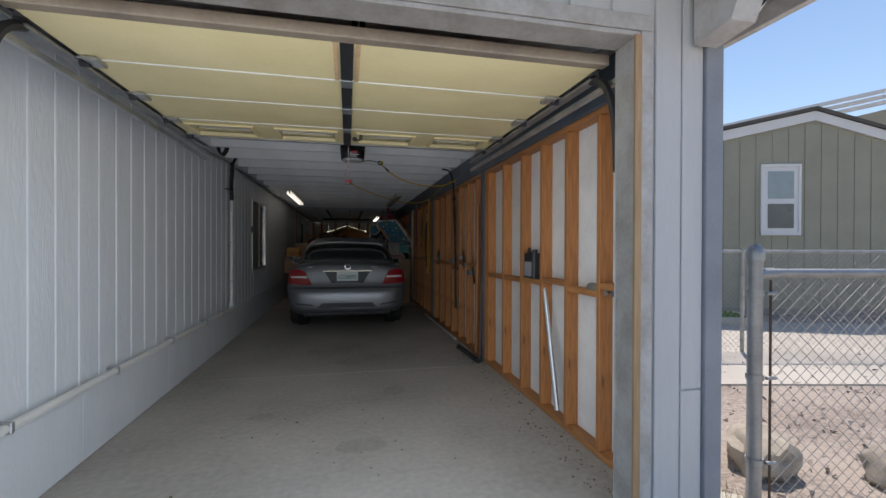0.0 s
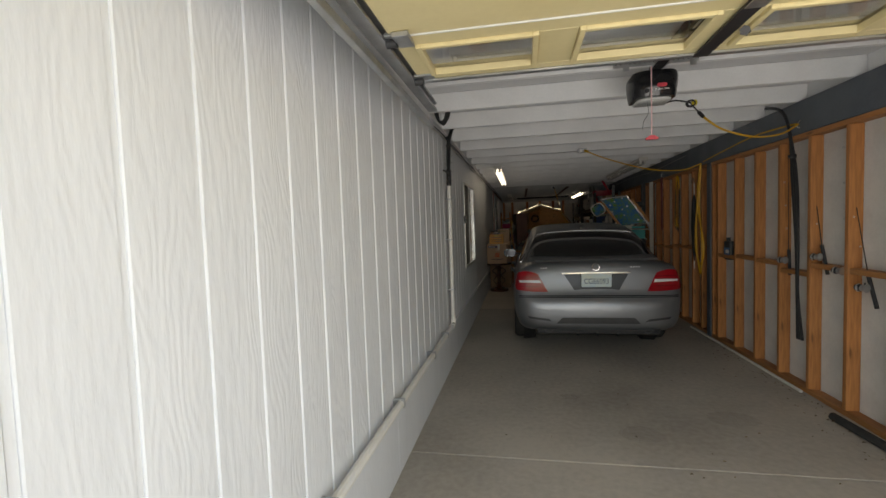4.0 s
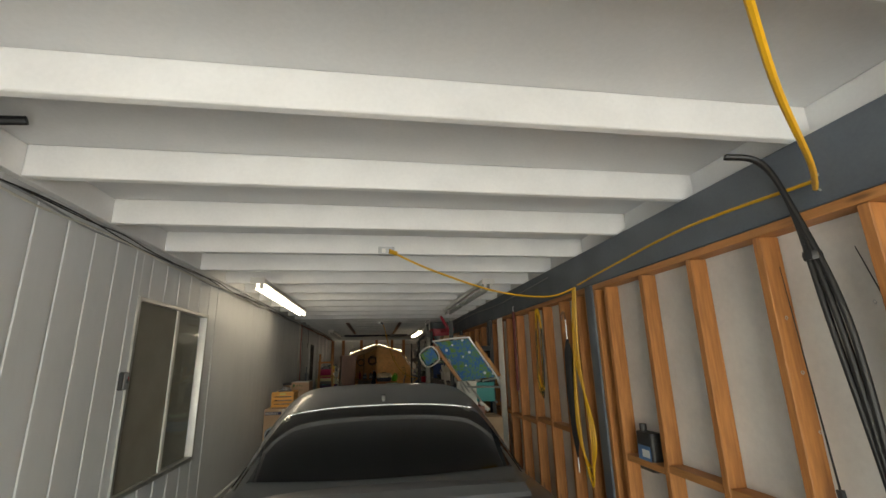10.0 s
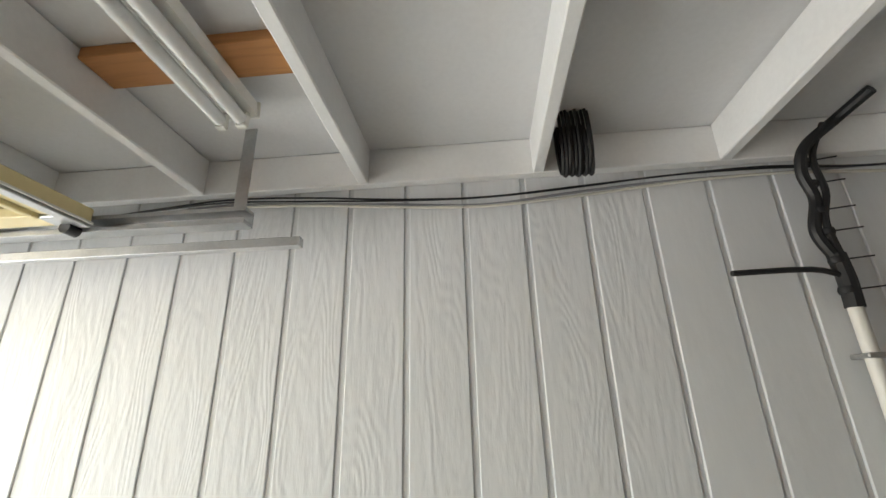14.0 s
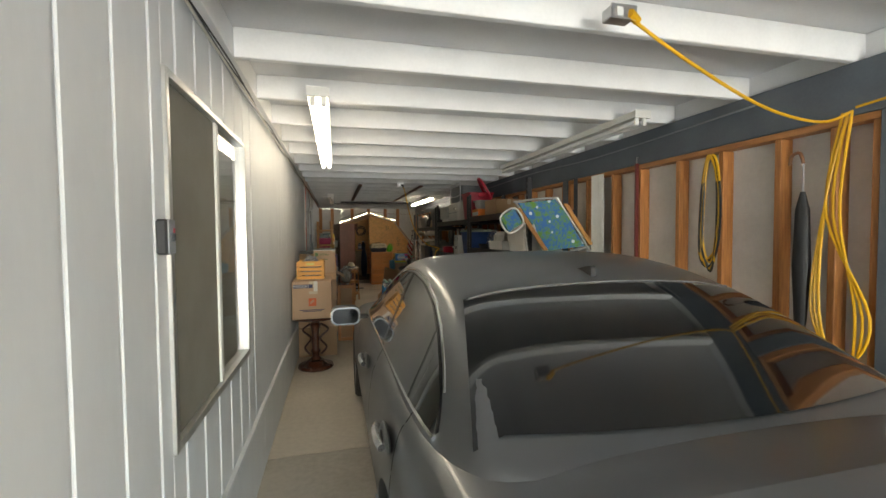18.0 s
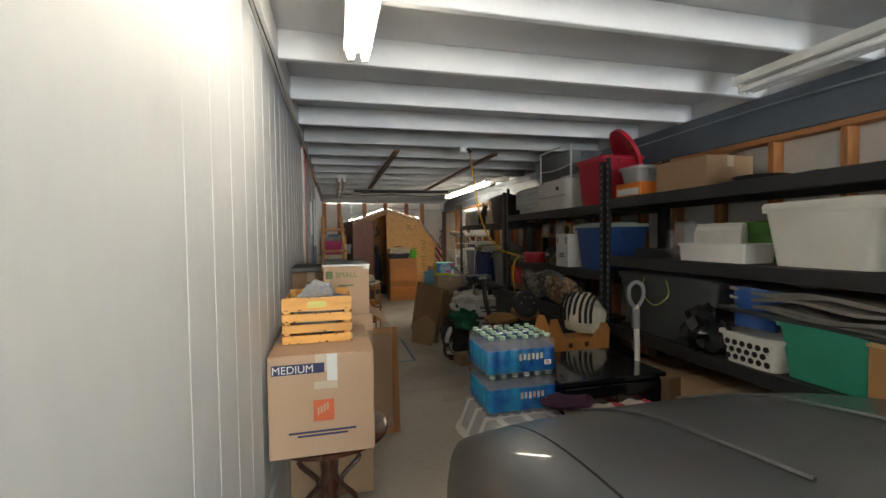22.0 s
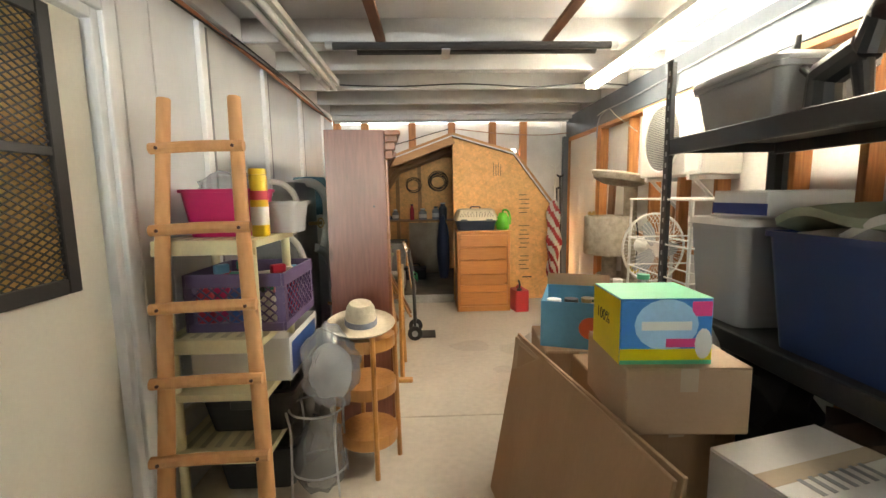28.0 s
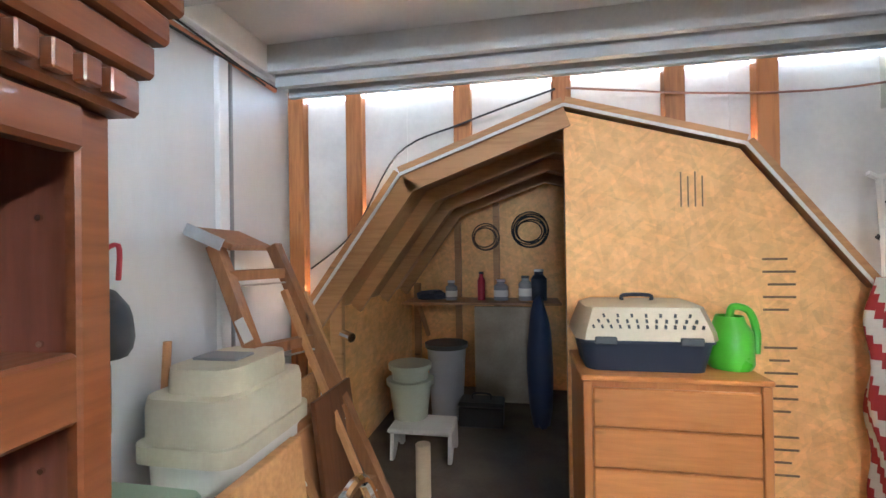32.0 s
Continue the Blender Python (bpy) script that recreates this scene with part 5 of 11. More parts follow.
for k in range(34):
    x = -3.1 + k * 0.3
    top = 3.84 - abs(x - 1.86) * (0.217 if x < 1.86 else 0.33)
    part("batten", B(x, -0.012, 0.02, x + 0.285, -0.001, top - 0.03, bevel=0.004), olive, house)
part("fascia", prism([(-3.4, 2.70), (1.86, 3.84), (1.86, 4.02), (-3.4, 2.92)], -0.06, -0.015), trim2, house)
part("fascia", prism([(1.861, 3.84), (7.3, 2.04), (7.3, 2.24), (1.861, 4.02)], -0.06, -0.015), trim2, house)
part("roof", prism([(-3.5, 2.93), (1.86, 4.03), (1.86, 4.10), (-3.5, 2.99)], -0.1, 6.1), roof2, house)
part("roof", prism([(1.861, 4.03), (7.4, 2.22), (7.4, 2.28), (1.861, 4.10)], -0.1, 6.1), roof2, house)
win2 = part("window", B(0.93, -0.03, 1.66, 1.57, -0.013, 2.94), trim2, house)
for z0, z1, m in ((2.32, 2.86, paint("sky_lit_pane", (0.35, 0.42, 0.46), rough=0.1)), (1.74, 2.22, paint("screened_pane", (0.16, 0.17, 0.17), rough=0.3))):
    part("pane", B(1.01, -0.035, z0, 1.49, -0.031, z1), m, win2)
part("frame", B(0.88, -0.05, 1.60, 0.929, -0.014, 3.0, bevel=0.004), trim2, win2)
part("frame", B(1.571, -0.05, 1.60, 1.62, -0.014, 3.0, bevel=0.004), trim2, win2)
part("frame", B(0.93, -0.05, 2.942, 1.57, -0.014, 3.0, bevel=0.004), trim2, win2)
part("sill", B(0.93, -0.06, 1.60, 1.57, -0.014, 1.658, bevel=0.004), trim2, win2)
part("foundation", B(-3.2, -0.02, -0.1, 7.0, -0.013, 0.16), paint("house_base", (0.30, 0.29, 0.27)), house)
house2 = thing("far_house", "pale house with a wide white eave", "house", (15.5, 13.5, -0.1), rz=-20)
part("wall", B(-4, 0, 0, 6, 5, 4.2), paint("pale_stucco", (0.34, 0.33, 0.27), (0.3, 0.29, 0.24)), house2)
for k in range(3):
    part("eave_board", prism([(-4.6, 4.3 + k * 0.16), (6.6, 6.6 + k * 0.16), (6.6, 6.72 + k * 0.16), (-4.6, 4.42 + k * 0.16)], -1.0 - k * 0.1, -0.9 - k * 0.1), trim2, house2)
part("gable", prism([(-4, 4.2), (6, 4.2), (6, 6.5)], 0.0, 5.0), olive, house2)
bed = thing("planting_bed", "low block-edged bed of bright turf", "planter", (6.9, 8.05, -0.05), rz=-17.8)
part("edge", B(-1.2, 0, 0, 1.3, 0.1, 0.13, bevel=0.01), drive, bed)
part("edge", B(1.301, 0, 0, 1.4, 0.9, 0.13, bevel=0.01), drive, bed)
part("turf", sheet(1, 1, 30, 10, lambda u, v: (-1.2 + 2.5 * u, 0.1 + 0.8 * v, 0.13 + 0.05 * noise.noise(V((u * 30, v * 12, 0)))), 0.02), paint("turf", (0.10, 0.22, 0.03), (0.06, 0.14, 0.02), rough=0.9, fine=200), bed)

# chain-link fence with a gate post
galv = paint("dull_galvanised", (0.42, 0.43, 0.44), (0.28, 0.285, 0.29), rough=0.45, metal=0.8, scale=8, fine=90, bump=0.08)


def wire_panel(w, h, pitch=0.06, r=0.0016):
    """Diagonal woven wire in the x, z plane."""
    bm = bmesh.new()
    n = int((w + h) / pitch)
    for k in range(n):
        c = k * pitch
        for s in (0, 1):
            x0, z0, x1, z1 = c, 0.0, c - h, h
            if x0 > w:
                z0, x0 = x0 - w, w
            if x1 < 0:
                z1, x1 = z1 + x1, 0.0
            if s:
                x0, x1 = w - x0, w - x1
            if z1 - z0 > 0.02:
                rod(bm, (x0, r * (1 if s else -1), z0), (x1, r * (1 if s else -1), z1), r, 4, caps=False)
        if c < w:
            rod(bm, (c, 0, h), (c + 0.012, 0, h + 0.03), r, 4)
    return bm


fence = thing("chain_link_fence", "galvanised chain-link gate panel on a capped post", "fence", (3.31, 3.44, -0.06), rz=-9)
post = part("post", R((0, 0, 0), (0, 0, 1.28), 0.030, 18), galv, fence)
part("cap", lathe([(0.036, 0), (0.036, 0.03), (0.03, 0.055), (0.015, 0.07), (0, 0.073)], 18), galv, post, at=(0, 0, 1.26))
for z in (0.34, 0.72, 1.10):
    part("hinge_clamp", lathe([(0.036, 0), (0.036, 0.025), (0.031, 0.025), (0.031, 0)], 16), galv, post, at=(0, 0, z))
    part("clamp_bolt", R((0.03, -0.03, z + 0.012), (0.075, -0.03, z + 0.012), 0.008, 8), galv, post)
part("gate_rail", R((0.075, 0, 1.20), (3.2, 0, 1.20), 0.021, 12), galv, fence)
part("elbow", T([(0.0, 0, 1.14), (0.01, 0, 1.19), (0.09, 0, 1.2)], 0.026, 10), galv, fence)
part("tension_bar", R((0.075, 0.0, 0.02), (0.075, 0.0, 1.17), 0.006, 6), paint("rusty_bar", (0.12, 0.08, 0.06), metal=0.4), fence)
part("wire_mesh", wire_panel(3.1, 1.18), galv, fence, at=(0.08, 0, 0.03), kind="stuff")
fence2 = thing("chain_link_fence", "galvanised chain-link fence along the path", "fence", (3.4, 6.9, -0.06), rz=-12)
part("top_rail", R((0, 0, 1.27), (9, 0, 1.27), 0.02, 10), galv, fence2)
for x in (0.0, 3.0, 6.0, 9.0):
    part("post", R((x, 0, 0), (x, 0, 1.3), 0.024, 12), galv, fence2)
part("wire_mesh", wire_panel(9, 1.22, pitch=0.07, r=0.0018), galv, fence2, at=(0, 0, 0.03), kind="stuff")

# ---------------------------------------------------------------- shelving and what stands on it
cardboard = paint("cardboard", (0.42, 0.27, 0.16), (0.34, 0.215, 0.125), rough=0.8, scale=3, fine=90, bump=0.15, stretch=(1, 1, 0.3))
cardboard_pale = paint("pale_cardboard", (0.52, 0.36, 0.24), (0.45, 0.31, 0.2), rough=0.8, scale=3, fine=90, bump=0.12)
cardboard_white = paint("white_cardboard", (0.72, 0.71, 0.69), (0.63, 0.62, 0.6), rough=0.7, scale=3, fine=70, bump=0.08)
ink = paint("black_ink", (0.02, 0.02, 0.022), rough=0.7, bump=0)
tape = paint("clear_tape", (0.60, 0.50, 0.38), (0.52, 0.43, 0.32), rough=0.15, bump=0.0)


def plastic(name, c, rough=0.38):
    return paint(name, c, tuple(k * 0.82 for k in c), rough=rough, scale=4, fine=90, bump=0.05)


blue_pl, red_pl, green_pl = plastic("blue_plastic", (0.025, 0.09, 0.32)), plastic("deep_red_plastic", (0.50, 0.015, 0.04)), plastic("sea_green_plastic", (0.03, 0.30, 0.20))
grey_pl, dark_pl = plastic("dark_grey_plastic", (0.06, 0.066, 0.072), 0.5), plastic("charcoal_plastic", (0.03, 0.031, 0.034), 0.45)
lid_grey = plastic("light_grey_plastic", (0.30, 0.31, 0.33), 0.5)
clear_pl = clear("clear_tub_plastic", (0.80, 0.82, 0.84), rough=0.15, alpha=0.35)
film_pl = clear("clear_film", (0.92, 0.94, 0.97), rough=0.12, alpha=0.14)
cloth_grey = paint("grey_cloth", (0.22, 0.21, 0.19), (0.13, 0.125, 0.115), rough=0.95, scale=8, fine=160, bump=0.4)
cloth_sage = paint("sage_towel", (0.34, 0.37, 0.27), (0.25, 0.28, 0.2), rough=0.95, scale=8, fine=200, bump=0.5)
cloth_white = paint("white_cloth", (0.66, 0.64, 0.60), (0.52, 0.5, 0.46), rough=0.95, scale=8, fine=200, bump=0.4)
cloth_tan = paint("tan_cloth", (0.36, 0.20, 0.085), (0.26, 0.14, 0.055), rough=0.95, scale=9, fine=220, bump=0.6)


def bin_with_lid(name, label, at, w, d, h, body, lid=None, rz=0.0, lid_label="", group=""):
    """A moulded storage bin; w along x, d along y."""
    t = thing(name, label, "storage bin", at, rz, group=group)
    part("body", tub(w, d, h, taper=0.86, lip=0.02, corner=0.04), body, t)
    for s in (-1, 1):
        part("handle", B(-0.06, s * (d / 2 + 0.014), h - 0.07, 0.06, s * (d / 2 + 0.028), h - 0.025, bevel=0.006), body, t)
    if lid:
        l = part("lid", slab(w + 0.035, d + 0.035, 0.028, corner=0.05, dome=0.012), lid, t, lid_label, at=(0, 0, h + 0.001))
        part("lid_panel", slab(w * 0.74, d * 0.74, 0.01, corner=0.04), lid, l, at=(0, 0, 0.0285))
    return t


def carton(name, label, at, w, d, h, rz=0.0, mat=None, closed=True, strip=True, flaps=0.0):
    """A cardboard box with flaps, seams and tape; w along x, d along y, base at z."""
    mat = mat or cardboard
    t = thing(name, label, "box", at, rz)
    k = 0.005
    if closed:
        part("body", B(-w / 2, -d / 2, 0, w / 2, d / 2, h - 0.004, bevel=0.004), mat, t)
        for s in (-1, 1):
            part("flap", B(-w / 2 + 0.001, 0.0015 if s > 0 else -d / 2 + 0.001, h - 0.0035, w / 2 - 0.001, d / 2 - 0.001 if s > 0 else -0.0015, h, bevel=0.0012), mat, t)
    else:
        for a in ((-w / 2, -d / 2, -w / 2 + k, d / 2), (w / 2 - k, -d / 2, w / 2, d / 2), (-w / 2 + k, -d / 2, w / 2 - k, -d / 2 + k), (-w / 2 + k, d / 2 - k, w / 2 - k, d / 2)):
            part("side", B(a[0], a[1], 0, a[2], a[3], h, bevel=0.001), mat, t)
        part("base", B(-w / 2 + k, -d / 2 + k, 0, w / 2 - k, d / 2 - k, 0.006), mat, t)
        if flaps:
            for s in (-1, 1):
                part("flap", B(0, -d / 2, 0, flaps, d / 2, 0.004), mat, t, at=pose(s * w / 2, 0, h, 0, 35, 0 if s > 0 else 180))
                part("flap", B(-w / 2, 0, 0, w / 2, flaps, 0.004), mat, t, at=pose(0, s * d / 2, h, -40, 0, 0 if s > 0 else 180))
    if strip and closed:
        part("tape", B(-w / 2 - 0.0008, -0.025, h + 0.0002, w / 2 + 0.0008, 0.025, h + 0.0008), tape, t)
        part("tape", B(-0.025, -d / 2 - 0.0009, h - 0.07, 0.025, -d / 2 - 0.0002, h - 0.001), tape, t)
    return t


def print_bars(t, face, x, z, w, h, rows, mat=ink, y=0.0):
    """Unreadable print as plain bars on the face that looks along -y or -x."""
    for i in range(rows):
        zz = z - i * h * 1.8
        k = w * (1 - 0.25 * (i % 2))
        if face == "y":
            part("print", B(x - k / 2, y - 0.0012, zz, x + k / 2, y - 0.0003, zz + h), mat, t)
        else:
            part("print", B(y - 0.0012, x - k / 2, zz, y - 0.0003, x + k / 2, zz + h), mat, t)


# steel racks
def rack(y0, y1, x0, x1, top, shelves, label):
    t = thing("storage_rack", label, "shelving", (0, 0, 0), group="steel racks")
    for x in (x0, x1):
        for y in (y0, y1):
            s, q = (1 if x == x0 else -1), (1 if y == y0 else -1)
            p = part("post", prism([(x, y), (x + s * 0.045, y), (x + s * 0.045, y + q * 0.004), (x + s * 0.004, y + q * 0.004), (x + s * 0.004, y + q * 0.045), (x, y + q * 0.045)], 0, top, axis="z"), black_steel, t)
            holes = bmesh.new()
            z = 0.08
            while z < top - 0.03:
                box(holes, x - 0.0008 * s, y + q * 0.016, z, x - 0.0001 * s, y + q * 0.028, z + 0.022)
                z += 0.055
            part("slot_row", holes, lid_grey if x == x0 else seam, p, kind="stuff")
    for z in shelves:
        sh = part("shelf", B(x0 + 0.006, y0 + 0.006, z - 0.016, x1 - 0.006, y1 - 0.006, z, bevel=0.002), paint("shelf_board", (0.05, 0.048, 0.046), rough=0.7), t)
        for x, s in ((x0, 1), (x1, -1)):
            part("beam", B(x + s * 0.005, y0 + 0.006, z - 0.07, x + s * 0.03, y1 - 0.006, z + 0.006, bevel=0.003), black_steel, sh)
        for y, s in ((y0, 1), (y1, -1)):
            part("end_beam", B(x0 + 0.031, y + s * 0.005, z - 0.06, x1 - 0.031, y + s * 0.025, z + 0.004, bevel=0.003), black_steel, sh)
    return t


RX0, RX1 = 2.38, 2.945
rack(11.86, 13.86, RX0, RX1, 2.08, (0.12, 0.76, 1.30, 1.75), "tall black steel rack packed with bins")
rack(13.90, 15.90, RX0, RX1, 2.06, (0.40, 1.17, 1.72), "tall black steel rack packed with boxes")
rack(15.95, 17.90, RX0 - 0.02, RX1, 2.02, (0.30, 0.82, 1.64), "tall black steel rack with clear tubs")

# first rack, top
carton("cardboard_box", "brown cardboard box on the top shelf", (2.66, 13.22, 1.756), 0.36, 0.42, 0.20, mat=cardboard)
bin_with_lid("small_tub", "small clear tub on an orange carton", (2.56, 13.66, 1.86), 0.26, 0.22, 0.12, clear_pl)
ob = carton("orange_carton", "orange and white printed carton", (2.55, 13.64, 1.756), 0.28, 0.28, 0.10, mat=plastic("orange_print", (0.85, 0.22, 0.03), 0.5), strip=False)
part("print", B(-0.1412, -0.12, 0.01, -0.1403, 0.12, 0.06), cardboard_white, ob)
pipe = thing("cookware", "dark pans and wire lying on the top shelf", "cookware", (2.7, 12.85, 1.756))
part("pan", lathe([(0.0, 0), (0.12, 0.0), (0.14, 0.05), (0.135, 0.05), (0.115, 0.006), (0, 0.006)], 24), dark_pl, pipe)
part("handle", R((0.13, 0, 0.04), (0.13, -0.22, 0.05), 0.012, 8), dark_pl, pipe)
# first rack, middle
bin_with_lid("storage_bin", "large white storage bin with lid", (2.66, 12.38, 1.306), 0.42, 0.50, 0.29, white_plastic, white_plastic)
tray = thing("paper_tray", "white open tray of papers and frames", "tray", (2.56, 12.96, 1.306))
part("tray", tub(0.22, 0.46, 0.11, taper=0.97, corner=0.01), cardboard_white, tray)
for k in range(7):
    part("paper", B(-0.08 + k * 0.022, -0.18 + k * 0.012, 0.01, -0.078 + k * 0.022, 0.14 + k * 0.01, 0.19 + 0.02 * (k % 3)), cardboard_white if k % 2 else cloth_white, tray)
solid("plastic_bag", lump(0.22, 0.26, 0.24, seed=9, rough=0.5, freq=3, fine=0.2), film_pl, "crumpled white plastic bag of papers", "bag", (2.56, 13.22, 1.306))
for k, z in enumerate((1.306, 1.386, 1.466)):
    carton("green_box", "flat green gift box in a stack", (2.80, 12.86, z), 0.24, 0.40, 0.078, mat=plastic("leaf_green_card", (0.11, 0.30, 0.07), 0.6), strip=False)
skillet = thing("skillet", "black frying pan on a wire rack", "cookware", (2.58, 13.55, 1.306))
part("pan", lathe([(0.0, 0.0), (0.12, 0.0), (0.15, 0.06), (0.145, 0.06), (0.115, 0.008), (0, 0.008)], 24), dark_pl, skillet)
part("handle", R((0.0, -0.14, 0.055), (-0.02, -0.33, 0.075), 0.013, 8), dark_pl, skillet)
solid("glass_jar", lathe([(0.0, 0), (0.10, 0.0), (0.115, 0.02), (0.115, 0.22), (0.08, 0.27), (0.07, 0.27), (0.07, 0.30), (0.062, 0.30), (0.062, 0.26), (0.10, 0.21), (0.10, 0.01), (0, 0.01)], 24), clear_pl, "large clear glass jar", "jar", (2.60, 12.0, 1.306))
# first rack, lower
bin_with_lid("storage_tote", "large dark grey tote with lid", (2.66, 13.32, 0.766), 0.48, 0.86, 0.40, grey_pl, grey_pl)
tie = solid("rope_loop", T([(0, -0.1, 0.30), (-0.01, -0.13, 0.2), (-0.01, 0, 0.12), (-0.01, 0.12, 0.2), (0.0, 0.1, 0.30)], 0.004, 6), plastic("yellow_green_rope", (0.5, 0.55, 0.1)), "yellow-green rope loop on the tote", "rope", (2.405, 13.35, 0.87))
bk = thing("blue_bucket", "blue plastic bucket lying on boards", "bucket", (2.52, 12.72, 0.95), ry=12)
part("body", lathe([(0.0, 0), (0.10, 0.0), (0.13, 0.2), (0.138, 0.2), (0.138, 0.21), (0.125, 0.21), (0.095, 0.006), (0, 0.006)], 24), blue_pl, bk)
basket = thing("laundry_basket", "white laundry basket with round holes", "basket", (2.50, 12.67, 0.766))
part("body", tub(0.22, 0.34, 0.17, taper=0.85, corner=0.05, lip=0.018), white_plastic, basket)
for r in range(3):
    for k in range(6):
        part("hole", lathe([(0, 0), (0.016, 0), (0.016, 0.002), (0, 0.002)], 10), seam, basket, at=pose(-0.1005 - r * 0.0035, -0.11 + k * 0.044 + (0.02 if r % 2 else 0), 0.035 + r * 0.04, 0, -90, 0))
solid("rubbish_bag", lump(0.24, 0.3, 0.3, seed=3, rough=0.45, freq=3, fine=0.2), plastic("black_bag_film", (0.015, 0.015, 0.017), 0.2), "crumpled black plastic bag", "bag", (2.47, 12.98, 0.766))
bin_with_lid("green_bin", "sea-green plastic storage bin without lid", (2.60, 12.33, 0.766), 0.36, 0.40, 0.27, green_pl, None)
for k in range(6):
    tagged(solid("folded_tarp", sheet(1, 1, 16, 6, lambda u, v, k=k: (2.44 + 0.34 * v, 12.06 + 0.75 * u, 1.045 + k * 0.026 + 0.012 * math.sin(u * 9 + k) + 0.01 * math.sin(v * 6 + k * 2)), 0.016), cloth_grey, "folded grey-green tarpaulin in a pile", "tarpaulin"), group="folded tarpaulins")
pole = solid("umbrella_pole", R((2.42, 12.03, 1.03), (2.42, 12.85, 1.06), 0.014, 8), dark_pl, "dark furled umbrella on the pile", "umbrella")
pb = carton("paper_box", "tan document box with hand hole", (2.58, 12.02, 0.766), 0.32, 0.26, 0.27, mat=plastic("tan_box", (0.50, 0.26, 0.10), 0.7), strip=False)
part("lid", B(-0.166, -0.136, 0.235, 0.166, 0.136, 0.276, bevel=0.003), plastic("tan_lid", (0.62, 0.42, 0.2), 0.7), pb)
part("hand_hole", slab(0.004, 0.09, 0.028, corner=0.0019, seg=2), white_plastic, pb, at=(-0.161, 0, 0.15))
carton("wood_box", "worn red and white carton beside the rack", (2.60, 11.70, 0.76), 0.25, 0.26, 0.3, mat=plastic("pink_red_print", (0.52, 0.28, 0.24), 0.7), strip=False)
solid("box_pile", B(-0.14, -0.15, 0, 0.14, 0.15, 0.759, bevel=0.006), cardboard, "tall plain cardboard carton under another", "box", (2.60, 11.70, 0))
# first rack, floor level
for k, (y, w, h) in enumerate(((12.2, 0.5, 0.35), (12.9, 0.55, 0.42), (13.5, 0.45, 0.38))):
    carton("cardboard_box", "shaded cardboard box on the bottom shelf", (2.66, y, 0.126), 0.42, w, h)

# second rack, top
red_bin = bin_with_lid("red_bin", "deep red storage bin with its lid ajar", (2.62, 14.16, 1.726), 0.38, 0.42, 0.40, red_pl)
part("lid", lathe([(0, 0.02), (0.16, 0.018), (0.185, 0.0), (0.19, 0.0), (0.19, 0.03), (0.16, 0.045), (0, 0.05)], 28, sx=1.1), red_pl, red_bin, "domed red lid", at=pose(0.06, -0.12, 0.44, 12, 60, 0))
car_ = thing("pet_kennel", "grey-white pet kennel lying on the shelf", "pet carrier", (2.60, 15.05, 1.726))
kennel = plastic("kennel_grey", (0.62, 0.61, 0.57), 0.5)
part("shell", tub(0.42, 1.15, 0.27, taper=0.94, corner=0.07), kennel, car_)
part("shell_top", slab(0.40, 0.5, 0.02, corner=0.07), kennel, car_, at=(0, -0.3, 0.271))
for k in range(24):
    part("rib", B(-0.222, -0.02 + k * 0.024, 0.05, -0.209, -0.009 + k * 0.024, 0.25, bevel=0.002), kennel, car_)
for k in range(3):
    part("groove", B(-0.219, -0.02, 0.08 + k * 0.06, -0.208, 0.56, 0.09 + k * 0.06), lid_grey, car_)
part("latch", lathe([(0, 0), (0.02, 0), (0.02, 0.01), (0, 0.01)], 14), dark_pl, car_, at=pose(-0.214, -0.42, 0.2, 0, -90, 0))
part("seam", B(-0.218, -0.56, 0.125, -0.209, -0.03, 0.135), lid_grey, car_)
gt = bin_with_lid("grey_tub", "grey plastic tub upside the kennel", (2.68, 15.0, 2.02), 0.36, 0.78, 0.28, plastic("mid_grey_plastic", (0.16, 0.17, 0.18), 0.55))
wb = thing("wire_rack", "white wire frame hooked over the tub", "wire rack", (2.44, 14.78, 2.02))
part("wire", T([(0, -0.3, 0), (0, -0.3, 0.27), (0, -0.26, 0.31), (0, 0.26, 0.31), (0, 0.3, 0.27), (0, 0.3, 0)], 0.009, 8, 4), plastic("wire_white", (0.6, 0.61, 0.62)), wb)
part("wire", T([(0.0, -0.29, 0.12), (0.0, 0.0, 0.10), (0, 0.29, 0.12)], 0.006, 6), plastic("wire_white2", (0.6, 0.61, 0.62)), wb)
tr = solid("steel_tray", slab(0.2, 0.42, 0.03, corner=0.03), steel, "shallow steel tray beside the tub", "tray", (2.58, 14.55, 2.02))
# second rack, middle
bin_with_lid("blue_bin", "blue storage bin with pale lid", (2.62, 14.14, 1.176), 0.42, 0.44, 0.36, blue_pl, plastic("pale_green_lid", (0.42, 0.52, 0.42), 0.5))
wbx = carton("white_box", "white shipping carton with arrows", (2.50, 14.55, 1.176), 0.24, 0.22, 0.31, mat=cardboard_white, strip=False)
for y in (-0.08, 0.08):
    part("arrow", B(-0.1212, y - 0.008, 0.22, -0.1203, y + 0.008, 0.28), ink, wbx)
print_bars(wbx, "x", 0.0, 0.12, 0.10, 0.008, 3, y=-0.12)
tin = thing("red_tin", "round red lidded tin", "tin", (2.50, 15.34, 1.176))
part("body", lathe([(0, 0), (0.13, 0), (0.133, 0.005), (0.133, 0.08), (0, 0.08)], 28), red_pl, tin)
part("lid", lathe([(0, 0.0), (0.137, 0.0), (0.137, 0.02), (0.12, 0.026), (0, 0.026)], 28), red_pl, tin, at=(0, 0, 0.0805))
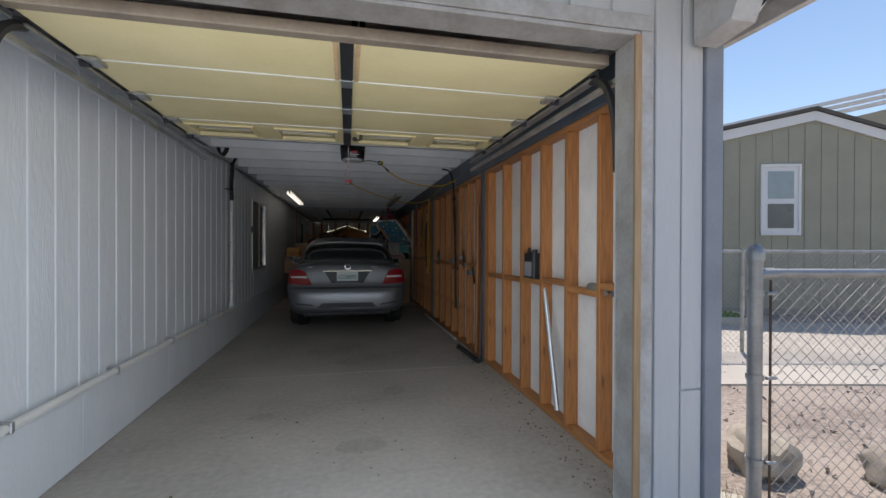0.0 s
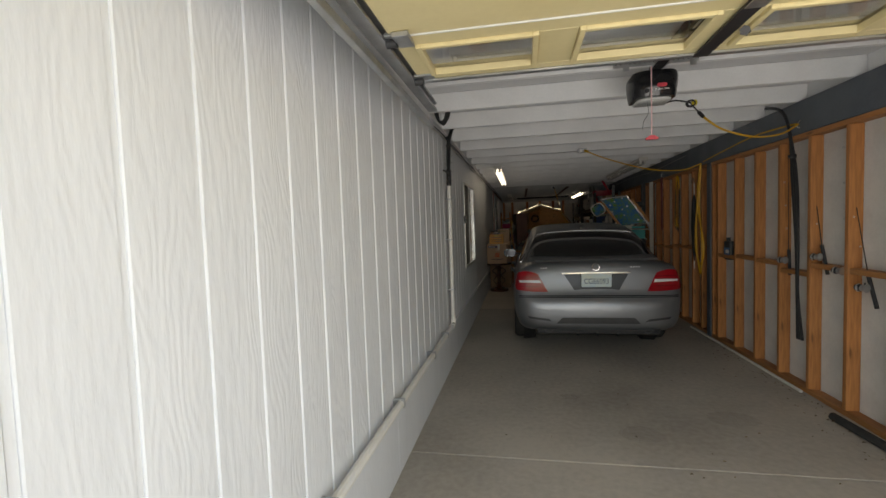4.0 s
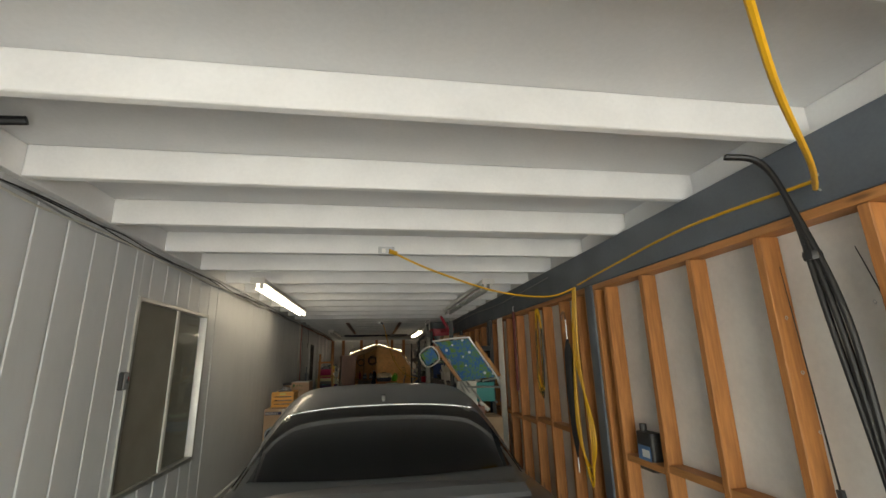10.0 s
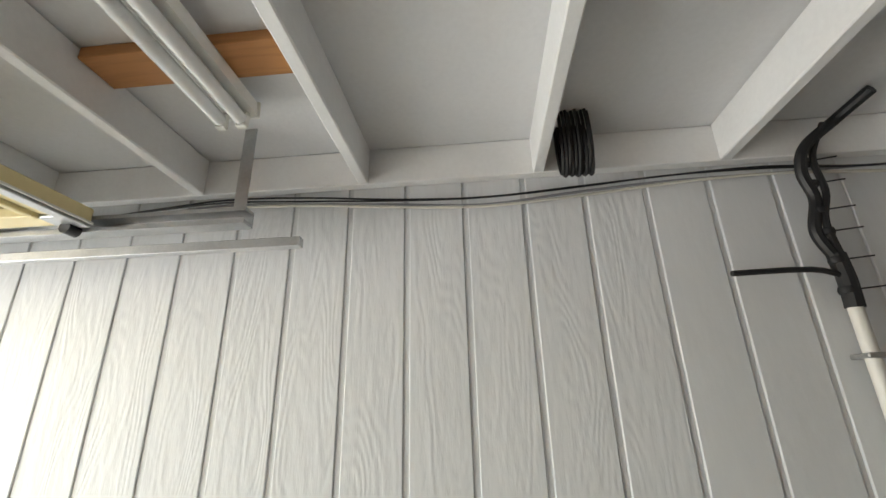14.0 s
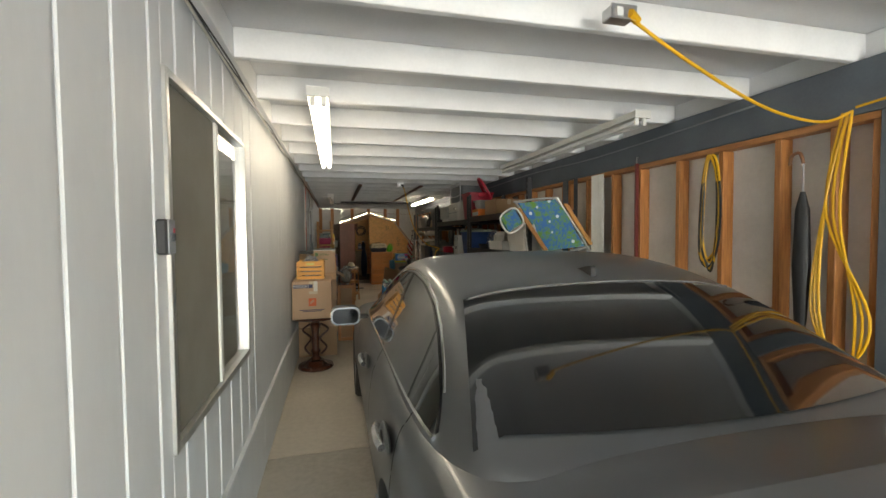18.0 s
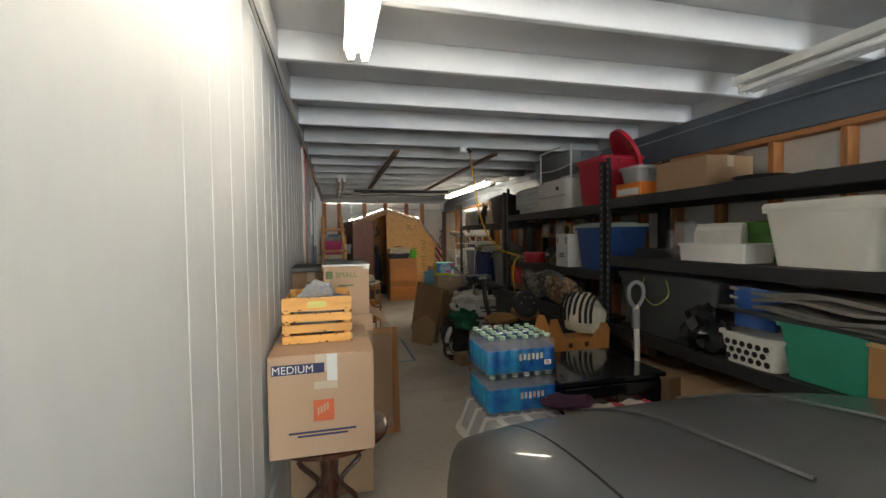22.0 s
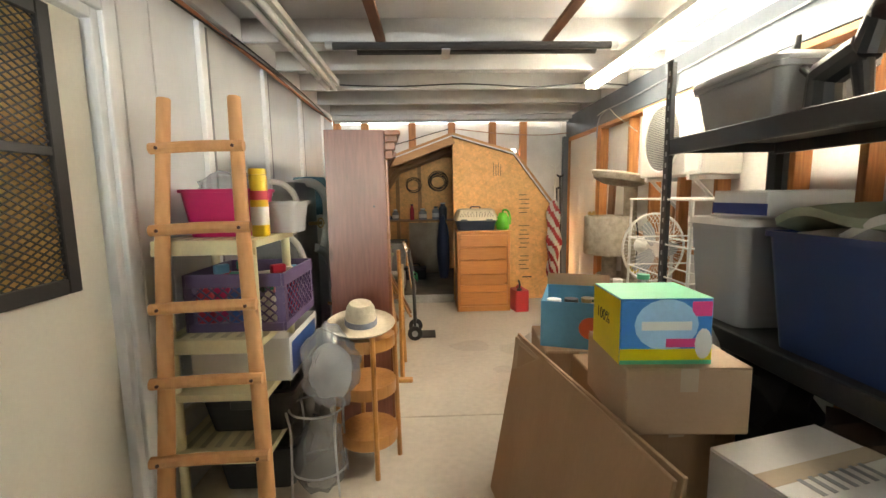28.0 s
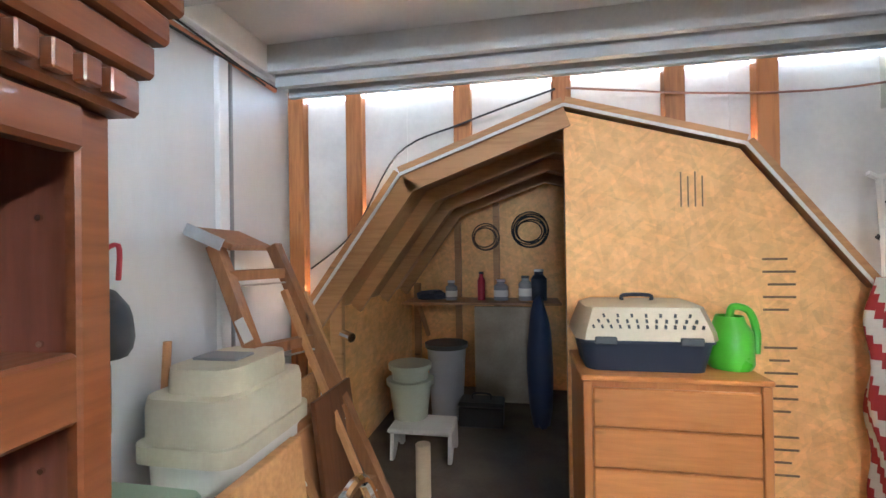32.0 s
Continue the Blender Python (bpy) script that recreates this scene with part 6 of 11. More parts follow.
for k, y in enumerate((14.82, 15.02)):
    d = thing("clay_pot", "dark round lidded pot with pale knob", "pot", (2.56, y, 1.176), group="dark pots")
    part("body", lathe([(0, 0), (0.07, 0), (0.10, 0.06), (0.10, 0.11), (0.07, 0.16), (0.02, 0.18), (0, 0.18)], 24), dark_pl, d)
    part("knob", lathe([(0, -0.02), (0.02, -0.012), (0.024, 0.0), (0.018, 0.014), (0, 0.02)], 14), white_plastic, d, at=(-0.1, -0.04, 0.10))
solid("olive_cloth", lump(0.2, 0.24, 0.09, seed=21), paint("olive_cloth", (0.14, 0.13, 0.04)), "folded olive cloth on the shelf", "cloth", (2.50, 14.80, 1.176))
shb = B(2.64, 14.5, 1.44, 2.90, 15.5, 1.452)
ins = thing("wine_cartons", "printed picnic cartons on a raised board", "box", (0, 0, 0))
part("board", shb, black_steel, ins)
for y in (14.52, 15.48):
    part("prop", B(2.66, y - 0.012, 1.176, 2.69, y + 0.012, 1.439), black_steel, ins)
for k, c in enumerate(((0.62, 0.60, 0.55), (0.30, 0.12, 0.05), (0.42, 0.25, 0.08), (0.66, 0.64, 0.62), (0.25, 0.10, 0.09), (0.5, 0.42, 0.3))):
    part("carton", B(2.66, 14.53 + k * 0.16, 1.4525, 2.84, 14.685 + k * 0.16, 1.60, bevel=0.003), plastic("carton_print", c, 0.5), ins)
    part("print", lathe([(0, 0), (0.045, 0), (0.045, 0.001), (0, 0.001)], 20), cardboard_white if k % 2 else ink, ins, at=pose(2.6595, 14.61 + k * 0.16, 1.53, 0, -90, 0))
pu = thing("hand_pump", "grey plastic pump standing in the corner", "pump", (2.62, 15.72, 1.176))
part("barrel", lathe([(0, 0), (0.05, 0), (0.05, 0.26), (0.06, 0.27), (0.06, 0.34), (0.03, 0.40), (0, 0.40)], 16), grey_pl, pu)
for k, c in enumerate(((0.05, 0.12, 0.35), (0.35, 0.05, 0.06), (0.1, 0.1, 0.12))):
    solid("hand_tool", R((2.42 + 0.02 * k, 15.45 + k * 0.02, 1.2 + 0.02 * k), (2.6, 15.75, 1.24 + 0.02 * k), 0.012, 8), plastic("tool_grip", c), "coloured tool handle lying on the shelf", "tool", group="hand tools")
solid("orange_jug", lump(0.14, 0.16, 0.24, seed=8, rough=0.1), plastic("orange_plastic", (0.75, 0.12, 0.02)), "orange plastic jug on the shelf", "jug", (2.44, 15.74, 0.935))
# second rack, lower: cushions and plush toys above a long black chest
chest = thing("storage_chest", "long black plastic deck chest", "chest", (2.33, 14.72, 0))
cb = plastic("chest_black", (0.016, 0.017, 0.018), 0.4)
part("body", tub(0.52, 1.62, 0.80, taper=0.94, corner=0.04, lip=0.03), cb, chest)
part("rim", B(-0.285, -0.83, 0.80, -0.255, 0.83, 0.90, bevel=0.008), cb, chest)
part("latch", B(-0.30, 0.1, 0.78, -0.286, 0.22, 0.86, bevel=0.004), dark_pl, chest)
for k in range(4):
    part("rib", B(-0.272, -0.78, 0.15 + k * 0.15, -0.256, 0.78, 0.17 + k * 0.15, bevel=0.004), cb, chest)
part("label", B(-0.2735, 0.55, 0.42, -0.2725, 0.68, 0.50), cardboard_white, chest)
cush = (((0.40, 0.28, 0.17), 14.75, 0.1), ((0.55, 0.5, 0.42), 14.95, -0.1), ((0.30, 0.20, 0.14), 15.1, 0.2), ((0.42, 0.38, 0.33), 15.25, -0.2), ((0.22, 0.2, 0.18), 15.4, 0.1), ((0.5, 0.45, 0.38), 15.55, 0.0), ((0.33, 0.22, 0.15), 14.55, 0.0), ((0.2, 0.2, 0.2), 15.0, 0.3))
pat = []
for k, (c, y, tilt) in enumerate(cush):
    m = paint("woven_pattern", tuple(min(0.8, v * 1.6) for v in c), tuple(v * 0.22 for v in c), rough=0.95, scale=34, fine=90, bump=0.4, mix=0.1)
    solid("cushion", lump(0.12, 0.30, 0.31, seed=k, rough=0.12, freq=2), m, "patterned woven cushion heaped in a row", "cushion", (2.5 + 0.05 * (k % 3), y, 0.80), rz=20 + tilt * 90, ry=-25, group="heaped cushions")
solid("red_toy", lump(0.12, 0.1, 0.16, seed=33), plastic("toy_red", (0.5, 0.03, 0.03), 0.6), "small red plush toy among cushions", "toy", (2.34, 15.5, 0.92))
hose = solid("grey_hose", T([(2.36, 14.5, 1.06), (2.4, 14.8, 1.12), (2.36, 15.1, 1.05), (2.42, 15.35, 1.12), (2.5, 15.2, 1.08), (2.42, 14.9, 1.07), (2.38, 14.6, 1.1)], 0.018, 8), plastic("hose_grey", (0.2, 0.2, 0.19)), "coiled grey hose over the cushions", "hose")
carton("cardboard_box", "brown cardboard box under the shelf", (2.60, 15.66, 0.82), 0.3, 0.3, 0.24)
zebra = solid("zebra_head", lump(0.24, 0.36, 0.30, seed=14, rough=0.2, sub=4), paint("zebra_plush", (0.74, 0.70, 0.58), (0.66, 0.62, 0.5), rough=0.9, fine=150, bump=0.3), "cream plush zebra with black stripes", "toy", (2.17, 13.86, 0.72), rz=25)
for k in range(7):
    a0 = -1.0 + k * 0.33
    st = bmesh.new()
    tube(st, [(-0.122 * math.cos(b) * math.cos(a0 * 0.55), 0.182 * math.sin(a0 * 0.8), 0.13 + 0.175 * math.sin(b) * math.cos(a0 * 0.5)) for b in (-0.25, 0.2, 0.65, 1.1, 1.4)], 0.011, 6)
    part("stripe", st, ink, zebra)
# third rack
pbn = bin_with_lid("dark_bin", "tall dark purple bin with clip handle", (2.60, 16.32, 1.646), 0.40, 0.46, 0.36, plastic("aubergine_plastic", (0.045, 0.025, 0.04), 0.4))
part("clip", B(-0.03, -0.06, 0.362, 0.03, 0.06, 0.39, bevel=0.01), dark_pl, pbn)
solid("lampshade", lathe([(0.18, 0), (0.11, 0.30), (0.105, 0.30), (0.175, 0)], 24), paint("tan_shade", (0.50, 0.40, 0.27), (0.42, 0.33, 0.22), rough=0.9), "plain tan fabric lampshade", "lampshade", (2.62, 16.78, 1.646))
cat = solid("cat_statue", bmesh.new(), dark_pl, "small black cat statue", "statue", (2.50, 17.12, 1.646))
cbm = bmesh.new()
for (p, q, r0, r1) in (((0, 0.06, 0.02), (0, 0.06, 0.13), 0.055, 0.05), ((0, -0.08, 0.0), (0, -0.06, 0.13), 0.022, 0.03), ((0, 0.06, 0.12), (0, -0.07, 0.17), 0.055, 0.05), ((0, -0.07, 0.15), (0, -0.10, 0.25), 0.045, 0.035), ((0, 0.10, 0.12), (0, 0.19, 0.2), 0.014, 0.012), ((0, 0.19, 0.2), (0, 0.18, 0.29), 0.012, 0.008)):
    rod(cbm, p, q, r0, 12, r1)
hd = lump(0.085, 0.10, 0.085, seed=1, rough=0.05, at=(0, -0.12, 0.22), flat=False)
hm = bpy.data.meshes.new("head")
hd.to_mesh(hm)
hd.free()
cbm.from_mesh(hm)
for x in (-0.025, 0.025):
    rod(cbm, (x, -0.115, 0.29), (x * 1.3, -0.11, 0.335), 0.018, 6, 0.002)
cbm.to_mesh(cat.data)
cbm.free()
bin_with_lid("clear_tub", "grey clear tub on the top shelf", (2.60, 17.52, 1.646), 0.36, 0.50, 0.20, plastic("smoke_plastic", (0.28, 0.29, 0.30), 0.35), plastic("smoke_lid", (0.36, 0.37, 0.38), 0.35))
bin_with_lid("clear_tub", "clear tub of linen with white lid", (2.60, 17.56, 0.826), 0.38, 0.36, 0.42, clear_pl, white_plastic)
solid("linen", lump(0.30, 0.28, 0.34, seed=5, rough=0.3), cloth_sage, "folded green and cream linen", "linen", (2.60, 17.56, 0.84))
carton("board_game", "white and navy flat box", (2.60, 17.45, 1.29), 0.34, 0.30, 0.10, mat=cardboard_white, strip=False)
part("band", B(2.428, 17.298, 1.295, 2.432, 17.602, 1.34), plastic("navy", (0.02, 0.04, 0.2)), thing("print_band", "navy printed band on the flat box", "label", (0, 0, 0)))
bin_with_lid("blue_bin", "deep blue storage bin heaped with towels", (2.60, 16.95, 0.826), 0.40, 0.62, 0.42, plastic("navy_plastic", (0.02, 0.05, 0.16), 0.4))
for k, (m, y, z) in enumerate(((cloth_sage, 16.85, 1.18), (cloth_white, 17.05, 1.2), (cloth_sage, 17.05, 1.28), (cloth_white, 16.8, 1.26), (cloth_grey, 16.6, 1.2))):
    solid("towel", sheet(1, 1, 18, 8, lambda u, v, y=y, z=z, k=k: (2.44 + 0.34 * v, y - 0.22 + 0.44 * u, z + 0.05 * math.sin(math.pi * u) + 0.02 * math.sin(7 * u + 5 * v + k)), 0.03), m, "folded towel heaped on the bin", "towel", group="heaped towels")
bin_with_lid("grey_tub", "grey tub with clothes", (2.62, 16.28, 0.826), 0.40, 0.50, 0.40, lid_grey)
solid("clothes", lump(0.36, 0.44, 0.24, seed=41, rough=0.4, freq=3), cloth_grey, "heap of grey clothes", "clothes", (2.62, 16.28, 1.12))
for k, (y, c) in enumerate(((16.25, (0.05, 0.04, 0.035)), (16.9, (0.09, 0.05, 0.03)), (17.5, (0.04, 0.04, 0.045)))):
    solid("dark_bag", lump(0.42, 0.5, 0.38, seed=50 + k, rough=0.35, freq=2.5, fine=0.1), plastic("dark_bag", c, 0.7), "dark stuffed bag on the bottom shelf", "bag", (2.60, y, 0.306), group="stuffed bags")

# ---------------------------------------------------------------- along the left wall
dark_turned = wood("dark_turned_wood", (0.075, 0.022, 0.011), (0.04, 0.012, 0.007), axis=2, rough=0.28, coat=0.3)
crate_wood = wood("orange_crate_wood", (0.70, 0.34, 0.075), (0.55, 0.24, 0.045), axis=0, rough=0.5)
frame_wood = wood("orange_frame_wood", (0.52, 0.24, 0.08), (0.38, 0.155, 0.045), axis=2, rough=0.4)
mirror_frame = wood("brown_frame", (0.20, 0.10, 0.045), (0.11, 0.05, 0.025), axis=1, rough=0.45)
navy_ink, green_ink, orange_ink = plastic("navy_print", (0.03, 0.035, 0.10), 0.7), plastic("green_print", (0.05, 0.16, 0.05), 0.7), plastic("orange_print", (0.65, 0.13, 0.05), 0.7)
box_tan = paint("new_cardboard", (0.50, 0.33, 0.22), (0.44, 0.285, 0.185), rough=0.75, scale=2.5, fine=90, bump=0.1)
bag_film = clear("thin_bag_film", (0.78, 0.81, 0.85), rough=0.15, alpha=0.22)
aqua_film = clear("aqua_wrap", (0.30, 0.66, 0.84), rough=0.1, alpha=0.25)
tissue = paint("tissue_paper", (0.80, 0.79, 0.76), (0.72, 0.71, 0.68), rough=0.95, scale=20, fine=180, bump=0.3)
grass_print = plastic("grass_print", (0.10, 0.28, 0.03), 0.4)
magenta_pl = plastic("magenta_plastic", (0.50, 0.01, 0.12), 0.35)
purple_pl = plastic("purple_plastic", (0.12, 0.085, 0.19), 0.4)
ivory_pl = plastic("ivory_plastic", (0.72, 0.66, 0.42), 0.45)
yellow_pl = plastic("yellow_plastic", (0.75, 0.52, 0.03))
pine = wood("peeled_pine", (0.62, 0.33, 0.15), (0.48, 0.23, 0.095), axis=2, ring=12)
mop_grey = paint("mop_grey", (0.34, 0.32, 0.28))

# turned pedestal table under the moving boxes
pd = thing("pedestal_table", "dark varnished turned-wood pedestal table", "table", (0.24, 12.92, 0))
part("foot", lathe([(0, 0), (0.19, 0), (0.2, 0.015), (0.19, 0.04), (0.12, 0.06), (0.09, 0.085), (0, 0.085)], 32), dark_turned, pd)
part("column", lathe([(0.05, 0.085), (0.065, 0.10), (0.04, 0.13), (0.042, 0.17), (0.055, 0.19), (0.038, 0.22), (0.042, 0.3), (0.05, 0.34), (0.038, 0.38), (0.045, 0.45), (0.062, 0.49), (0.045, 0.52), (0.08, 0.57)], 24), dark_turned, pd)
part("tabletop", lathe([(0, 0.57), (0.25, 0.57), (0.275, 0.58), (0.275, 0.598), (0.26, 0.608), (0, 0.609)], 40), dark_turned, pd)
for s in (-1, 1):
    part("fret_bracket", T([(0.06 * s, 0, 0.15), (0.12 * s, 0.04, 0.22), (0.05 * s, 0.02, 0.33), (0.14 * s, 0.05, 0.42), (0.06 * s, 0, 0.5)], 0.012, 7, 5), dark_turned, pd)

mb = carton("moving_box", "brown medium moving box with navy label and orange square", (0.225, 12.90, 0.61), 0.41, 0.53, 0.41, mat=box_tan)
part("label_bar", B(-0.19, -0.2662, 0.335, 0.01, -0.2653, 0.375), navy_ink, mb)
words("MEDIUM", 0.042, cardboard_white, mb, pose(-0.11, -0.2666, 0.353, 90, 0, 0))
part("logo_square", B(-0.035, -0.2662, 0.14, 0.045, -0.2653, 0.225), orange_ink, mb)
for i in range(4):
    part("logo_mark", B(-0.02 + 0.012 * i, -0.2666, 0.165 + 0.006 * i, -0.012 + 0.012 * i, -0.2663, 0.195 + 0.006 * i), box_tan, mb)
print_bars(mb, "y", 0.0, 0.095, 0.26, 0.008, 2, navy_ink, y=-0.265)
part("tape_end", B(0.02, -0.2665, 0.30, 0.06, -0.2655, 0.408), cardboard_white, mb, "torn white tape strip")
part("tape_end", B(-0.03, -0.2670, 0.27, 0.06, -0.2661, 0.30), tape, mb)

cr8 = thing("wooden_crate", "orange stained slatted wooden crate holding a plastic bag", "crate", (0.205, 12.99, 1.022))
W, D = 0.29, 0.34
for z in (0.0, 0.047, 0.094):
    for s in (-1, 1):
        part("slat", B(-W / 2, s * D / 2 - 0.005, z, W / 2, s * D / 2 + 0.005, z + 0.036, bevel=0.002), crate_wood, cr8)
        part("slat", B(s * W / 2 - 0.004, -D / 2 + 0.0055, z, s * W / 2 + 0.004, D / 2 - 0.0055, z + 0.036, bevel=0.002), crate_wood, cr8)
for s in (-1, 1):
    part("end_rail", prism([(-W / 2, 0.141), (W / 2, 0.141), (W / 2, 0.20), (-W / 2, 0.20)], s * D / 2 - 0.006, s * D / 2 + 0.006), crate_wood, cr8)
    part("side_rail", B(s * W / 2 - 0.004, -D / 2 + 0.007, 0.141, s * W / 2 + 0.004, D / 2 - 0.007, 0.185, bevel=0.002), crate_wood, cr8)
    for q in (-1, 1):
        part("corner_block", B(q * (W / 2 - 0.017) - 0.012, s * (D / 2 - 0.017) - 0.01, 0, q * (W / 2 - 0.017) + 0.012, s * (D / 2 - 0.017) + 0.01, 0.195), crate_wood, cr8)
part("hand_hole", slab(0.085, 0.028, 0.001, 0.013), paint("hole_lining", (0.62, 0.55, 0.16), (0.5, 0.42, 0.1)), cr8, at=pose(0.0, -D / 2 - 0.0062, 0.17, 90, 0, 0))
rng = random.Random(9)
for i in range(26):
    x, z = rng.uniform(-W / 2, W / 2), rng.choice((0.002, 0.034, 0.05, 0.082, 0.096, 0.128, 0.145, 0.197))
    part("chip", B(x, -D / 2 - 0.0064, z, x + rng.uniform(0.004, 0.014), -D / 2 - 0.0052, z + rng.uniform(0.002, 0.006)), dark_turned, cr8)
part("crate_floor", B(-W / 2 + 0.01, -D / 2 + 0.01, 0.004, W / 2 - 0.01, D / 2 - 0.01, 0.012), crate_wood, cr8)
bg = thing("plastic_bag", "crumpled clear plastic bag stuffed in the crate", "plastic bag", (0.205, 12.99, 1.04))
part("bag", lump(0.24, 0.28, 0.21, 11, 0.34, 3.4, 5, fine=0.16), bag_film, bg, smooth=180)
part("contents", lump(0.2, 0.24, 0.16, 4, 0.2), paint("pale_blue_cloth", (0.30, 0.33, 0.38), (0.16, 0.18, 0.22), rough=0.9, scale=9), bg)

# second stack: small moving box on others
carton("cardboard_box", "closed brown box under the small moving box", (0.25, 13.58, 0.0), 0.46, 0.44, 0.36, mat=cardboard)
carton("cardboard_box", "plain brown box in the middle of the stack", (0.25, 13.59, 0.362), 0.46, 0.44, 0.33, mat=box_tan)
carton("cardboard_box", "open brown box with a knitted cloth in it", (0.26, 13.57, 0.694), 0.45, 0.42, 0.345, mat=box_tan, closed=False, flaps=0.12)
solid("folded_cloth", lump(0.40, 0.38, 0.335, 7, 0.08), paint("patterned_knit", (0.35, 0.16, 0.08), (0.06, 0.07, 0.12), rough=0.9, scale=26, fine=120), "patterned knitted cloth filling the open box", "cloth", (0.26, 13.57, 0.702))
sb = carton("moving_box", "brown small moving box with green print and grey lid", (0.345, 13.56, 1.042), 0.255, 0.41, 0.28, mat=box_tan, strip=False)
part("lid_board", B(-0.131, -0.21, 0.2815, 0.131, 0.21, 0.2895, bevel=0.002), paint("grey_board", (0.13, 0.135, 0.145), (0.10, 0.105, 0.11), rough=0.35), sb, "grey shiny board lid")
part("lid_edge", B(-0.132, -0.2115, 0.278, 0.132, -0.2105, 0.288), cardboard_white, sb)
part("logo_square", B(-0.112, -0.2062, 0.207, -0.075, -0.2053, 0.25), green_ink, sb)
for i in range(3):
    part("logo_line", B(-0.107, -0.2066, 0.215 + i * 0.011, -0.08, -0.2063, 0.217 + i * 0.011), box_tan, sb)
words("SMALL", 0.042, green_ink, sb, pose(0.0, -0.2058, 0.228, 90, 0, 0))
print_bars(sb, "y", 0.0, 0.165, 0.08, 0.007, 1, green_ink, y=-0.205)
part("torn_tape", B(0.09, -0.235, 0.26, 0.127, -0.212, 0.2775), tape, sb)
carton("cardboard_box", "tall brown box against the siding", (0.13, 13.98, 0.0), 0.24, 0.3, 1.26, mat=cardboard)
solid("black_board", B(-0.09, -0.18, 0, 0.09, 0.18, 0.03, bevel=0.004), black_plastic, "black plastic tray lying behind the small box", "tray", (0.10, 13.95, 1.262))

# orange picture frame leaning against the stack
pf = thing("picture_frame", "empty orange wooden frame leaning on boxes", "frame", (0.555, 14.08, 0), rz=0, rx=-6)
for x0, x1, z0, z1 in ((-0.06, -0.015, 0, 0.79), (0.14, 0.185, 0, 0.79), (-0.0145, 0.1395, 0.745, 0.79), (-0.0145, 0.1395, 0, 0.045)):
    part("frame_rail", B(x0, -0.02, z0, x1, 0.03, z1, bevel=0.006), frame_wood, pf)
    part("inner_lip", B(x0 + 0.003, 0.0305, z0 + 0.003, x1 - 0.003, 0.045, z1 - 0.003), crate_wood, pf)
part("backing", B(-0.0145, 0.02, 0.0455, 0.1395, 0.026, 0.7445), cardboard, pf)
pp = thing("plastic_pipe", "short white plastic pipe with dark end cap", "pipe", (0.70, 14.75, 0.028))
part("tube", R((-0.06, 0.3, 0), (0.08, -0.02, 0), 0.026, 16), white_plastic, pp)
part("cap", R((0.08, -0.02, 0), (0.095, -0.05, 0), 0.021, 16), dark_pl, pp)

# large brown framed mirror on the wall side, white bins before it
mr_ = thing("framed_mirror", "large brown wooden framed mirror leaning on the wall", "mirror", (0.14, 14.95, 0), ry=-5)
glassy = paint("mirror_silver", (0.7, 0.71, 0.71), (0.68, 0.69, 0.69), rough=0.04, metal=1.0, bump=0, rough_var=0.01)
for y0, y1, z0, z1 in ((-0.42, 0.42, 1.0, 1.085), (-0.42, 0.42, 0.2, 0.285), (-0.42, -0.335, 0.2855, 0.9995), (0.335, 0.42, 0.2855, 0.9995)):
    part("frame_rail", B(-0.02, y0, z0, 0.02, y1, z1, bevel=0.012, seg=2), mirror_frame, mr_)
part("glass", B(-0.008, -0.334, 0.286, -0.002, 0.334, 0.9995), glassy, mr_)
carton("cardboard_box", "brown box under the mirror", (0.28, 14.98, 0.0), 0.5, 0.62, 0.2, mat=cardboard)
for i, (x, y) in enumerate(((0.15, 14.99), (0.28, 15.20))):
    b = bin_with_lid("waste_bin", "open white rectangular plastic bin", (x, y, 0.60), 0.24, 0.2, 0.33, white_plastic)
carton("cardboard_box", "plain brown box holding up white bins", (0.26, 15.12, 0.205), 0.42, 0.46, 0.392, mat=cardboard)
sh = thing("dark_shoe", "dark slipper stuffed in the white bin", "shoe", (0.28, 15.20, 0.87), rx=-35)
part("upper", lump(0.10, 0.24, 0.1, 3, 0.12), cloth_grey, sh)
part("opening_rim", T([(0.035 * math.cos(i), 0.03 + 0.05 * math.sin(i), 0.085) for i in (0, 1, 2, 3, 4, 5)], 0.012, 6, 4, True), grey_pl, sh)

# toilet-roll pack
tp = thing("tissue_pack", "pack of white tissue rolls in a green printed wrap", "tissue pack", (0.29, 14.76, 0.69))
for i in range(3):
    for j in range(2):
        for k in range(2):
            c = (-0.105 + 0.105 * i, -0.052 + 0.105 * j, 0.003 + 0.115 * k)
            part("roll", lathe([(0.02, 0), (0.047, 0.0), (0.05, 0.006), (0.05, 0.104), (0.047, 0.11), (0.02, 0.11), (0.018, 0.09), (0.018, 0.02)], 20), tissue, tp, at=c)
part("wrap", slab(0.325, 0.222, 0.115, 0.05), grass_print, tp)
part("print_band", B(-0.10, -0.1135, 0.105, 0.11, -0.1125, 0.135), navy_ink, tp)
carton("cardboard_box", "brown box holding up the tissue pack", (0.30, 14.76, 0.335), 0.28, 0.22, 0.352, mat=cardboard)
carton("cardboard_box", "tall brown box standing beside the stack", (0.34, 14.78, 0.0), 0.30, 0.26, 0.333, mat=cardboard_pale)


def bottle_mesh(r, h):
    return lathe([(0, 0), (r * 0.9, 0), (r, 0.008), (r * 0.94, h * 0.3), (r, h * 0.36), (r, h * 0.6), (r * 0.9, h * 0.68), (r * 0.96, h * 0.76), (r * 0.45, h * 0.9), (r * 0.42, h * 0.97)], 10)


pet = clear("thin_bottle_plastic", (0.80, 0.90, 0.97), rough=0.06, alpha=0.10)


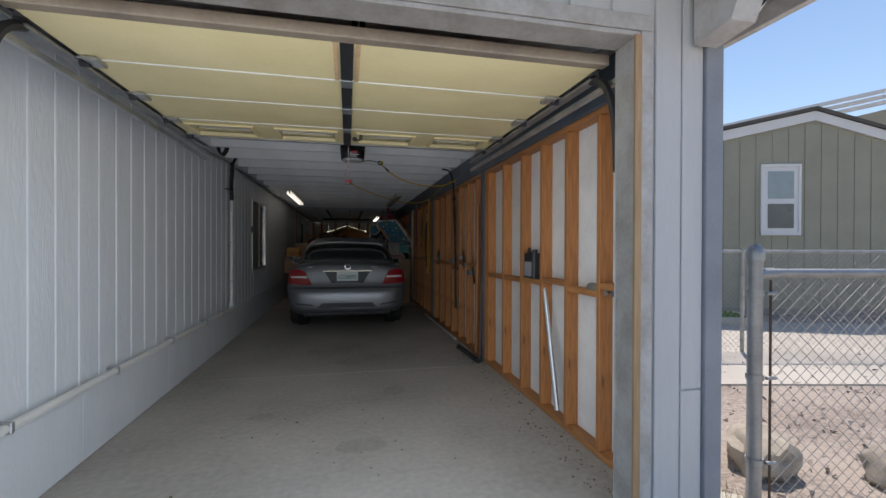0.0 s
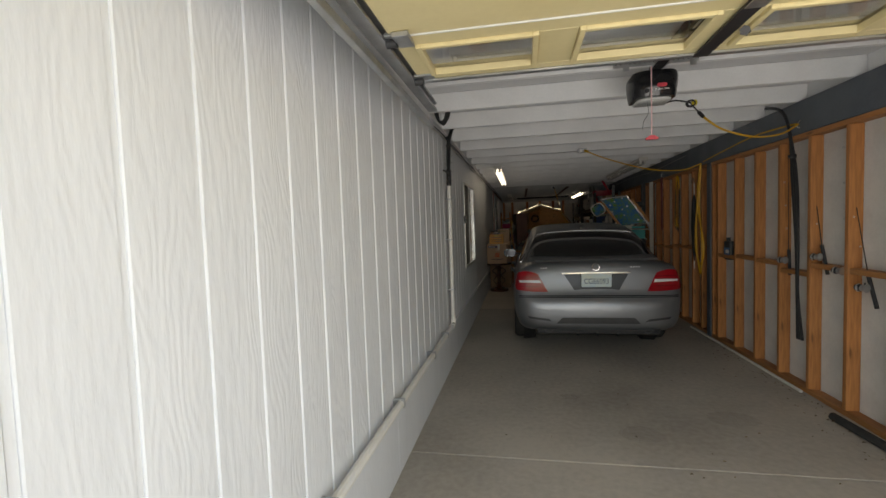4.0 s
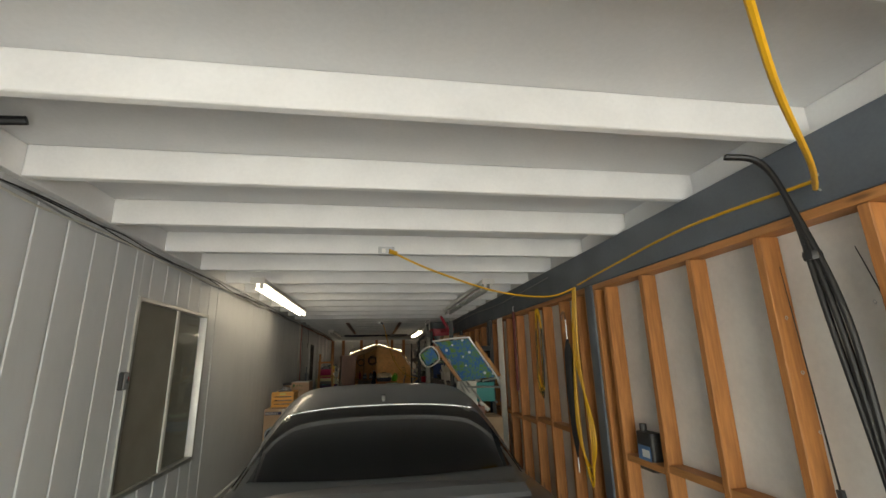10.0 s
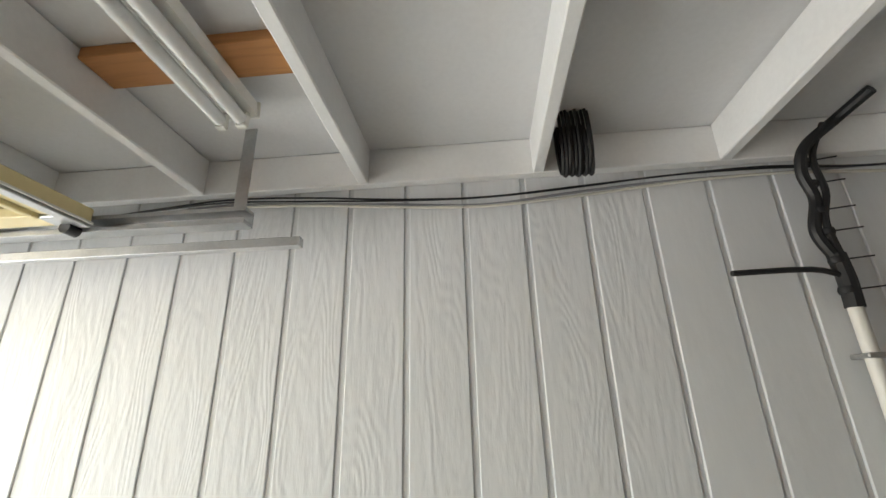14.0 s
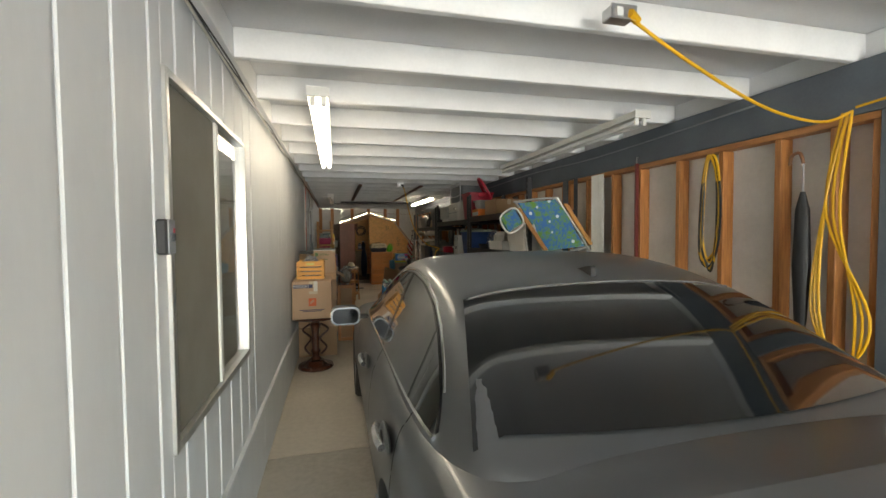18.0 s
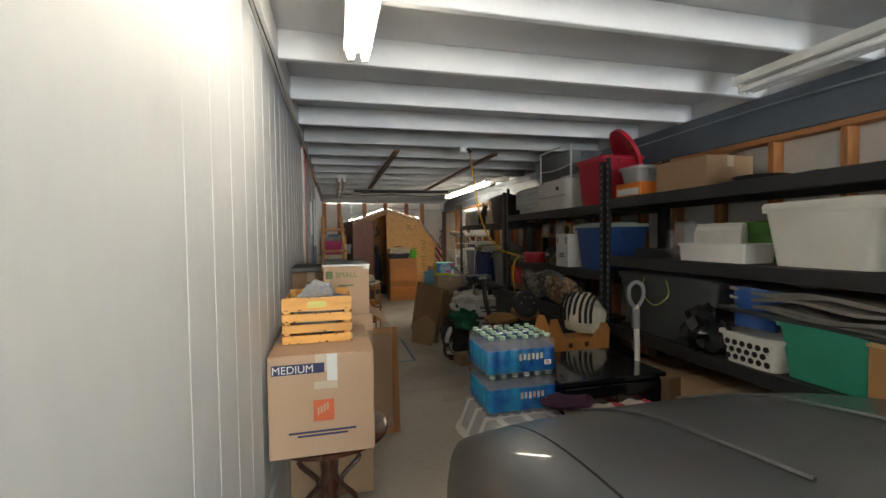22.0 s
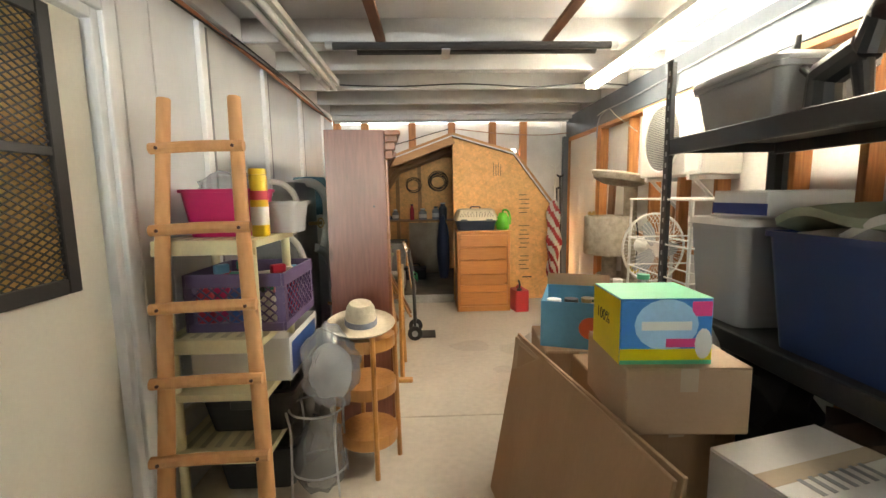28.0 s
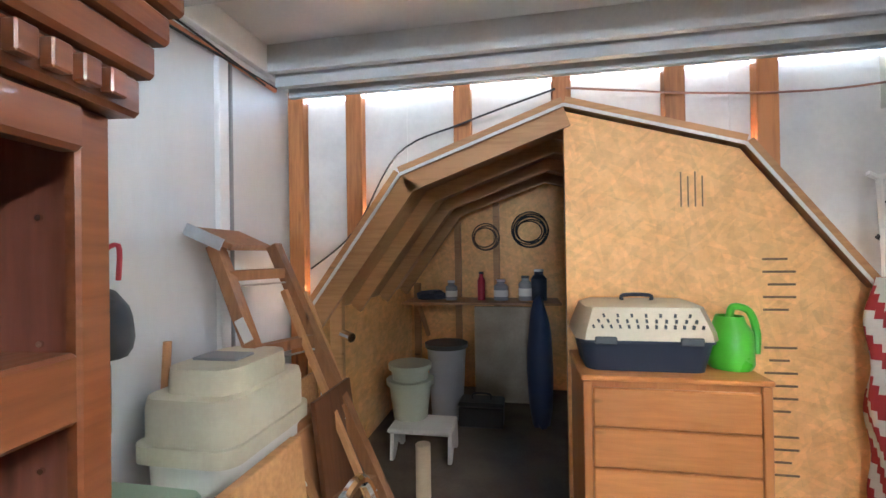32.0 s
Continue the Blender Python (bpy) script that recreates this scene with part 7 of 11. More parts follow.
def hugging(nx, ny, r, z0, z1, off):
    """A film drawn round a block of bottles, dipping in between them."""
    pitch, line = r * 2.03, []
    hx, hy = nx * pitch / 2, ny * pitch / 2
    for n, ax, ay, dx, dy in ((nx, -hx, -hy, 1, 0), (ny, hx, -hy, 0, 1), (nx, hx, hy, -1, 0), (ny, -hx, hy, 0, -1)):
        for i in range(n):
            for k in range(6):
                u = (k + 0.5) / 6
                dip = r - math.sqrt(max(0.0, r * r - ((u - 0.5) * 2 * r * 0.93) ** 2))
                dip = min(dip, 0.011) if 0 < i < n - 1 or (u > 0.5) == (i == 0) else dip * 0.75
                a = (i + u) * pitch
                line.append((ax + dx * a + dy * (off - dip), ay + dy * a - dx * (off - dip)))
    bm = bmesh.new()
    rings = [[bm.verts.new((x * (1 - 0.02 * e), y * (1 - 0.02 * e), z)) for x, y in line] for z, e in ((z0, 1), (z0 + 0.008, 0), (z1 - 0.008, 0), (z1, 1))]
    for a, b in zip(rings, rings[1:]):
        for i in range(len(line)):
            j = (i + 1) % len(line)
            bm.faces.new((a[i], a[j], b[j], b[i]))
    return bm


def water_pack(at, nx, ny, rz, label, wrap, capm, bandm, h=0.2, r=0.032):
    t = thing("water_pack", label, "water pack", at, rz, group="packs of water")
    me, cap = mesh(bottle_mesh(r, h), pet, 40), mesh(lathe([(0, 0), (0.0155, 0), (0.0155, 0.016), (0.014, 0.018), (0, 0.018)], 10), capm, 40)
    band = mesh(lathe([(r + 0.0012, h * 0.37), (r + 0.0012, h * 0.59)], 10), bandm, 40)
    for i in range(nx):
        for j in range(ny):
            c = Matrix.Translation(((i - (nx - 1) / 2) * r * 2.03, (j - (ny - 1) / 2) * r * 2.03, 0.002))
            b = new("bottle", me)
            b.parent, b.matrix_basis = t, c
            tagged(b)
            for nm, m, z in (("cap", cap, h * 0.965), ("band", band, 0.0)):
                q = new(nm, m)
                q.parent, q.matrix_basis = b, Matrix.Translation((0, 0, z))
                tagged(q)
    w, d = nx * r * 2.03 + 0.004, ny * r * 2.03 + 0.004
    part("shrink_wrap", hugging(nx, ny, r, 0.0, h * 0.97, 0.002), film_pl, t, smooth=60)
    part("printed_wrap", hugging(nx, ny, r, h * 0.10, h * 0.72, 0.0035), wrap, t, smooth=60)
    return t, w, d


wp, w, d = water_pack((0.37, 15.56, 0.43), 4, 5, 0, "light-blue shrink-wrapped pack of water bottles", aqua_film, blue_pl, plastic("pale_label", (0.35, 0.55, 0.65)))
wp, w, d = water_pack((0.37, 15.58, 0.64), 4, 5, 3, "light-blue shrink-wrapped pack of water bottles", aqua_film, blue_pl, plastic("blue_label", (0.02, 0.10, 0.35)))
bk = thing("wooden_box", "low wooden box under the water packs", "box", (0.37, 15.57, 0))
part("body", B(-0.17, -0.19, 0, 0.17, 0.19, 0.40, bevel=0.004), mirror_frame, bk)
part("lid", B(-0.18, -0.2, 0.402, 0.18, 0.2, 0.428, bevel=0.004), mirror_frame, bk)
fb = carton("cardboard_box", "low brown box with green label on the floor", (0.66, 15.42, 0), 0.26, 0.34, 0.27, rz=3, mat=box_tan)
part("green_label", B(0.0, 0.03, 0.2712, 0.06, 0.09, 0.2720), green_ink, fb)
part("white_label", B(-0.08, -0.1712, 0.03, -0.02, -0.1703, 0.05), cardboard_white, fb)
words("SMALL", 0.035, green_ink, fb, pose(-0.02, -0.1708, 0.11, 90, 0, 0))
carton("flat_carton", "long flattened carton lying on the floor", (0.50, 15.05, 0.0), 0.2, 0.62, 0.30, rz=4, mat=cardboard)

# cords, conduit and cleaning tools on the wall by the side door
cd = thing("cord_drop", "red and white cords stapled down the siding to an outlet", "cable", (0, 0, 0))
part("white_conduit", T([(0.014, 15.02, 2.30), (0.016, 15.06, 1.9), (0.014, 15.03, 1.5), (0.016, 15.08, 1.2), (0.015, 15.06, 0.95)], 0.010, 8, 5), white_plastic, cd)
part("red_cord", T([(0.012, 15.3, 2.28), (0.02, 15.22, 2.2), (0.012, 15.24, 1.8), (0.014, 15.30, 1.5), (0.012, 15.28, 1.05)], 0.008, 7, 5), plastic("faded_red_cord", (0.55, 0.12, 0.09)), cd)
part("grey_cord", T([(0.010, 15.42, 2.2), (0.014, 15.44, 1.7), (0.010, 15.42, 1.0)], 0.005, 6, 5), lid_grey, cd)
for z in (2.05, 1.75, 1.45, 1.2, 1.02):
    for y in (15.26, 15.43):
        part("staple", B(0.0, y - 0.012, z, 0.022, y + 0.012, z + 0.008), steel, cd)
part("outlet_box", B(0.001, 15.12, 0.86, 0.045, 15.2, 0.98, bevel=0.005), lid_grey, cd)
part("low_conduit", T([(0.02, 15.16, 0.86), (0.02, 15.16, 0.6), (0.02, 15.16, 0.44)], 0.011, 8, 1), white_plastic, cd)
hk = thing("hook_cord", "white cable hanging from the top of the wall", "cable", (0, 0, 0))
part("cable", T([(0.012, 16.02, 2.32), (0.03, 16.1, 2.1), (0.02, 16.06, 1.95), (0.03, 16.0, 1.9), (0.02, 15.98, 2.0)], 0.008, 7, 5), lid_grey, hk)
dp = thing("dustpan", "grey blue dustpan hung on the wall", "dustpan", (0.03, 15.95, 1.16))
part("pan", prism([(-0.11, 0), (0.11, 0), (0.09, 0.24), (-0.09, 0.24)], 0, 0.012, "x"), paint("blue_grey_plastic", (0.20, 0.26, 0.34), rough=0.4), dp)
part("rim", T([(0.03, -0.11, 0.0), (0.04, -0.1, 0.2), (0.04, 0.1, 0.2), (0.03, 0.11, 0)], 0.01, 6, 3), paint("blue_grey_rim", (0.26, 0.32, 0.4), rough=0.4), dp)
part("grip", B(0.0, -0.02, 0.24, 0.02, 0.02, 0.36, bevel=0.006), paint("blue_grey_grip", (0.26, 0.32, 0.4), rough=0.4), dp)
mp_ = thing("string_mop", "dirty string mop standing upside down by the wall", "mop", (0.10, 15.95, 0))
part("handle", R((0, 0, 0), (-0.03, 0, 0.62), 0.012), white_plastic, mp_)
for i in range(14):
    a = i * 0.45
    part("strand", T([(-0.03, 0, 0.9), (-0.03 + 0.05 * math.cos(a), 0.07 * math.sin(a), 0.82), (-0.03 + 0.06 * math.cos(a), 0.09 * math.sin(a), 0.5 + 0.04 * math.sin(i * 3))], 0.014, 6, 4), cloth_tan if i % 3 == 0 else mop_grey, mp_)
yb = thing("yellow_broom", "yellow-handled broom leaning beside the door", "broom", (0.14, 16.15, 0))
part("handle", R((0, 0, 0.1), (-0.09, 0.12, 1.15), 0.012), yellow_pl, yb)
part("bristles", prism([(-0.10, 0), (0.10, 0), (0.06, 0.2), (-0.06, 0.2)], -0.025, 0.025, "x"), cloth_tan, yb)

# rustic pole ladder
lad = thing("pole_ladder", "rustic peeled pine pole ladder leaning on the shelf", "ladder", (0, 0, 0))
P0, P1, Q0, Q1 = V((0.14, 17.25, 0)), V((0.115, 17.56, 1.79)), V((0.53, 17.27, 0)), V((0.385, 17.58, 1.80))
for a, b in ((P0, P1), (Q0, Q1)):
    part("pole", T([a, a.lerp(b, 0.33) + V((0.006, 0, 0)), a.lerp(b, 0.66) - V((0.006, 0, 0)), b], 0.033, 12, 6, taper=0.026), pine, lad)
for f in (0.065, 0.223, 0.385, 0.542, 0.71, 0.888):
    a, b = P0.lerp(P1, f), Q0.lerp(Q1, f)
    e = (b - a).normalized() * 0.035
    part("rung", T([a - e - V((0, 0.028, 0)), a.lerp(b, 0.5) - V((0, 0.03, -0.004)), b + e - V((0, 0.028, 0))], 0.023, 10, 5), pine, lad)
    for c in (a, b):
        part("peg", R(c - V((0, 0.055, 0)), c - V((0, 0.048, 0)), 0.007, 8), dark_turned, lad)

# ivory plastic shelf with its load
sv = thing("plastic_shelf", "ivory plastic shelving unit beside the ladder", "shelving", (0.245, 17.76, 0))
sv.scale = (0.86, 0.9, 1.0)
for z in (0.30, 0.80, 1.22):
    s = part("shelf_board", slab(0.50, 0.56, 0.03, 0.02), ivory_pl, sv, at=(0, 0, z - 0.03))
    part("shelf_skirt", B(-0.245, -0.278, -0.03, 0.245, -0.266, -0.0005), ivory_pl, s)
    for i in range(6):
        part("shelf_slot", B(-0.2 + i * 0.075, -0.24, 0.0302, -0.17 + i * 0.075, 0.24, 0.0312), paint("slot_shade", (0.5, 0.46, 0.3)), s)
part("shelf_board", slab(0.50, 0.56, 0.03, 0.02), ivory_pl, sv, at=(0, 0, 0.53))
for x in (-0.21, 0.21):
    for y in (-0.24, 0.24):
        part("leg", R((x, y, 0), (x, y, 1.19), 0.024, 12), ivory_pl, sv)
mg = thing("pink_basket", "magenta plastic basket on the top shelf", "basket", (0.24, 17.80, 1.222))
part("body", tub(0.30, 0.32, 0.21, taper=0.85), magenta_pl, mg)
part("bag", lump(0.26, 0.27, 0.15, 3, 0.35, 3, fine=0.1, at=(0, 0, 0.14)), bag_film, mg)
yc = thing("wipes_can", "tall yellow printed canister", "canister", (0.42, 17.68, 1.222))
part("body", lathe([(0, 0), (0.036, 0), (0.038, 0.006), (0.038, 0.26), (0.034, 0.27), (0, 0.27)], 20), yellow_pl, yc)
part("lid", lathe([(0, 0), (0.038, 0), (0.036, 0.025), (0, 0.028)], 18), yellow_pl, yc, at=(0, 0, 0.271))
part("label", lathe([(0.0386, 0.05), (0.0386, 0.13)], 20), cardboard_white, yc)
part("label_band", lathe([(0.0388, 0.16), (0.0388, 0.2)], 20), red, yc)
ctub = thing("clear_tub", "clear plastic tub lying on the top shelf", "storage tub", (0.44, 17.92, 1.222))
part("body", tub(0.2, 0.24, 0.15), clear_pl, ctub)
pcx = thing("milk_crate", "purple plastic lattice crate full of spray bottles", "crate", (0.31, 17.84, 0.802))
w, d, h = 0.44, 0.46, 0.26
for a in ((-w / 2, -d / 2, -w / 2 + 0.012, d / 2), (w / 2 - 0.012, -d / 2, w / 2, d / 2), (-w / 2 + 0.0125, -d / 2, w / 2 - 0.0125, -d / 2 + 0.012), (-w / 2 + 0.0125, d / 2 - 0.012, w / 2 - 0.0125, d / 2)):
    part("top_rim", B(a[0], a[1], h - 0.06, a[2], a[3], h, bevel=0.003), purple_pl, pcx)
    part("base_rim", B(a[0], a[1], 0, a[2], a[3], 0.04, bevel=0.003), purple_pl, pcx)
for face in range(4):
    lat = bmesh.new()
    n = 9
    for i in range(-4, n + 4):
        for s in (-1, 1):
            a, b = V((i / n, 0)), V((i / n + s * 0.42, 1))
            lo, hi = max(0, min(a.x, b.x)), min(1, max(a.x, b.x))
            if hi - lo < 0.04:
                continue
            f = lambda x: (x - a.x) / (b.x - a.x)
            pts = []
            for x in (lo, hi):
                u, zz = x - 0.5, 0.04 + f(x) * (h - 0.10)
                pts.append(((u * w, (-1 if face == 0 else 1) * (d / 2 - 0.006), zz) if face < 2 else ((-1 if face == 2 else 1) * (w / 2 - 0.006), u * d, zz)))
            rod(lat, pts[0], pts[1], 0.0045, 4)
    part("lattice", lat, purple_pl, pcx)
for x in (-1, 1):
    for y in (-1, 1):
        part("corner_post", B(x * (w / 2 - 0.02) - 0.019, y * (d / 2 - 0.02) - 0.019, 0.0405, x * (w / 2 - 0.02) + 0.019, y * (d / 2 - 0.02) + 0.019, h - 0.0605), purple_pl, pcx)
part("base", B(-w / 2 + 0.013, -d / 2 + 0.013, 0.002, w / 2 - 0.013, d / 2 - 0.013, 0.008), purple_pl, pcx)
rng = random.Random(31)
cols = [red_pl, blue_pl, white_plastic, magenta_pl, green_pl, plastic("pink_plastic", (0.7, 0.25, 0.3)), plastic("sky_plastic", (0.15, 0.4, 0.6)), dark_pl]
for i in range(12):
    x, y = -0.14 + 0.14 * (i % 3) + rng.uniform(-.02, .02), -0.16 + 0.105 * (i // 3) + rng.uniform(-.01, .01)
    b = thing("spray_bottle", "coloured cleaning bottle standing in the purple crate", "bottle", (0.31 + x, 17.84 + y, 0.811), rz=rng.uniform(0, 360), group="bottles in the crate")
    hh = rng.uniform(0.18, 0.26)
    part("body", lathe([(0, 0), (0.036, 0), (0.04, 0.01), (0.04, hh * 0.6), (0.016, hh * 0.8), (0.016, hh * 0.86)], 14), cols[i % 8], b)
    if i % 2:
        part("trigger", B(-0.016, -0.045, hh * 0.86, 0.016, 0.025, hh * 0.86 + 0.045, bevel=0.006), cols[(i + 3) % 8], b)
    else:
        part("cap", lathe([(0, 0), (0.02, 0), (0.018, 0.03), (0, 0.03)], 12), cols[(i + 2) % 8], b, at=(0, 0, hh * 0.86))
wbx = carton("fruit_box", "white and blue printed open carton of gloves", (0.31, 17.86, 0.562), 0.44, 0.46, 0.2, mat=cardboard_white, closed=False)
part("blue_print", B(0.2203, -0.2, 0.02, 0.2212, 0.2, 0.17), blue_pl, wbx)
solid("work_gloves", lump(0.3, 0.3, 0.2, 9, 0.4, 3.5, 3, fine=0.15), cloth_white, "heap of pale work gloves in the carton", "gloves", (0.31, 17.84, 0.575))
bx = bin_with_lid("black_crate", "black plastic crate on the bottom shelf", (0.31, 17.86, 0.302), 0.42, 0.44, 0.2, dark_pl)
bx = bin_with_lid("black_crate", "black plastic crate on the floor under the shelf", (0.33, 17.86, 0.0), 0.38, 0.42, 0.22, dark_pl)

# round tiered bentwood stand with hat and bag
rt = thing("tiered_stand", "round bentwood stand with three tiers", "plant stand", (0.84, 17.86, 0))
for z in (0.14, 0.40, 0.64):
    s = part("tier", lathe([(0, 0), (0.13, 0), (0.135, 0.012), (0, 0.014)], 28), frame_wood, rt, at=(0, 0, z))
    part("hoop", lathe([(0.135, 0), (0.145, 0), (0.145, 0.06), (0.135, 0.06)], 28), frame_wood, s)
for a in (20, 110, 200, 290):
    c, s = math.cos(radians(a)), math.sin(radians(a))
    part("leg", R((0.16 * c, 0.16 * s, 0.0), (0.145 * c, 0.145 * s, 0.74), 0.013, 8), frame_wood, rt)
ht_ = thing("straw_hat", "cream straw fedora with a grey striped band", "hat", (0.82, 17.84, 0.745), rz=15, rx=6)
straw = paint("cream_straw", (0.72, 0.64, 0.50), (0.58, 0.50, 0.37), rough=0.85, scale=30, fine=220, bump=0.6)
part("brim", lathe([(0.085, 0.012), (0.12, 0.006), (0.155, 0.004), (0.175, 0.018), (0.178, 0.022), (0.155, 0.009), (0.12, 0.011), (0.085, 0.018)], 36, sx=0.95, sy=1.08), straw, ht_)
part("crown", lathe([(0.087, 0.012), (0.085, 0.05), (0.076, 0.10), (0.06, 0.122), (0.03, 0.112), (0, 0.102)], 32, sx=0.9, sy=1.1), straw, ht_)
part("band", lathe([(0.0885, 0.018), (0.087, 0.045), (0.0865, 0.046)], 32, sx=0.91, sy=1.11), paint("grey_band", (0.14, 0.15, 0.19), (0.25, 0.26, 0.3), rough=0.8, scale=40), ht_)
pb = thing("hanging_bag", "crumpled white plastic bag hanging from the stand", "plastic bag", (0.70, 17.68, 0.42))
part("bag", lump(0.26, 0.24, 0.36, 13, 0.32, 2.6, 4, flat=False, fine=0.1), bag_film, pb)
part("inner", lump(0.2, 0.18, 0.26, 4, 0.2, flat=False, at=(0, 0, 0.03)), cloth_white, pb)
wr = thing("wire_stand", "thin grey wire stand draped in clear plastic", "wire stand", (0.62, 17.70, 0))
for x in (-0.11, 0.11):
    for y in (-0.1, 0.1):
        part("leg", T([(x, y, 0), (x * 0.9, y, 0.3), (x * 1.05, y, 0.42)], 0.006, 6, 4), steel, wr)
for z in (0.1, 0.40):
    part("ring", T([(0.13 * math.cos(i * 0.785), 0.12 * math.sin(i * 0.785), z) for i in range(8)], 0.005, 6, 4, True), steel, wr)
part("film", lump(0.24, 0.22, 0.34, 16, 0.3, 2.5, 3, fine=0.1), bag_film, wr)

# water heater / grey tank under a sheet, hoses, cooler
tk = thing("grey_tank", "large grey tank with hoses beside the wall", "tank", (0.22, 18.55, 0))
part("shell", slab(0.34, 0.52, 1.48, 0.05, dome=0.04), paint("dull_grey_shell", (0.24, 0.245, 0.25), (0.16, 0.165, 0.17), rough=0.32, scale=3), tk)
part("bracket", B(-0.1, -0.3, 1.40, 0.05, -0.262, 1.47, bevel=0.004), steel, tk)
hose = paint("grey_hose", (0.66, 0.66, 0.62), (0.52, 0.52, 0.49), rough=0.6)
part("hose", T([(0.1, -0.05, 1.47), (0.19, 0.1, 1.48), (0.22, 0.3, 1.38), (0.2, 0.36, 1.15), (0.18, 0.3, 1.0)], 0.03, 10, 7), hose, tk)
part("hose", T([(0.18, 0.12, 1.05), (0.22, 0.24, 0.98), (0.24, 0.34, 0.8), (0.22, 0.36, 0.55), (0.2, 0.3, 0.4)], 0.028, 10, 7), hose, tk)
part("hose", T([(-0.06, -0.285, 1.46), (0.08, -0.295, 1.48), (0.17, -0.29, 1.42), (0.20, -0.285, 1.30), (0.17, -0.285, 1.20), (0.08, -0.29, 1.15)], 0.017, 10, 7), hose, tk)
part("hose", T([(0.12, -0.29, 1.18), (0.19, -0.29, 1.10), (0.22, -0.28, 0.96), (0.225, -0.27, 0.80), (0.19, -0.28, 0.70)], 0.018, 10, 7), hose, tk)
part("valve", R((-0.04, -0.275, 1.32), (0.10, -0.275, 1.325), 0.008, 8), brass, tk)
part("valve_wheel", T([(0.03 + 0.028 * math.cos(i), -0.285, 1.323 + 0.028 * math.sin(i)) for i in (0, 1, 2, 3, 4, 5)], 0.006, 6, 4, True), brass, tk)
part("valve", R((0.17, 0.0, 1.22), (0.24, 0.06, 1.22), 0.012, 8), brass, tk)
part("valve_wheel", T([(0.235 + 0.02 * math.cos(i), 0.06, 1.22 + 0.03 * math.sin(i)) for i in (0, 1, 2, 3, 4, 5)], 0.006, 6, 4, True), brass, tk)
part("valve", R((0.2, 0.28, 0.62), (0.28, 0.30, 0.60), 0.012, 8), brass, tk)
solid("crumpled_rag", lump(0.3, 0.4, 0.45, 21, 0.35, 3, 4, fine=0.12), cloth_grey, "dark heap of rags and hoses on the floor", "rags", (0.46, 18.0, 0.0))
wcl = thing("water_cooler", "white ceramic water crock with a blue bottle on a cabinet", "water cooler", (0.28, 19.03, 0))
part("cabinet", B(-0.16, -0.17, 0, 0.16, 0.17, 1.03, bevel=0.01), paint("pale_grey_cabinet", (0.66, 0.68, 0.68), (0.58, 0.60, 0.60), rough=0.5), wcl)
part("crock", lathe([(0, 0), (0.10, 0), (0.13, 0.04), (0.135, 0.14), (0.12, 0.21), (0.09, 0.225), (0, 0.225)], 28), white_plastic, wcl, at=(0, 0, 1.031))
part("bottle", lathe([(0.06, 0), (0.11, 0.04), (0.125, 0.07), (0.12, 0.11), (0.125, 0.15), (0.12, 0.2), (0.125, 0.25), (0.11, 0.28), (0, 0.285)], 28), clear("blue_bottle_plastic", (0.35, 0.60, 0.72), rough=0.08, alpha=0.3), wcl, at=(0, 0, 1.257))
part("tap", T([(0.13, -0.02, 1.08), (0.16, -0.02, 1.08), (0.17, -0.02, 1.05)], 0.012, 8, 3), dark_pl, wcl)
part("cup_hook", T([(-0.02, -0.18, 1.12), (-0.02, -0.24, 1.16), (-0.02, -0.22, 1.05)], 0.012, 8, 4), dark_pl, wcl)

# ---------------------------------------------------------------- on the floor between the car and the rear
gloss_black = paint("gloss_black", (0.010, 0.010, 0.011), (0.014, 0.014, 0.015), rough=0.12, bump=0.0, coat=0.5)
tan_hide = paint("tan_fleece", (0.46, 0.26, 0.11), (0.32, 0.17, 0.07), rough=1.0, scale=12, fine=200, bump=0.8)
teal_cloth = paint("teal_pad", (0.08, 0.24, 0.30), (0.05, 0.17, 0.22), rough=0.8)
pink_card = paint("pink_cardboard", (0.62, 0.36, 0.34), (0.55, 0.3, 0.28), rough=0.7)
white_drape = paint("white_garment", (0.70, 0.69, 0.66), (0.55, 0.54, 0.52), rough=0.9, scale=9, fine=150, bump=0.4)
green_cloth = paint("green_garment", (0.01, 0.15, 0.075), (0.008, 0.10, 0.05), rough=0.9, scale=9, fine=150, bump=0.4)
black_cloth = paint("black_garment", (0.02, 0.02, 0.022), (0.035, 0.035, 0.036), rough=0.95, scale=9, fine=150, bump=0.4)
sky_card = paint("sky_blue_card", (0.10, 0.32, 0.50), (0.07, 0.26, 0.43), rough=0.5)
pack_blue, pack_yellow, pack_pink, pack_green = plastic("pack_blue", (0.03, 0.22, 0.60)), plastic("pack_yellow", (0.80, 0.66, 0.01)), plastic("pack_pink", (0.75, 0.06, 0.25)), plastic("pack_green", (0.10, 0.55, 0.30))


def jug(at, rz, mat, capm, lie=False, s=1.0, label="clear plastic jug with a coloured cap"):
    j = thing("jug", label, "jug", at, rz, rx=90 if lie else 0, group="jugs")
    part("body", lathe([(0, 0), (0.065 * s, 0), (0.072 * s, 0.01), (0.072 * s, 0.15 * s), (0.05 * s, 0.20 * s), (0.022 * s, 0.225 * s), (0.022 * s, 0.25 * s)], 20), mat, j)
    part("cap", lathe([(0, 0), (0.026 * s, 0), (0.026 * s, 0.022), (0, 0.022)], 16), capm, j, at=(0, 0, 0.25 * s))
    part("grip", T([(0.05 * s, 0, 0.2 * s), (0.085 * s, 0, 0.17 * s), (0.075 * s, 0, 0.09 * s)], 0.011 * s, 7, 4), mat, j)


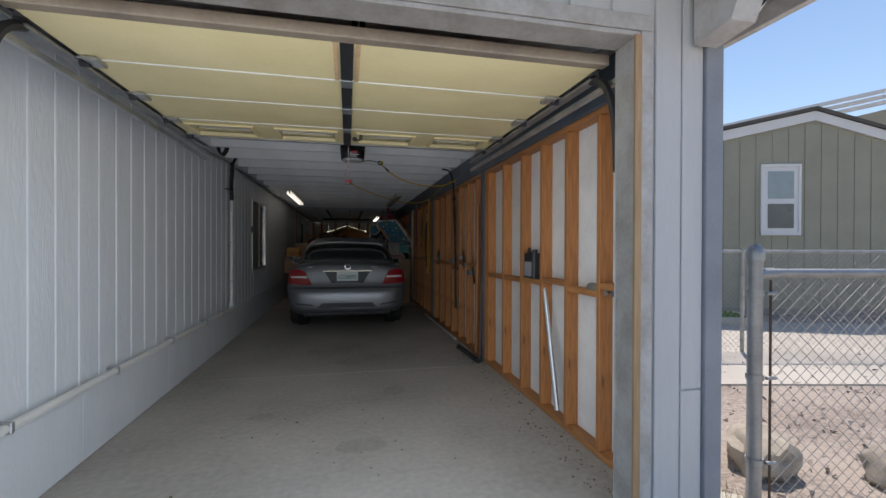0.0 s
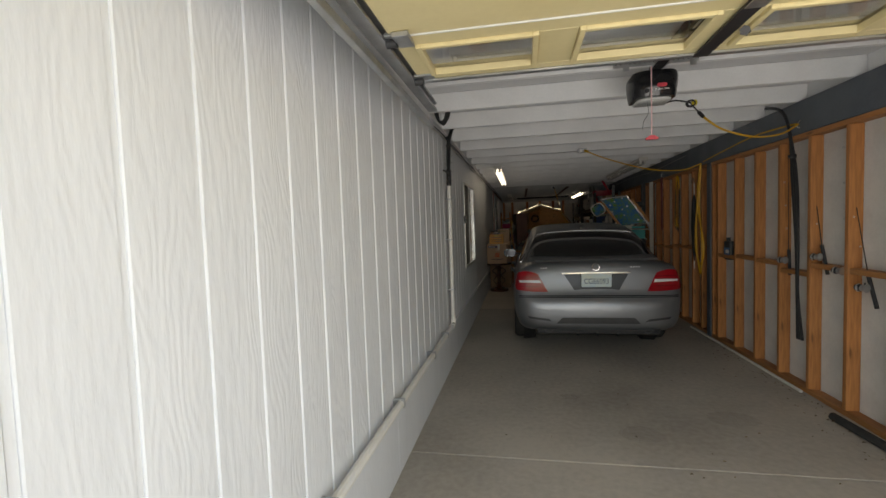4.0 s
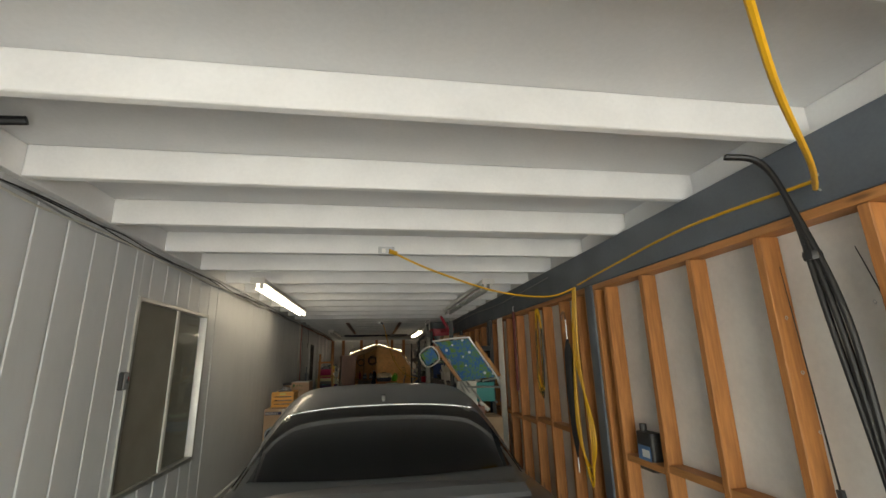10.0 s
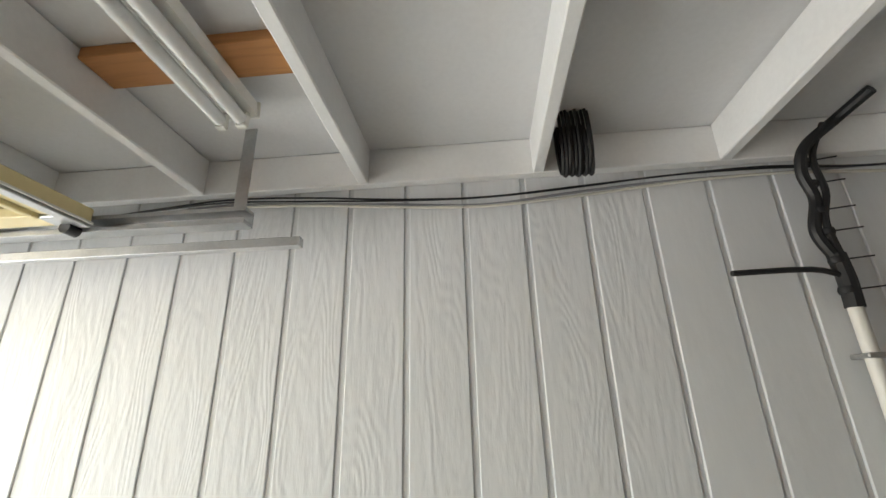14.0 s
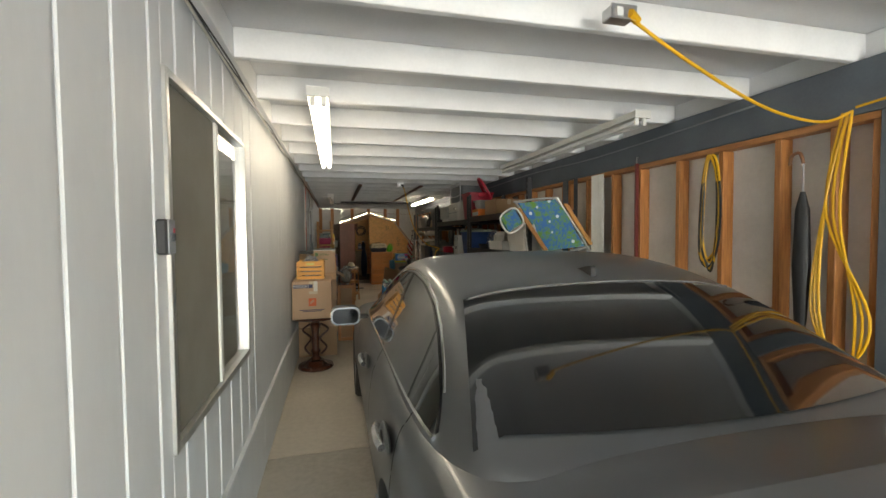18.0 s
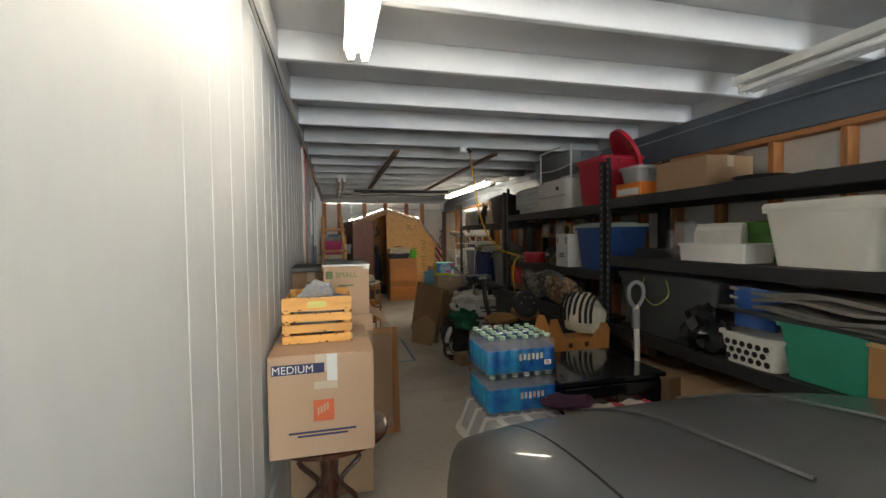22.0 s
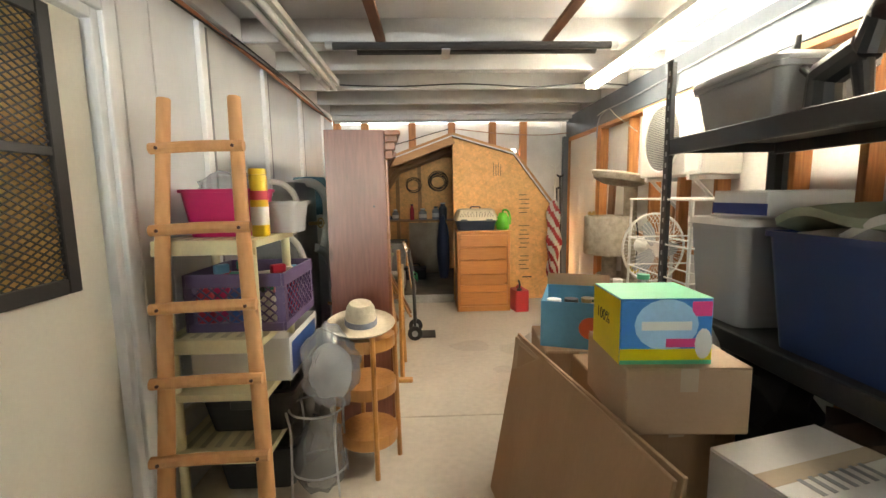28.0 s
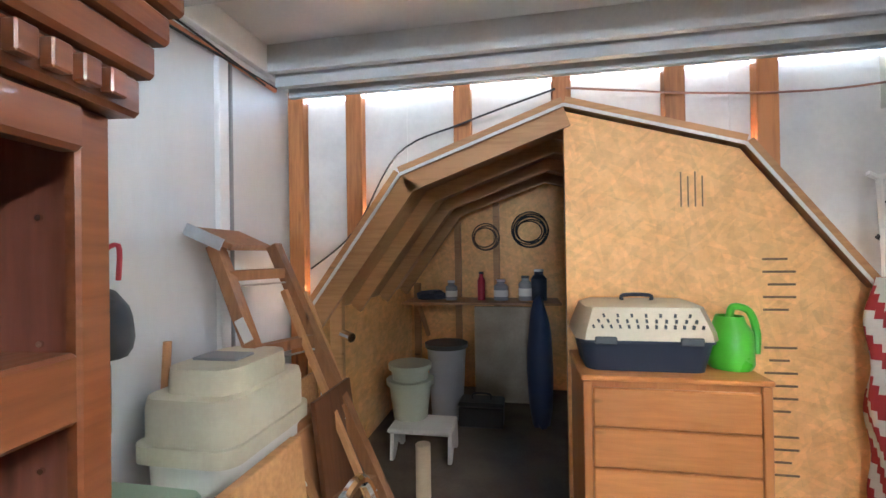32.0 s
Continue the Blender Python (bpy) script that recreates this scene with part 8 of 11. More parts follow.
# quilt-covered crate before the car, water packs on it
qc = thing("covered_crate", "low crate draped with a grey checked blanket", "crate", (1.45, 13.02, 0))
part("crate", B(-0.42, -0.18, 0, 0.42, 0.2, 0.52, bevel=0.01), dark_pl, qc)


def plaid(name, base, lines, scale):
    m = paint(name, base, tuple(c * 0.8 for c in base), rough=0.95, scale=8, fine=220, bump=0.4)
    nt = m.node_tree
    bs = nt.nodes["Principled BSDF"]
    src = bs.inputs["Base Color"].links[0].from_socket
    co = nt.nodes.new("ShaderNodeTexCoord")
    for axis in ("X", "Y"):
        wv = nt.nodes.new("ShaderNodeTexWave")
        wv.bands_direction = axis
        wv.inputs["Scale"].default_value = scale
        mr = nt.nodes.new("ShaderNodeMapRange")
        mr.inputs["From Min"].default_value, mr.inputs["From Max"].default_value = 0.80, 0.86
        link(nt, co, "Object", wv, "Vector")
        link(nt, wv, "Fac", mr, "Value")
        mx = nt.nodes.new("ShaderNodeMix")
        mx.data_type = "RGBA"
        mx.inputs["B"].default_value = (*lines, 1)
        nt.links.new(src, mx.inputs["A"])
        link(nt, mr, "Result", mx, "Factor")
        src = mx.outputs["Result"]
    nt.links.new(src, bs.inputs["Base Color"])
    return m


check_cloth = plaid("checked_blanket", (0.36, 0.35, 0.35), (0.58, 0.56, 0.54), 2.2)
patch_cloth = plaid("patchwork_quilt", (0.62, 0.57, 0.48), (0.45, 0.05, 0.06), 1.6)
part("blanket", sheet(1, 1, 26, 18, lambda a, b: V((-0.50 + 1.0 * a, -0.27 + 0.52 * b, 0.535 + 0.02 * noise.noise(V((a * 7, b * 5, 2))) - 2.2 * max(0, abs(a - .5) - 0.42) - 2.0 * max(0, 0.13 - b))), 0.006), check_cloth, qc)
part("quilt", sheet(1, 1, 24, 12, lambda a, b: V((-0.02 + 0.58 * a, -0.30 + 0.36 * b, 0.565 + 0.02 * noise.noise(V((a * 8, b * 5, 7))) - 1.8 * max(0, 0.25 - b) - 1.5 * max(0, a - .9))), 0.012), patch_cloth, qc, "red and cream patchwork quilt")
part("dark_scarf", lump(0.30, 0.2, 0.06, 3, 0.3, 3, at=(0.02, -0.12, 0.575)), paint("plum_scarf", (0.05, 0.015, 0.04), rough=0.95), qc)
part("fringe", T([(-0.15, -0.22, 0.57), (-0.12, -0.26, 0.5), (-0.1, -0.27, 0.42)], 0.014, 6, 4), paint("rose_fringe", (0.4, 0.16, 0.16)), qc)
blue_film = paint("blue_printed_film", (0.01, 0.10, 0.42), (0.02, 0.42, 0.66), rough=0.12, scale=5, fine=30, bump=0.1, coat=0.4)
blue_wrap = plastic("blue_printed_wrap", (0.01, 0.12, 0.42), 0.2)
cyan_wrap = plastic("cyan_printed_wrap", (0.01, 0.30, 0.55), 0.2)
for k in range(2):
    wpk, w, d = water_pack((1.235, 13.10 + 0.01 * k, 0.535 + 0.20 * k), 6, 5, 0, "blue shrink-wrapped pack of thirty-two water bottles", blue_film, plastic("green_cap", (0.45, 0.66, 0.55)), plastic("blue_bottle_label", (0.01, 0.07, 0.32), 0.25))
    for i in range(6):
        part("brand_mark", B(-0.02 + i * 0.024, -d / 2 - 0.0052, 0.085 + 0.004 * (i % 2), -0.006 + i * 0.024, -d / 2 - 0.0042, 0.12), white_plastic, wpk)
    part("count_patch", B(w / 2 - 0.075, -d / 2 - 0.0055, 0.055, w / 2 - 0.035, -d / 2 - 0.0045, 0.08), white_plastic, wpk)
    words("32", 0.022, navy_ink, wpk, pose(w / 2 - 0.055, -d / 2 - 0.0062, 0.067, 90, 0, 0))
    if k:
        part("top_panel", B(-0.10, -0.07, 0.2025, 0.12, 0.03, 0.2035), blue_wrap, wpk)
        for i in range(6):
            part("brand_mark", B(-0.07 + i * 0.028, -0.04, 0.2037, -0.052 + i * 0.028, 0.0, 0.2045), white_plastic, wpk)

bt = thing("black_cabinet", "glossy black low cabinet", "cabinet", (1.76, 13.16, 0))
part("top", B(-0.34, -0.28, 0.675, 0.32, 0.28, 0.70, bevel=0.004), gloss_black, bt)
part("body", B(-0.32, -0.26, 0.03, 0.30, 0.26, 0.673, bevel=0.004), gloss_black, bt)
for s in (-1, 1):
    part("door", B(-0.31 if s < 0 else 0.002, -0.277, 0.06, -0.002 if s < 0 else 0.29, -0.261, 0.66, bevel=0.004), gloss_black, bt)
part("plinth", B(-0.3, -0.26, 0, 0.28, 0.26, 0.029), black_plastic, bt)
sh_ = thing("snow_shovel", "grey-white D-handled shovel standing upright", "shovel", (2.09, 13.12, 0))
part("shaft", R((0, 0, 0.30), (-0.02, 0.0, 1.04), 0.017, 12), white_plastic, sh_)
part("collar", R((-0.016, 0, 0.9), (-0.019, 0, 1.02), 0.021, 12), lid_grey, sh_)
part("grip", T([(-0.02, 0, 1.03), (-0.065, 0.0, 1.08), (-0.068, 0, 1.15), (-0.02, 0, 1.185), (0.03, 0, 1.15), (0.025, 0, 1.08)], 0.012, 8, 5, True), lid_grey, sh_)
part("blade", sheet(1, 1, 8, 6, lambda u, v: V((-0.16 + 0.32 * u, 0.05 * math.sin(math.pi * u) - 0.03, 0.005 + 0.36 * v)), 0.005), lid_grey, sh_)
cdl = thing("wooden_rack", "orange wooden rocking cradle with cut-out holes", "rack", (2.04, 13.72, 0.60), rz=4)
for y in (-0.02, 0.16):
    part("end_board", prism([(-0.26, 0), (0.26, 0), (0.27, 0.16), (0.24, 0.21), (0.19, 0.20), (0.12, 0.10), (-0.12, 0.10), (-0.19, 0.26), (-0.24, 0.26), (-0.27, 0.16)], y, y + 0.018), frame_wood, cdl)
for x in (-0.08, 0.06):
    part("hole", slab(0.035, 0.035, 0.003, 0.01), dark_turned, cdl, at=pose(x, -0.0215, 0.06, 90, 0, 0))
for z in (0.02, 0.09):
    part("rail", B(-0.24, -0.001, z, 0.24, 0.159, z + 0.015), frame_wood, cdl)
stl = thing("wooden_stool_frame", "paint-stained wooden stool under the cradle", "stool", (1.98, 13.80, 0))
for x in (-0.2, 0.2):
    for y in (-0.08, 0.14):
        part("leg", B(x - 0.022, y - 0.022, 0, x + 0.022, y + 0.022, 0.57, bevel=0.004), paint("paint_stained_wood", (0.40, 0.22, 0.13), (0.62, 0.55, 0.48), rough=0.7, scale=14, mix=0.3), stl)
part("seat", B(-0.25, -0.13, 0.572, 0.25, 0.19, 0.598, bevel=0.005), frame_wood, stl)
part("rung", R((-0.2, -0.08, 0.2), (0.2, -0.08, 0.2), 0.014, 8), frame_wood, stl)

# folding beach chairs on the wall
floral = paint("floral_canvas", (0.03, 0.15, 0.45), (0.12, 0.28, 0.05), rough=0.8, scale=9, fine=40, bump=0.2, mix=0.1, fine_amount=0.8)
nt = floral.node_tree
bs = nt.nodes["Principled BSDF"]
src = bs.inputs["Base Color"].links[0].from_socket
co, vo, mr, mx = (nt.nodes.new(k) for k in ("ShaderNodeTexCoord", "ShaderNodeTexVoronoi", "ShaderNodeMapRange", "ShaderNodeMix"))
vo.inputs["Scale"].default_value = 9.0
mr.inputs["From Min"].default_value, mr.inputs["From Max"].default_value, mr.inputs["To Min"].default_value, mr.inputs["To Max"].default_value = 0.13, 0.17, 1.0, 0.0
mx.data_type = "RGBA"
mx.inputs["B"].default_value = (0.62, 0.70, 0.78, 1)
link(nt, co, "Object", vo, "Vector")
link(nt, vo, "Distance", mr, "Value")
link(nt, mr, "Result", mx, "Factor")
nt.links.new(src, mx.inputs["A"])
nt.links.new(mx.outputs["Result"], bs.inputs["Base Color"])
ch = thing("beach_chair", "folded floral blue canvas beach chair with wooden arms", "chair", (2.62, 11.74, 0.98))
M = Matrix(((1.0, 0, -0.62, -0.10), (0, 1, 0, -0.12), (0.10, 0, 0.88, 0.62), (0, 0, 0, 1)))


def leaned(bm):
    bm.transform(M)
    return bm


part("back_sling", leaned(sheet(1, 1, 12, 14, lambda u, v: V((-0.20 + 0.40 * u, 0.02 * math.sin(v * 7) * u + 0.02 * math.sin(math.pi * u), -0.27 + 0.52 * v)), 0.006)), floral, ch)
part("frame_tube", leaned(T([(-0.215, 0, -0.42), (-0.215, 0, 0.2), (-0.19, 0, 0.265), (0.19, 0, 0.265), (0.215, 0, 0.2), (0.215, 0, -0.42)], 0.012, 8, 4)), alu, ch)
for x in (-0.24, 0.25):
    part("arm", leaned(B(x - 0.024, -0.035, -0.26, x + 0.024, -0.018, 0.20, bevel=0.006)), frame_wood, ch)
HEADREST = pose(-0.53, -0.12, 0.66, 0, -32, 0)
part("headrest", sheet(1, 1, 6, 6, lambda u, v: V((-0.09 + 0.16 * u, -0.05 + 0.02 * math.sin(3 * u), -0.08 + 0.16 * v)), 0.02), floral, ch, at=HEADREST)
part("headrest_tube", T([(-0.095, -0.05, -0.085), (-0.095, -0.05, 0.085), (0.075, -0.05, 0.085), (0.075, -0.05, -0.085)], 0.009, 8, 4, True), white_plastic, ch, at=HEADREST)
for a, b in (((-0.30, -0.12, 0.62), (0.0, -0.05, 0.02)), ((-0.22, -0.1, 0.55), (0.14, -0.08, 0.05)), ((-0.38, -0.1, 0.55), (-0.28, -0.06, 0.02)), ((0.28, -0.1, 0.42), (0.38, -0.05, 0.16)), ((-0.12, -0.02, 0.4), (0.3, -0.02, 0.1)), ((0.1, -0.12, 0.36), (0.36, -0.1, 0.4)), ((-0.1, -0.12, 0.3), (0.36, -0.1, 0.28))):
    part("frame_tube", R(a, b, 0.012, 8), alu, ch)
for a, b in (((-0.20, -0.13, 0.36), (-0.17, -0.13, 0.02)), ((0.06, -0.13, 0.12), (0.16, -0.13, 0.03))):
    part("plastic_arm", R(a, b, 0.024, 8), white_plastic, ch)
part("webbing", B(-0.16, -0.06, 0.08, 0.05, -0.05, 0.36), white_plastic, ch)
part("teal_strap", B(0.04, -0.064, 0.12, 0.26, -0.054, 0.34, bevel=0.003), plastic("teal_webbing", (0.02, 0.30, 0.30)), ch)
part("blue_strap", R((0.36, -0.1, 0.42), (0.33, -0.1, 0.12), 0.014, 8), blue_pl, ch)
ds = carton("cardboard_box", "brown box standing under the folded chairs", (2.6, 11.45, 0.0), 0.5, 0.4, 0.55, mat=cardboard)
ds = carton("cardboard_box", "brown open box under the folded chairs", (2.62, 11.47, 0.553), 0.46, 0.4, 0.42, mat=cardboard_pale)
for i in range(4):
    solid("wood_strip", B(-0.25, -0.02, 0, 0.25, 0.02, 0.02, bevel=0.003), frame_wood, "loose thin wooden slat lying by the rack", "slat", (2.35 + 0.05 * i, 12.0 + 0.03 * i, 0.02 + 0.022 * i), rz=20 + 18 * i, group="loose slats")

# exercise bike
eb = thing("exercise_bike", "black folding exercise bike with a fleece seat", "exercise bike", (1.90, 14.85, 0))
part("rear_foot", R((-0.18, -0.36, 0.035), (0.24, -0.40, 0.035), 0.024, 10), black_steel, eb)
part("front_foot", R((-0.22, 0.42, 0.035), (0.2, 0.44, 0.035), 0.024, 10), black_steel, eb)
part("main_tube", T([(0.0, -0.38, 0.05), (-0.05, -0.05, 0.42), (-0.10, 0.2, 0.75), (-0.10, 0.28, 1.02)], 0.024, 10, 6), black_steel, eb)
part("cross_tube", T([(-0.02, 0.43, 0.05), (-0.02, 0.1, 0.35), (0.06, -0.15, 0.66)], 0.022, 10, 4), black_steel, eb)
part("red_stripe", T([(-0.075, -0.03, 0.46), (-0.12, 0.15, 0.68)], 0.008, 6, 1), red_pl, eb)
part("handlebar", T([(-0.32, 0.10, 0.96), (-0.36, 0.3, 0.93), (-0.30, 0.45, 0.90), (-0.12, 0.36, 1.0), (0.06, 0.45, 0.90), (0.12, 0.3, 0.93), (0.08, 0.10, 0.98)], 0.02, 10, 6), black_plastic, eb)
part("console", B(-0.22, 0.28, 0.99, -0.01, 0.42, 1.06, bevel=0.015), black_plastic, eb, at=None)
part("console_screen", B(-0.16, 0.275, 1.02, -0.07, 0.2795, 1.05), lid_grey, eb)
part("seat", lump(0.30, 0.34, 0.16, 6, 0.22, at=(0.12, -0.32, 0.70)), tan_hide, eb, "tan fleece-covered seat")
part("seat_pad", lump(0.34, 0.2, 0.09, 9, 0.3, 3, at=(-0.10, -0.22, 0.66)), tan_hide, eb)
part("backrest", lathe([(0, 0), (0.10, 0), (0.12, 0.015), (0.12, 0.06), (0.10, 0.075), (0, 0.075)], 24), black_plastic, eb, at=pose(0.02, -0.44, 0.86, 75, 0, 8))
for i in range(6):
    part("bolt", R((0.02 + 0.06 * math.cos(i), -0.52, 0.88 + 0.06 * math.sin(i)), (0.02 + 0.06 * math.cos(i), -0.526, 0.88 + 0.06 * math.sin(i)), 0.008, 8), steel, eb)
part("seat_post", T([(0.06, -0.15, 0.6), (0.05, -0.3, 0.72), (0.03, -0.42, 0.86)], 0.018, 8, 4), black_steel, eb)
fw = part("flywheel", lathe([(0, -0.04), (0.15, -0.04), (0.16, -0.02), (0.16, 0.02), (0.15, 0.04), (0, 0.04)], 28), black_plastic, eb, at=pose(-0.02, 0.1, 0.26, 0, 90, 0))
for s in (-1, 1):
    part("crank", R((s * 0.06, 0.1, 0.26), (s * 0.09, 0.1 + s * 0.13, 0.18), 0.012, 8), steel, eb)
    part("pedal", B(s * 0.08 - (0.0 if s > 0 else 0.1), 0.08 + s * 0.13, 0.165, s * 0.08 + (0.1 if s > 0 else 0.0), 0.15 + s * 0.13, 0.19, bevel=0.006), black_plastic, eb)
solid("foot_pad", lump(0.2, 0.26, 0.13, 4, 0.15), teal_cloth, "faded teal foot cushion on the floor", "cushion", (1.58, 14.62, 0))
solid("dark_bag", lump(0.24, 0.36, 0.2, 14, 0.25), black_cloth, "black cloth bag on the floor by the bike", "bag", (1.74, 14.68, 0), rz=20)
# dark plastic tank behind, stacked cartons
c3 = carton("cardboard_box", "brown box at the bottom of the stack", (2.00, 15.72, 0.0), 0.34, 0.30, 0.24, mat=cardboard, rz=4)
c2 = carton("drink_carton", "white and pink drinks carton in the stack", (2.08, 15.74, 0.242), 0.28, 0.26, 0.23, mat=cardboard_white, rz=-4)
part("pink_base", B(-0.1405, -0.1312, 0.0, 0.1405, -0.1304, 0.11), pink_card, c2)
print_bars(c2, "y", -0.08, 0.19, 0.09, 0.03, 1, lid_grey, y=-0.13)
print_bars(c2, "y", -0.07, 0.135, 0.09, 0.03, 1, lid_grey, y=-0.131)
c1 = carton("drink_carton", "white drinks carton with black band on the stack", (2.04, 15.77, 0.474), 0.30, 0.3, 0.26, mat=cardboard_white, rz=-6)
part("black_band", B(-0.1452, -0.1512, 0.02, 0.1452, -0.1504, 0.05), ink, c1)
for i in range(8):
    part("brand_mark", B(-0.095 + i * 0.024, -0.1514, 0.14, -0.078 + i * 0.024, -0.1505, 0.175 - 0.006 * (i % 3 == 1)), ink, c1)
part("crest", lathe([(0, 0), (0.018, 0), (0.018, 0.001), (0, 0.001)], 12), ink, c1, at=pose(-0.01, -0.1505, 0.215, 90, 0, 0))
print_bars(c1, "y", 0.0, 0.105, 0.16, 0.012, 1, ink, y=-0.15)
hp = thing("clothes_heap", "heap of black, green and white clothes on a box", "clothes", (1.74, 15.90, 0))
part("dark_clothes", lump(0.42, 0.5, 0.6, 17, 0.32, 2.6, 4, fine=0.1), black_cloth, hp)
part("green_shirt", lump(0.36, 0.36, 0.3, 23, 0.25, 2.6, 4, at=(0.05, -0.12, 0.38), fine=0.08), green_cloth, hp, "dark green shirt")
part("white_shirt", lump(0.40, 0.42, 0.22, 27, 0.22, 2.2, 4, at=(0.09, -0.05, 0.55), fine=0.06), white_drape, hp, "white shirt")
for i in range(5):
    part("sleeve", T([(-0.12, -0.1, 0.4 - 0.05 * i), (-0.2, -0.2 - 0.02 * i, 0.26 - 0.04 * i), (-0.16, -0.26, 0.1)], 0.03, 7, 4), (white_drape, black_cloth, cloth_grey)[i % 3], hp)
carton("cardboard_box", "small brown box under the clothes", (1.72, 15.60, 0.0), 0.2, 0.2, 0.13, mat=cardboard, rz=12)
solid("black_case", B(-0.1, -0.14, 0, 0.1, 0.14, 0.3, bevel=0.015), black_plastic, "black plastic case beside the stack", "case", (1.86, 15.42, 0), rz=10)
# pole leaning from the bike up
po = thing("mop_pole", "silver pole leaning against the rack", "pole", (0, 0, 0))
part("shaft", R((1.86, 15.75, 0.35), (2.12, 16.35, 1.30), 0.012, 10), chrome, po)
part("tip", R((2.12, 16.35, 1.30), (2.126, 16.364, 1.322), 0.014, 10), dark_pl, po)
part("foot", R((1.82, 15.66, 0.2), (1.86, 15.75, 0.35), 0.03, 10), black_plastic, po)

# leaning flattened cartons and the boxes on top
for i in range(6):
    x = 1.51 + 0.016 * i
    solid("flat_carton", B(-0.006, -0.52 + 0.04 * (i % 3), 0, 0.006, 0.53 - 0.05 * (i % 2), 0.765 - 0.02 * (i % 3), bevel=0.002), (cardboard, cardboard_pale)[i % 3 == 1], "flattened brown carton leaning in a row", "cardboard", (x, 17.10, 0.0), ry=10 - i, rz=7 + i * 0.6, group="flattened cartons")
solid("torn_carton", prism([(-0.18, 0), (0.16, 0), (0.2, 0.30), (-0.02, 0.40), (-0.22, 0.26)], -0.004, 0.004), cardboard, "torn piece of cardboard leaning on the row", "cardboard", (1.42, 16.62, 0), rz=-50, rx=-14)
carton("cardboard_box", "tall closed brown box behind the flat cartons", (1.92, 17.24, 0.0), 0.26, 0.54, 0.698, mat=cardboard, rz=2)
carton("cardboard_box", "brown shipping box with a small label", (1.90, 17.03, 0.70), 0.35, 0.34, 0.20, mat=cardboard_pale, rz=-3)
pk = carton("diaper_carton", "yellow, blue and green printed carton on a box", (1.84, 17.0, 0.902), 0.26, 0.22, 0.19, mat=pack_blue, strip=False, rz=-3)
part("yellow_side", B(-0.1314, -0.1095, 0.001, -0.1304, 0.1095, 0.187), pack_yellow, pk)
part("top_card", B(-0.129, -0.109, 0.1902, 0.129, 0.109, 0.1912), pack_green, pk)
part("yellow_base", B(-0.1295, -0.1114, 0.002, 0.1295, -0.1104, 0.045), pack_yellow, pk)
part("green_edge", B(-0.1295, -0.1118, 0.0, 0.1295, -0.1115, 0.012), pack_green, pk)
part("pink_patch", B(0.07, -0.1114, 0.14, 0.125, -0.1104, 0.182), pack_pink, pk)
part("pink_band", B(0.0, -0.1118, 0.05, 0.09, -0.1108, 0.075), pack_pink, pk)
part("white_cloud", lathe([(0, 0), (0.075, 0), (0.07, 0.001), (0, 0.001)], 18, sx=1.2), paint("pale_blue_print", (0.35, 0.6, 0.82)), pk, at=pose(0.0, -0.1108, 0.115, 90, 0, 0))
part("brand_bar", B(-0.07, -0.113, 0.10, 0.07, -0.112, 0.125), white_plastic, pk)
part("drop_mark", lathe([(0, 0), (0.03, 0), (0.02, 0.001), (0, 0.001)], 14, sx=0.8, sy=1.5), white_plastic, pk, at=pose(0.105, -0.1118, 0.06, 90, 0, 0))
words("100%", 0.05, ink, pk, pose(-0.1318, 0.02, 0.11, 90, 0, -90))
wl = carton("white_carton", "white printed shipping carton beside the flat cartons", (2.16, 16.72, 0.0), 0.40, 0.30, 0.69, mat=cardboard_white, rz=14)
for i in range(7):
    part("print", B(-0.12 + i * 0.035, -0.08, 0.6902, -0.105 + i * 0.035, -0.02, 0.691), lid_grey, wl)
print_bars(wl, "y", 0.05, 0.5, 0.14, 0.012, 3, ink, y=-0.15)
bb = carton("fruit_box", "blue printed open box holding jars and bottles", (1.88, 17.74, 0.70), 0.31, 0.38, 0.21, mat=sky_card, closed=False, rz=-20)
part("inner_card", B(-0.155, 0.1935, 0.01, 0.155, 0.1945, 0.27), cardboard, bb)
part("orange_disc", lathe([(0, 0), (0.05, 0), (0.05, 0.001), (0, 0.001)], 18), orange_ink, bb, at=pose(0.06, -0.2005, 0.10, 90, 0, 0))
for i in range(6):
    g = thing("glass_jar", "clear jar standing in the blue box", "jar", (1.78 + 0.085 * (i % 3), 17.66 + 0.12 * (i // 3), 0.708), group="jars in the box")
    part("body", lathe([(0, 0), (0.036, 0), (0.038, 0.01), (0.038, 0.12), (0.032, 0.14), (0.032, 0.15)], 16), clear_pl, g)
    part("lid", lathe([(0, 0), (0.034, 0), (0.034, 0.018), (0, 0.02)], 16), (white_plastic, dark_pl, brass)[i % 3], g, at=(0, 0, 0.15))
tbx = carton("cardboard_box", "plain brown box under the blue box", (1.86, 17.72, 0.0), 0.34, 0.38, 0.698, mat=cardboard, rz=-4)
jug((2.12, 17.60, 0.70), 30, film_pl, red_pl, False, 1.0, "clear spray bottle with a red trigger")
jug((2.20, 17.74, 0.70), 80, film_pl, pack_green, False, 1.1)
jug((2.14, 17.88, 0.70), 10, film_pl, white_plastic, False, 0.9)
carton("cardboard_box", "closed brown box under bottles", (2.18, 17.75, 0.0), 0.26, 0.42, 0.698, mat=cardboard_pale)
tt = thing("plush_toy", "fluffy grey stuffed toy lying on boxes", "soft toy", (2.16, 17.36, 0.62))
part("plush", lump(0.26, 0.3, 0.3, 33, 0.3, 3, 4, fine=0.15), paint("grey_plush", (0.40, 0.37, 0.32), (0.25, 0.23, 0.2), rough=1, scale=14, fine=180, bump=0.9), tt)
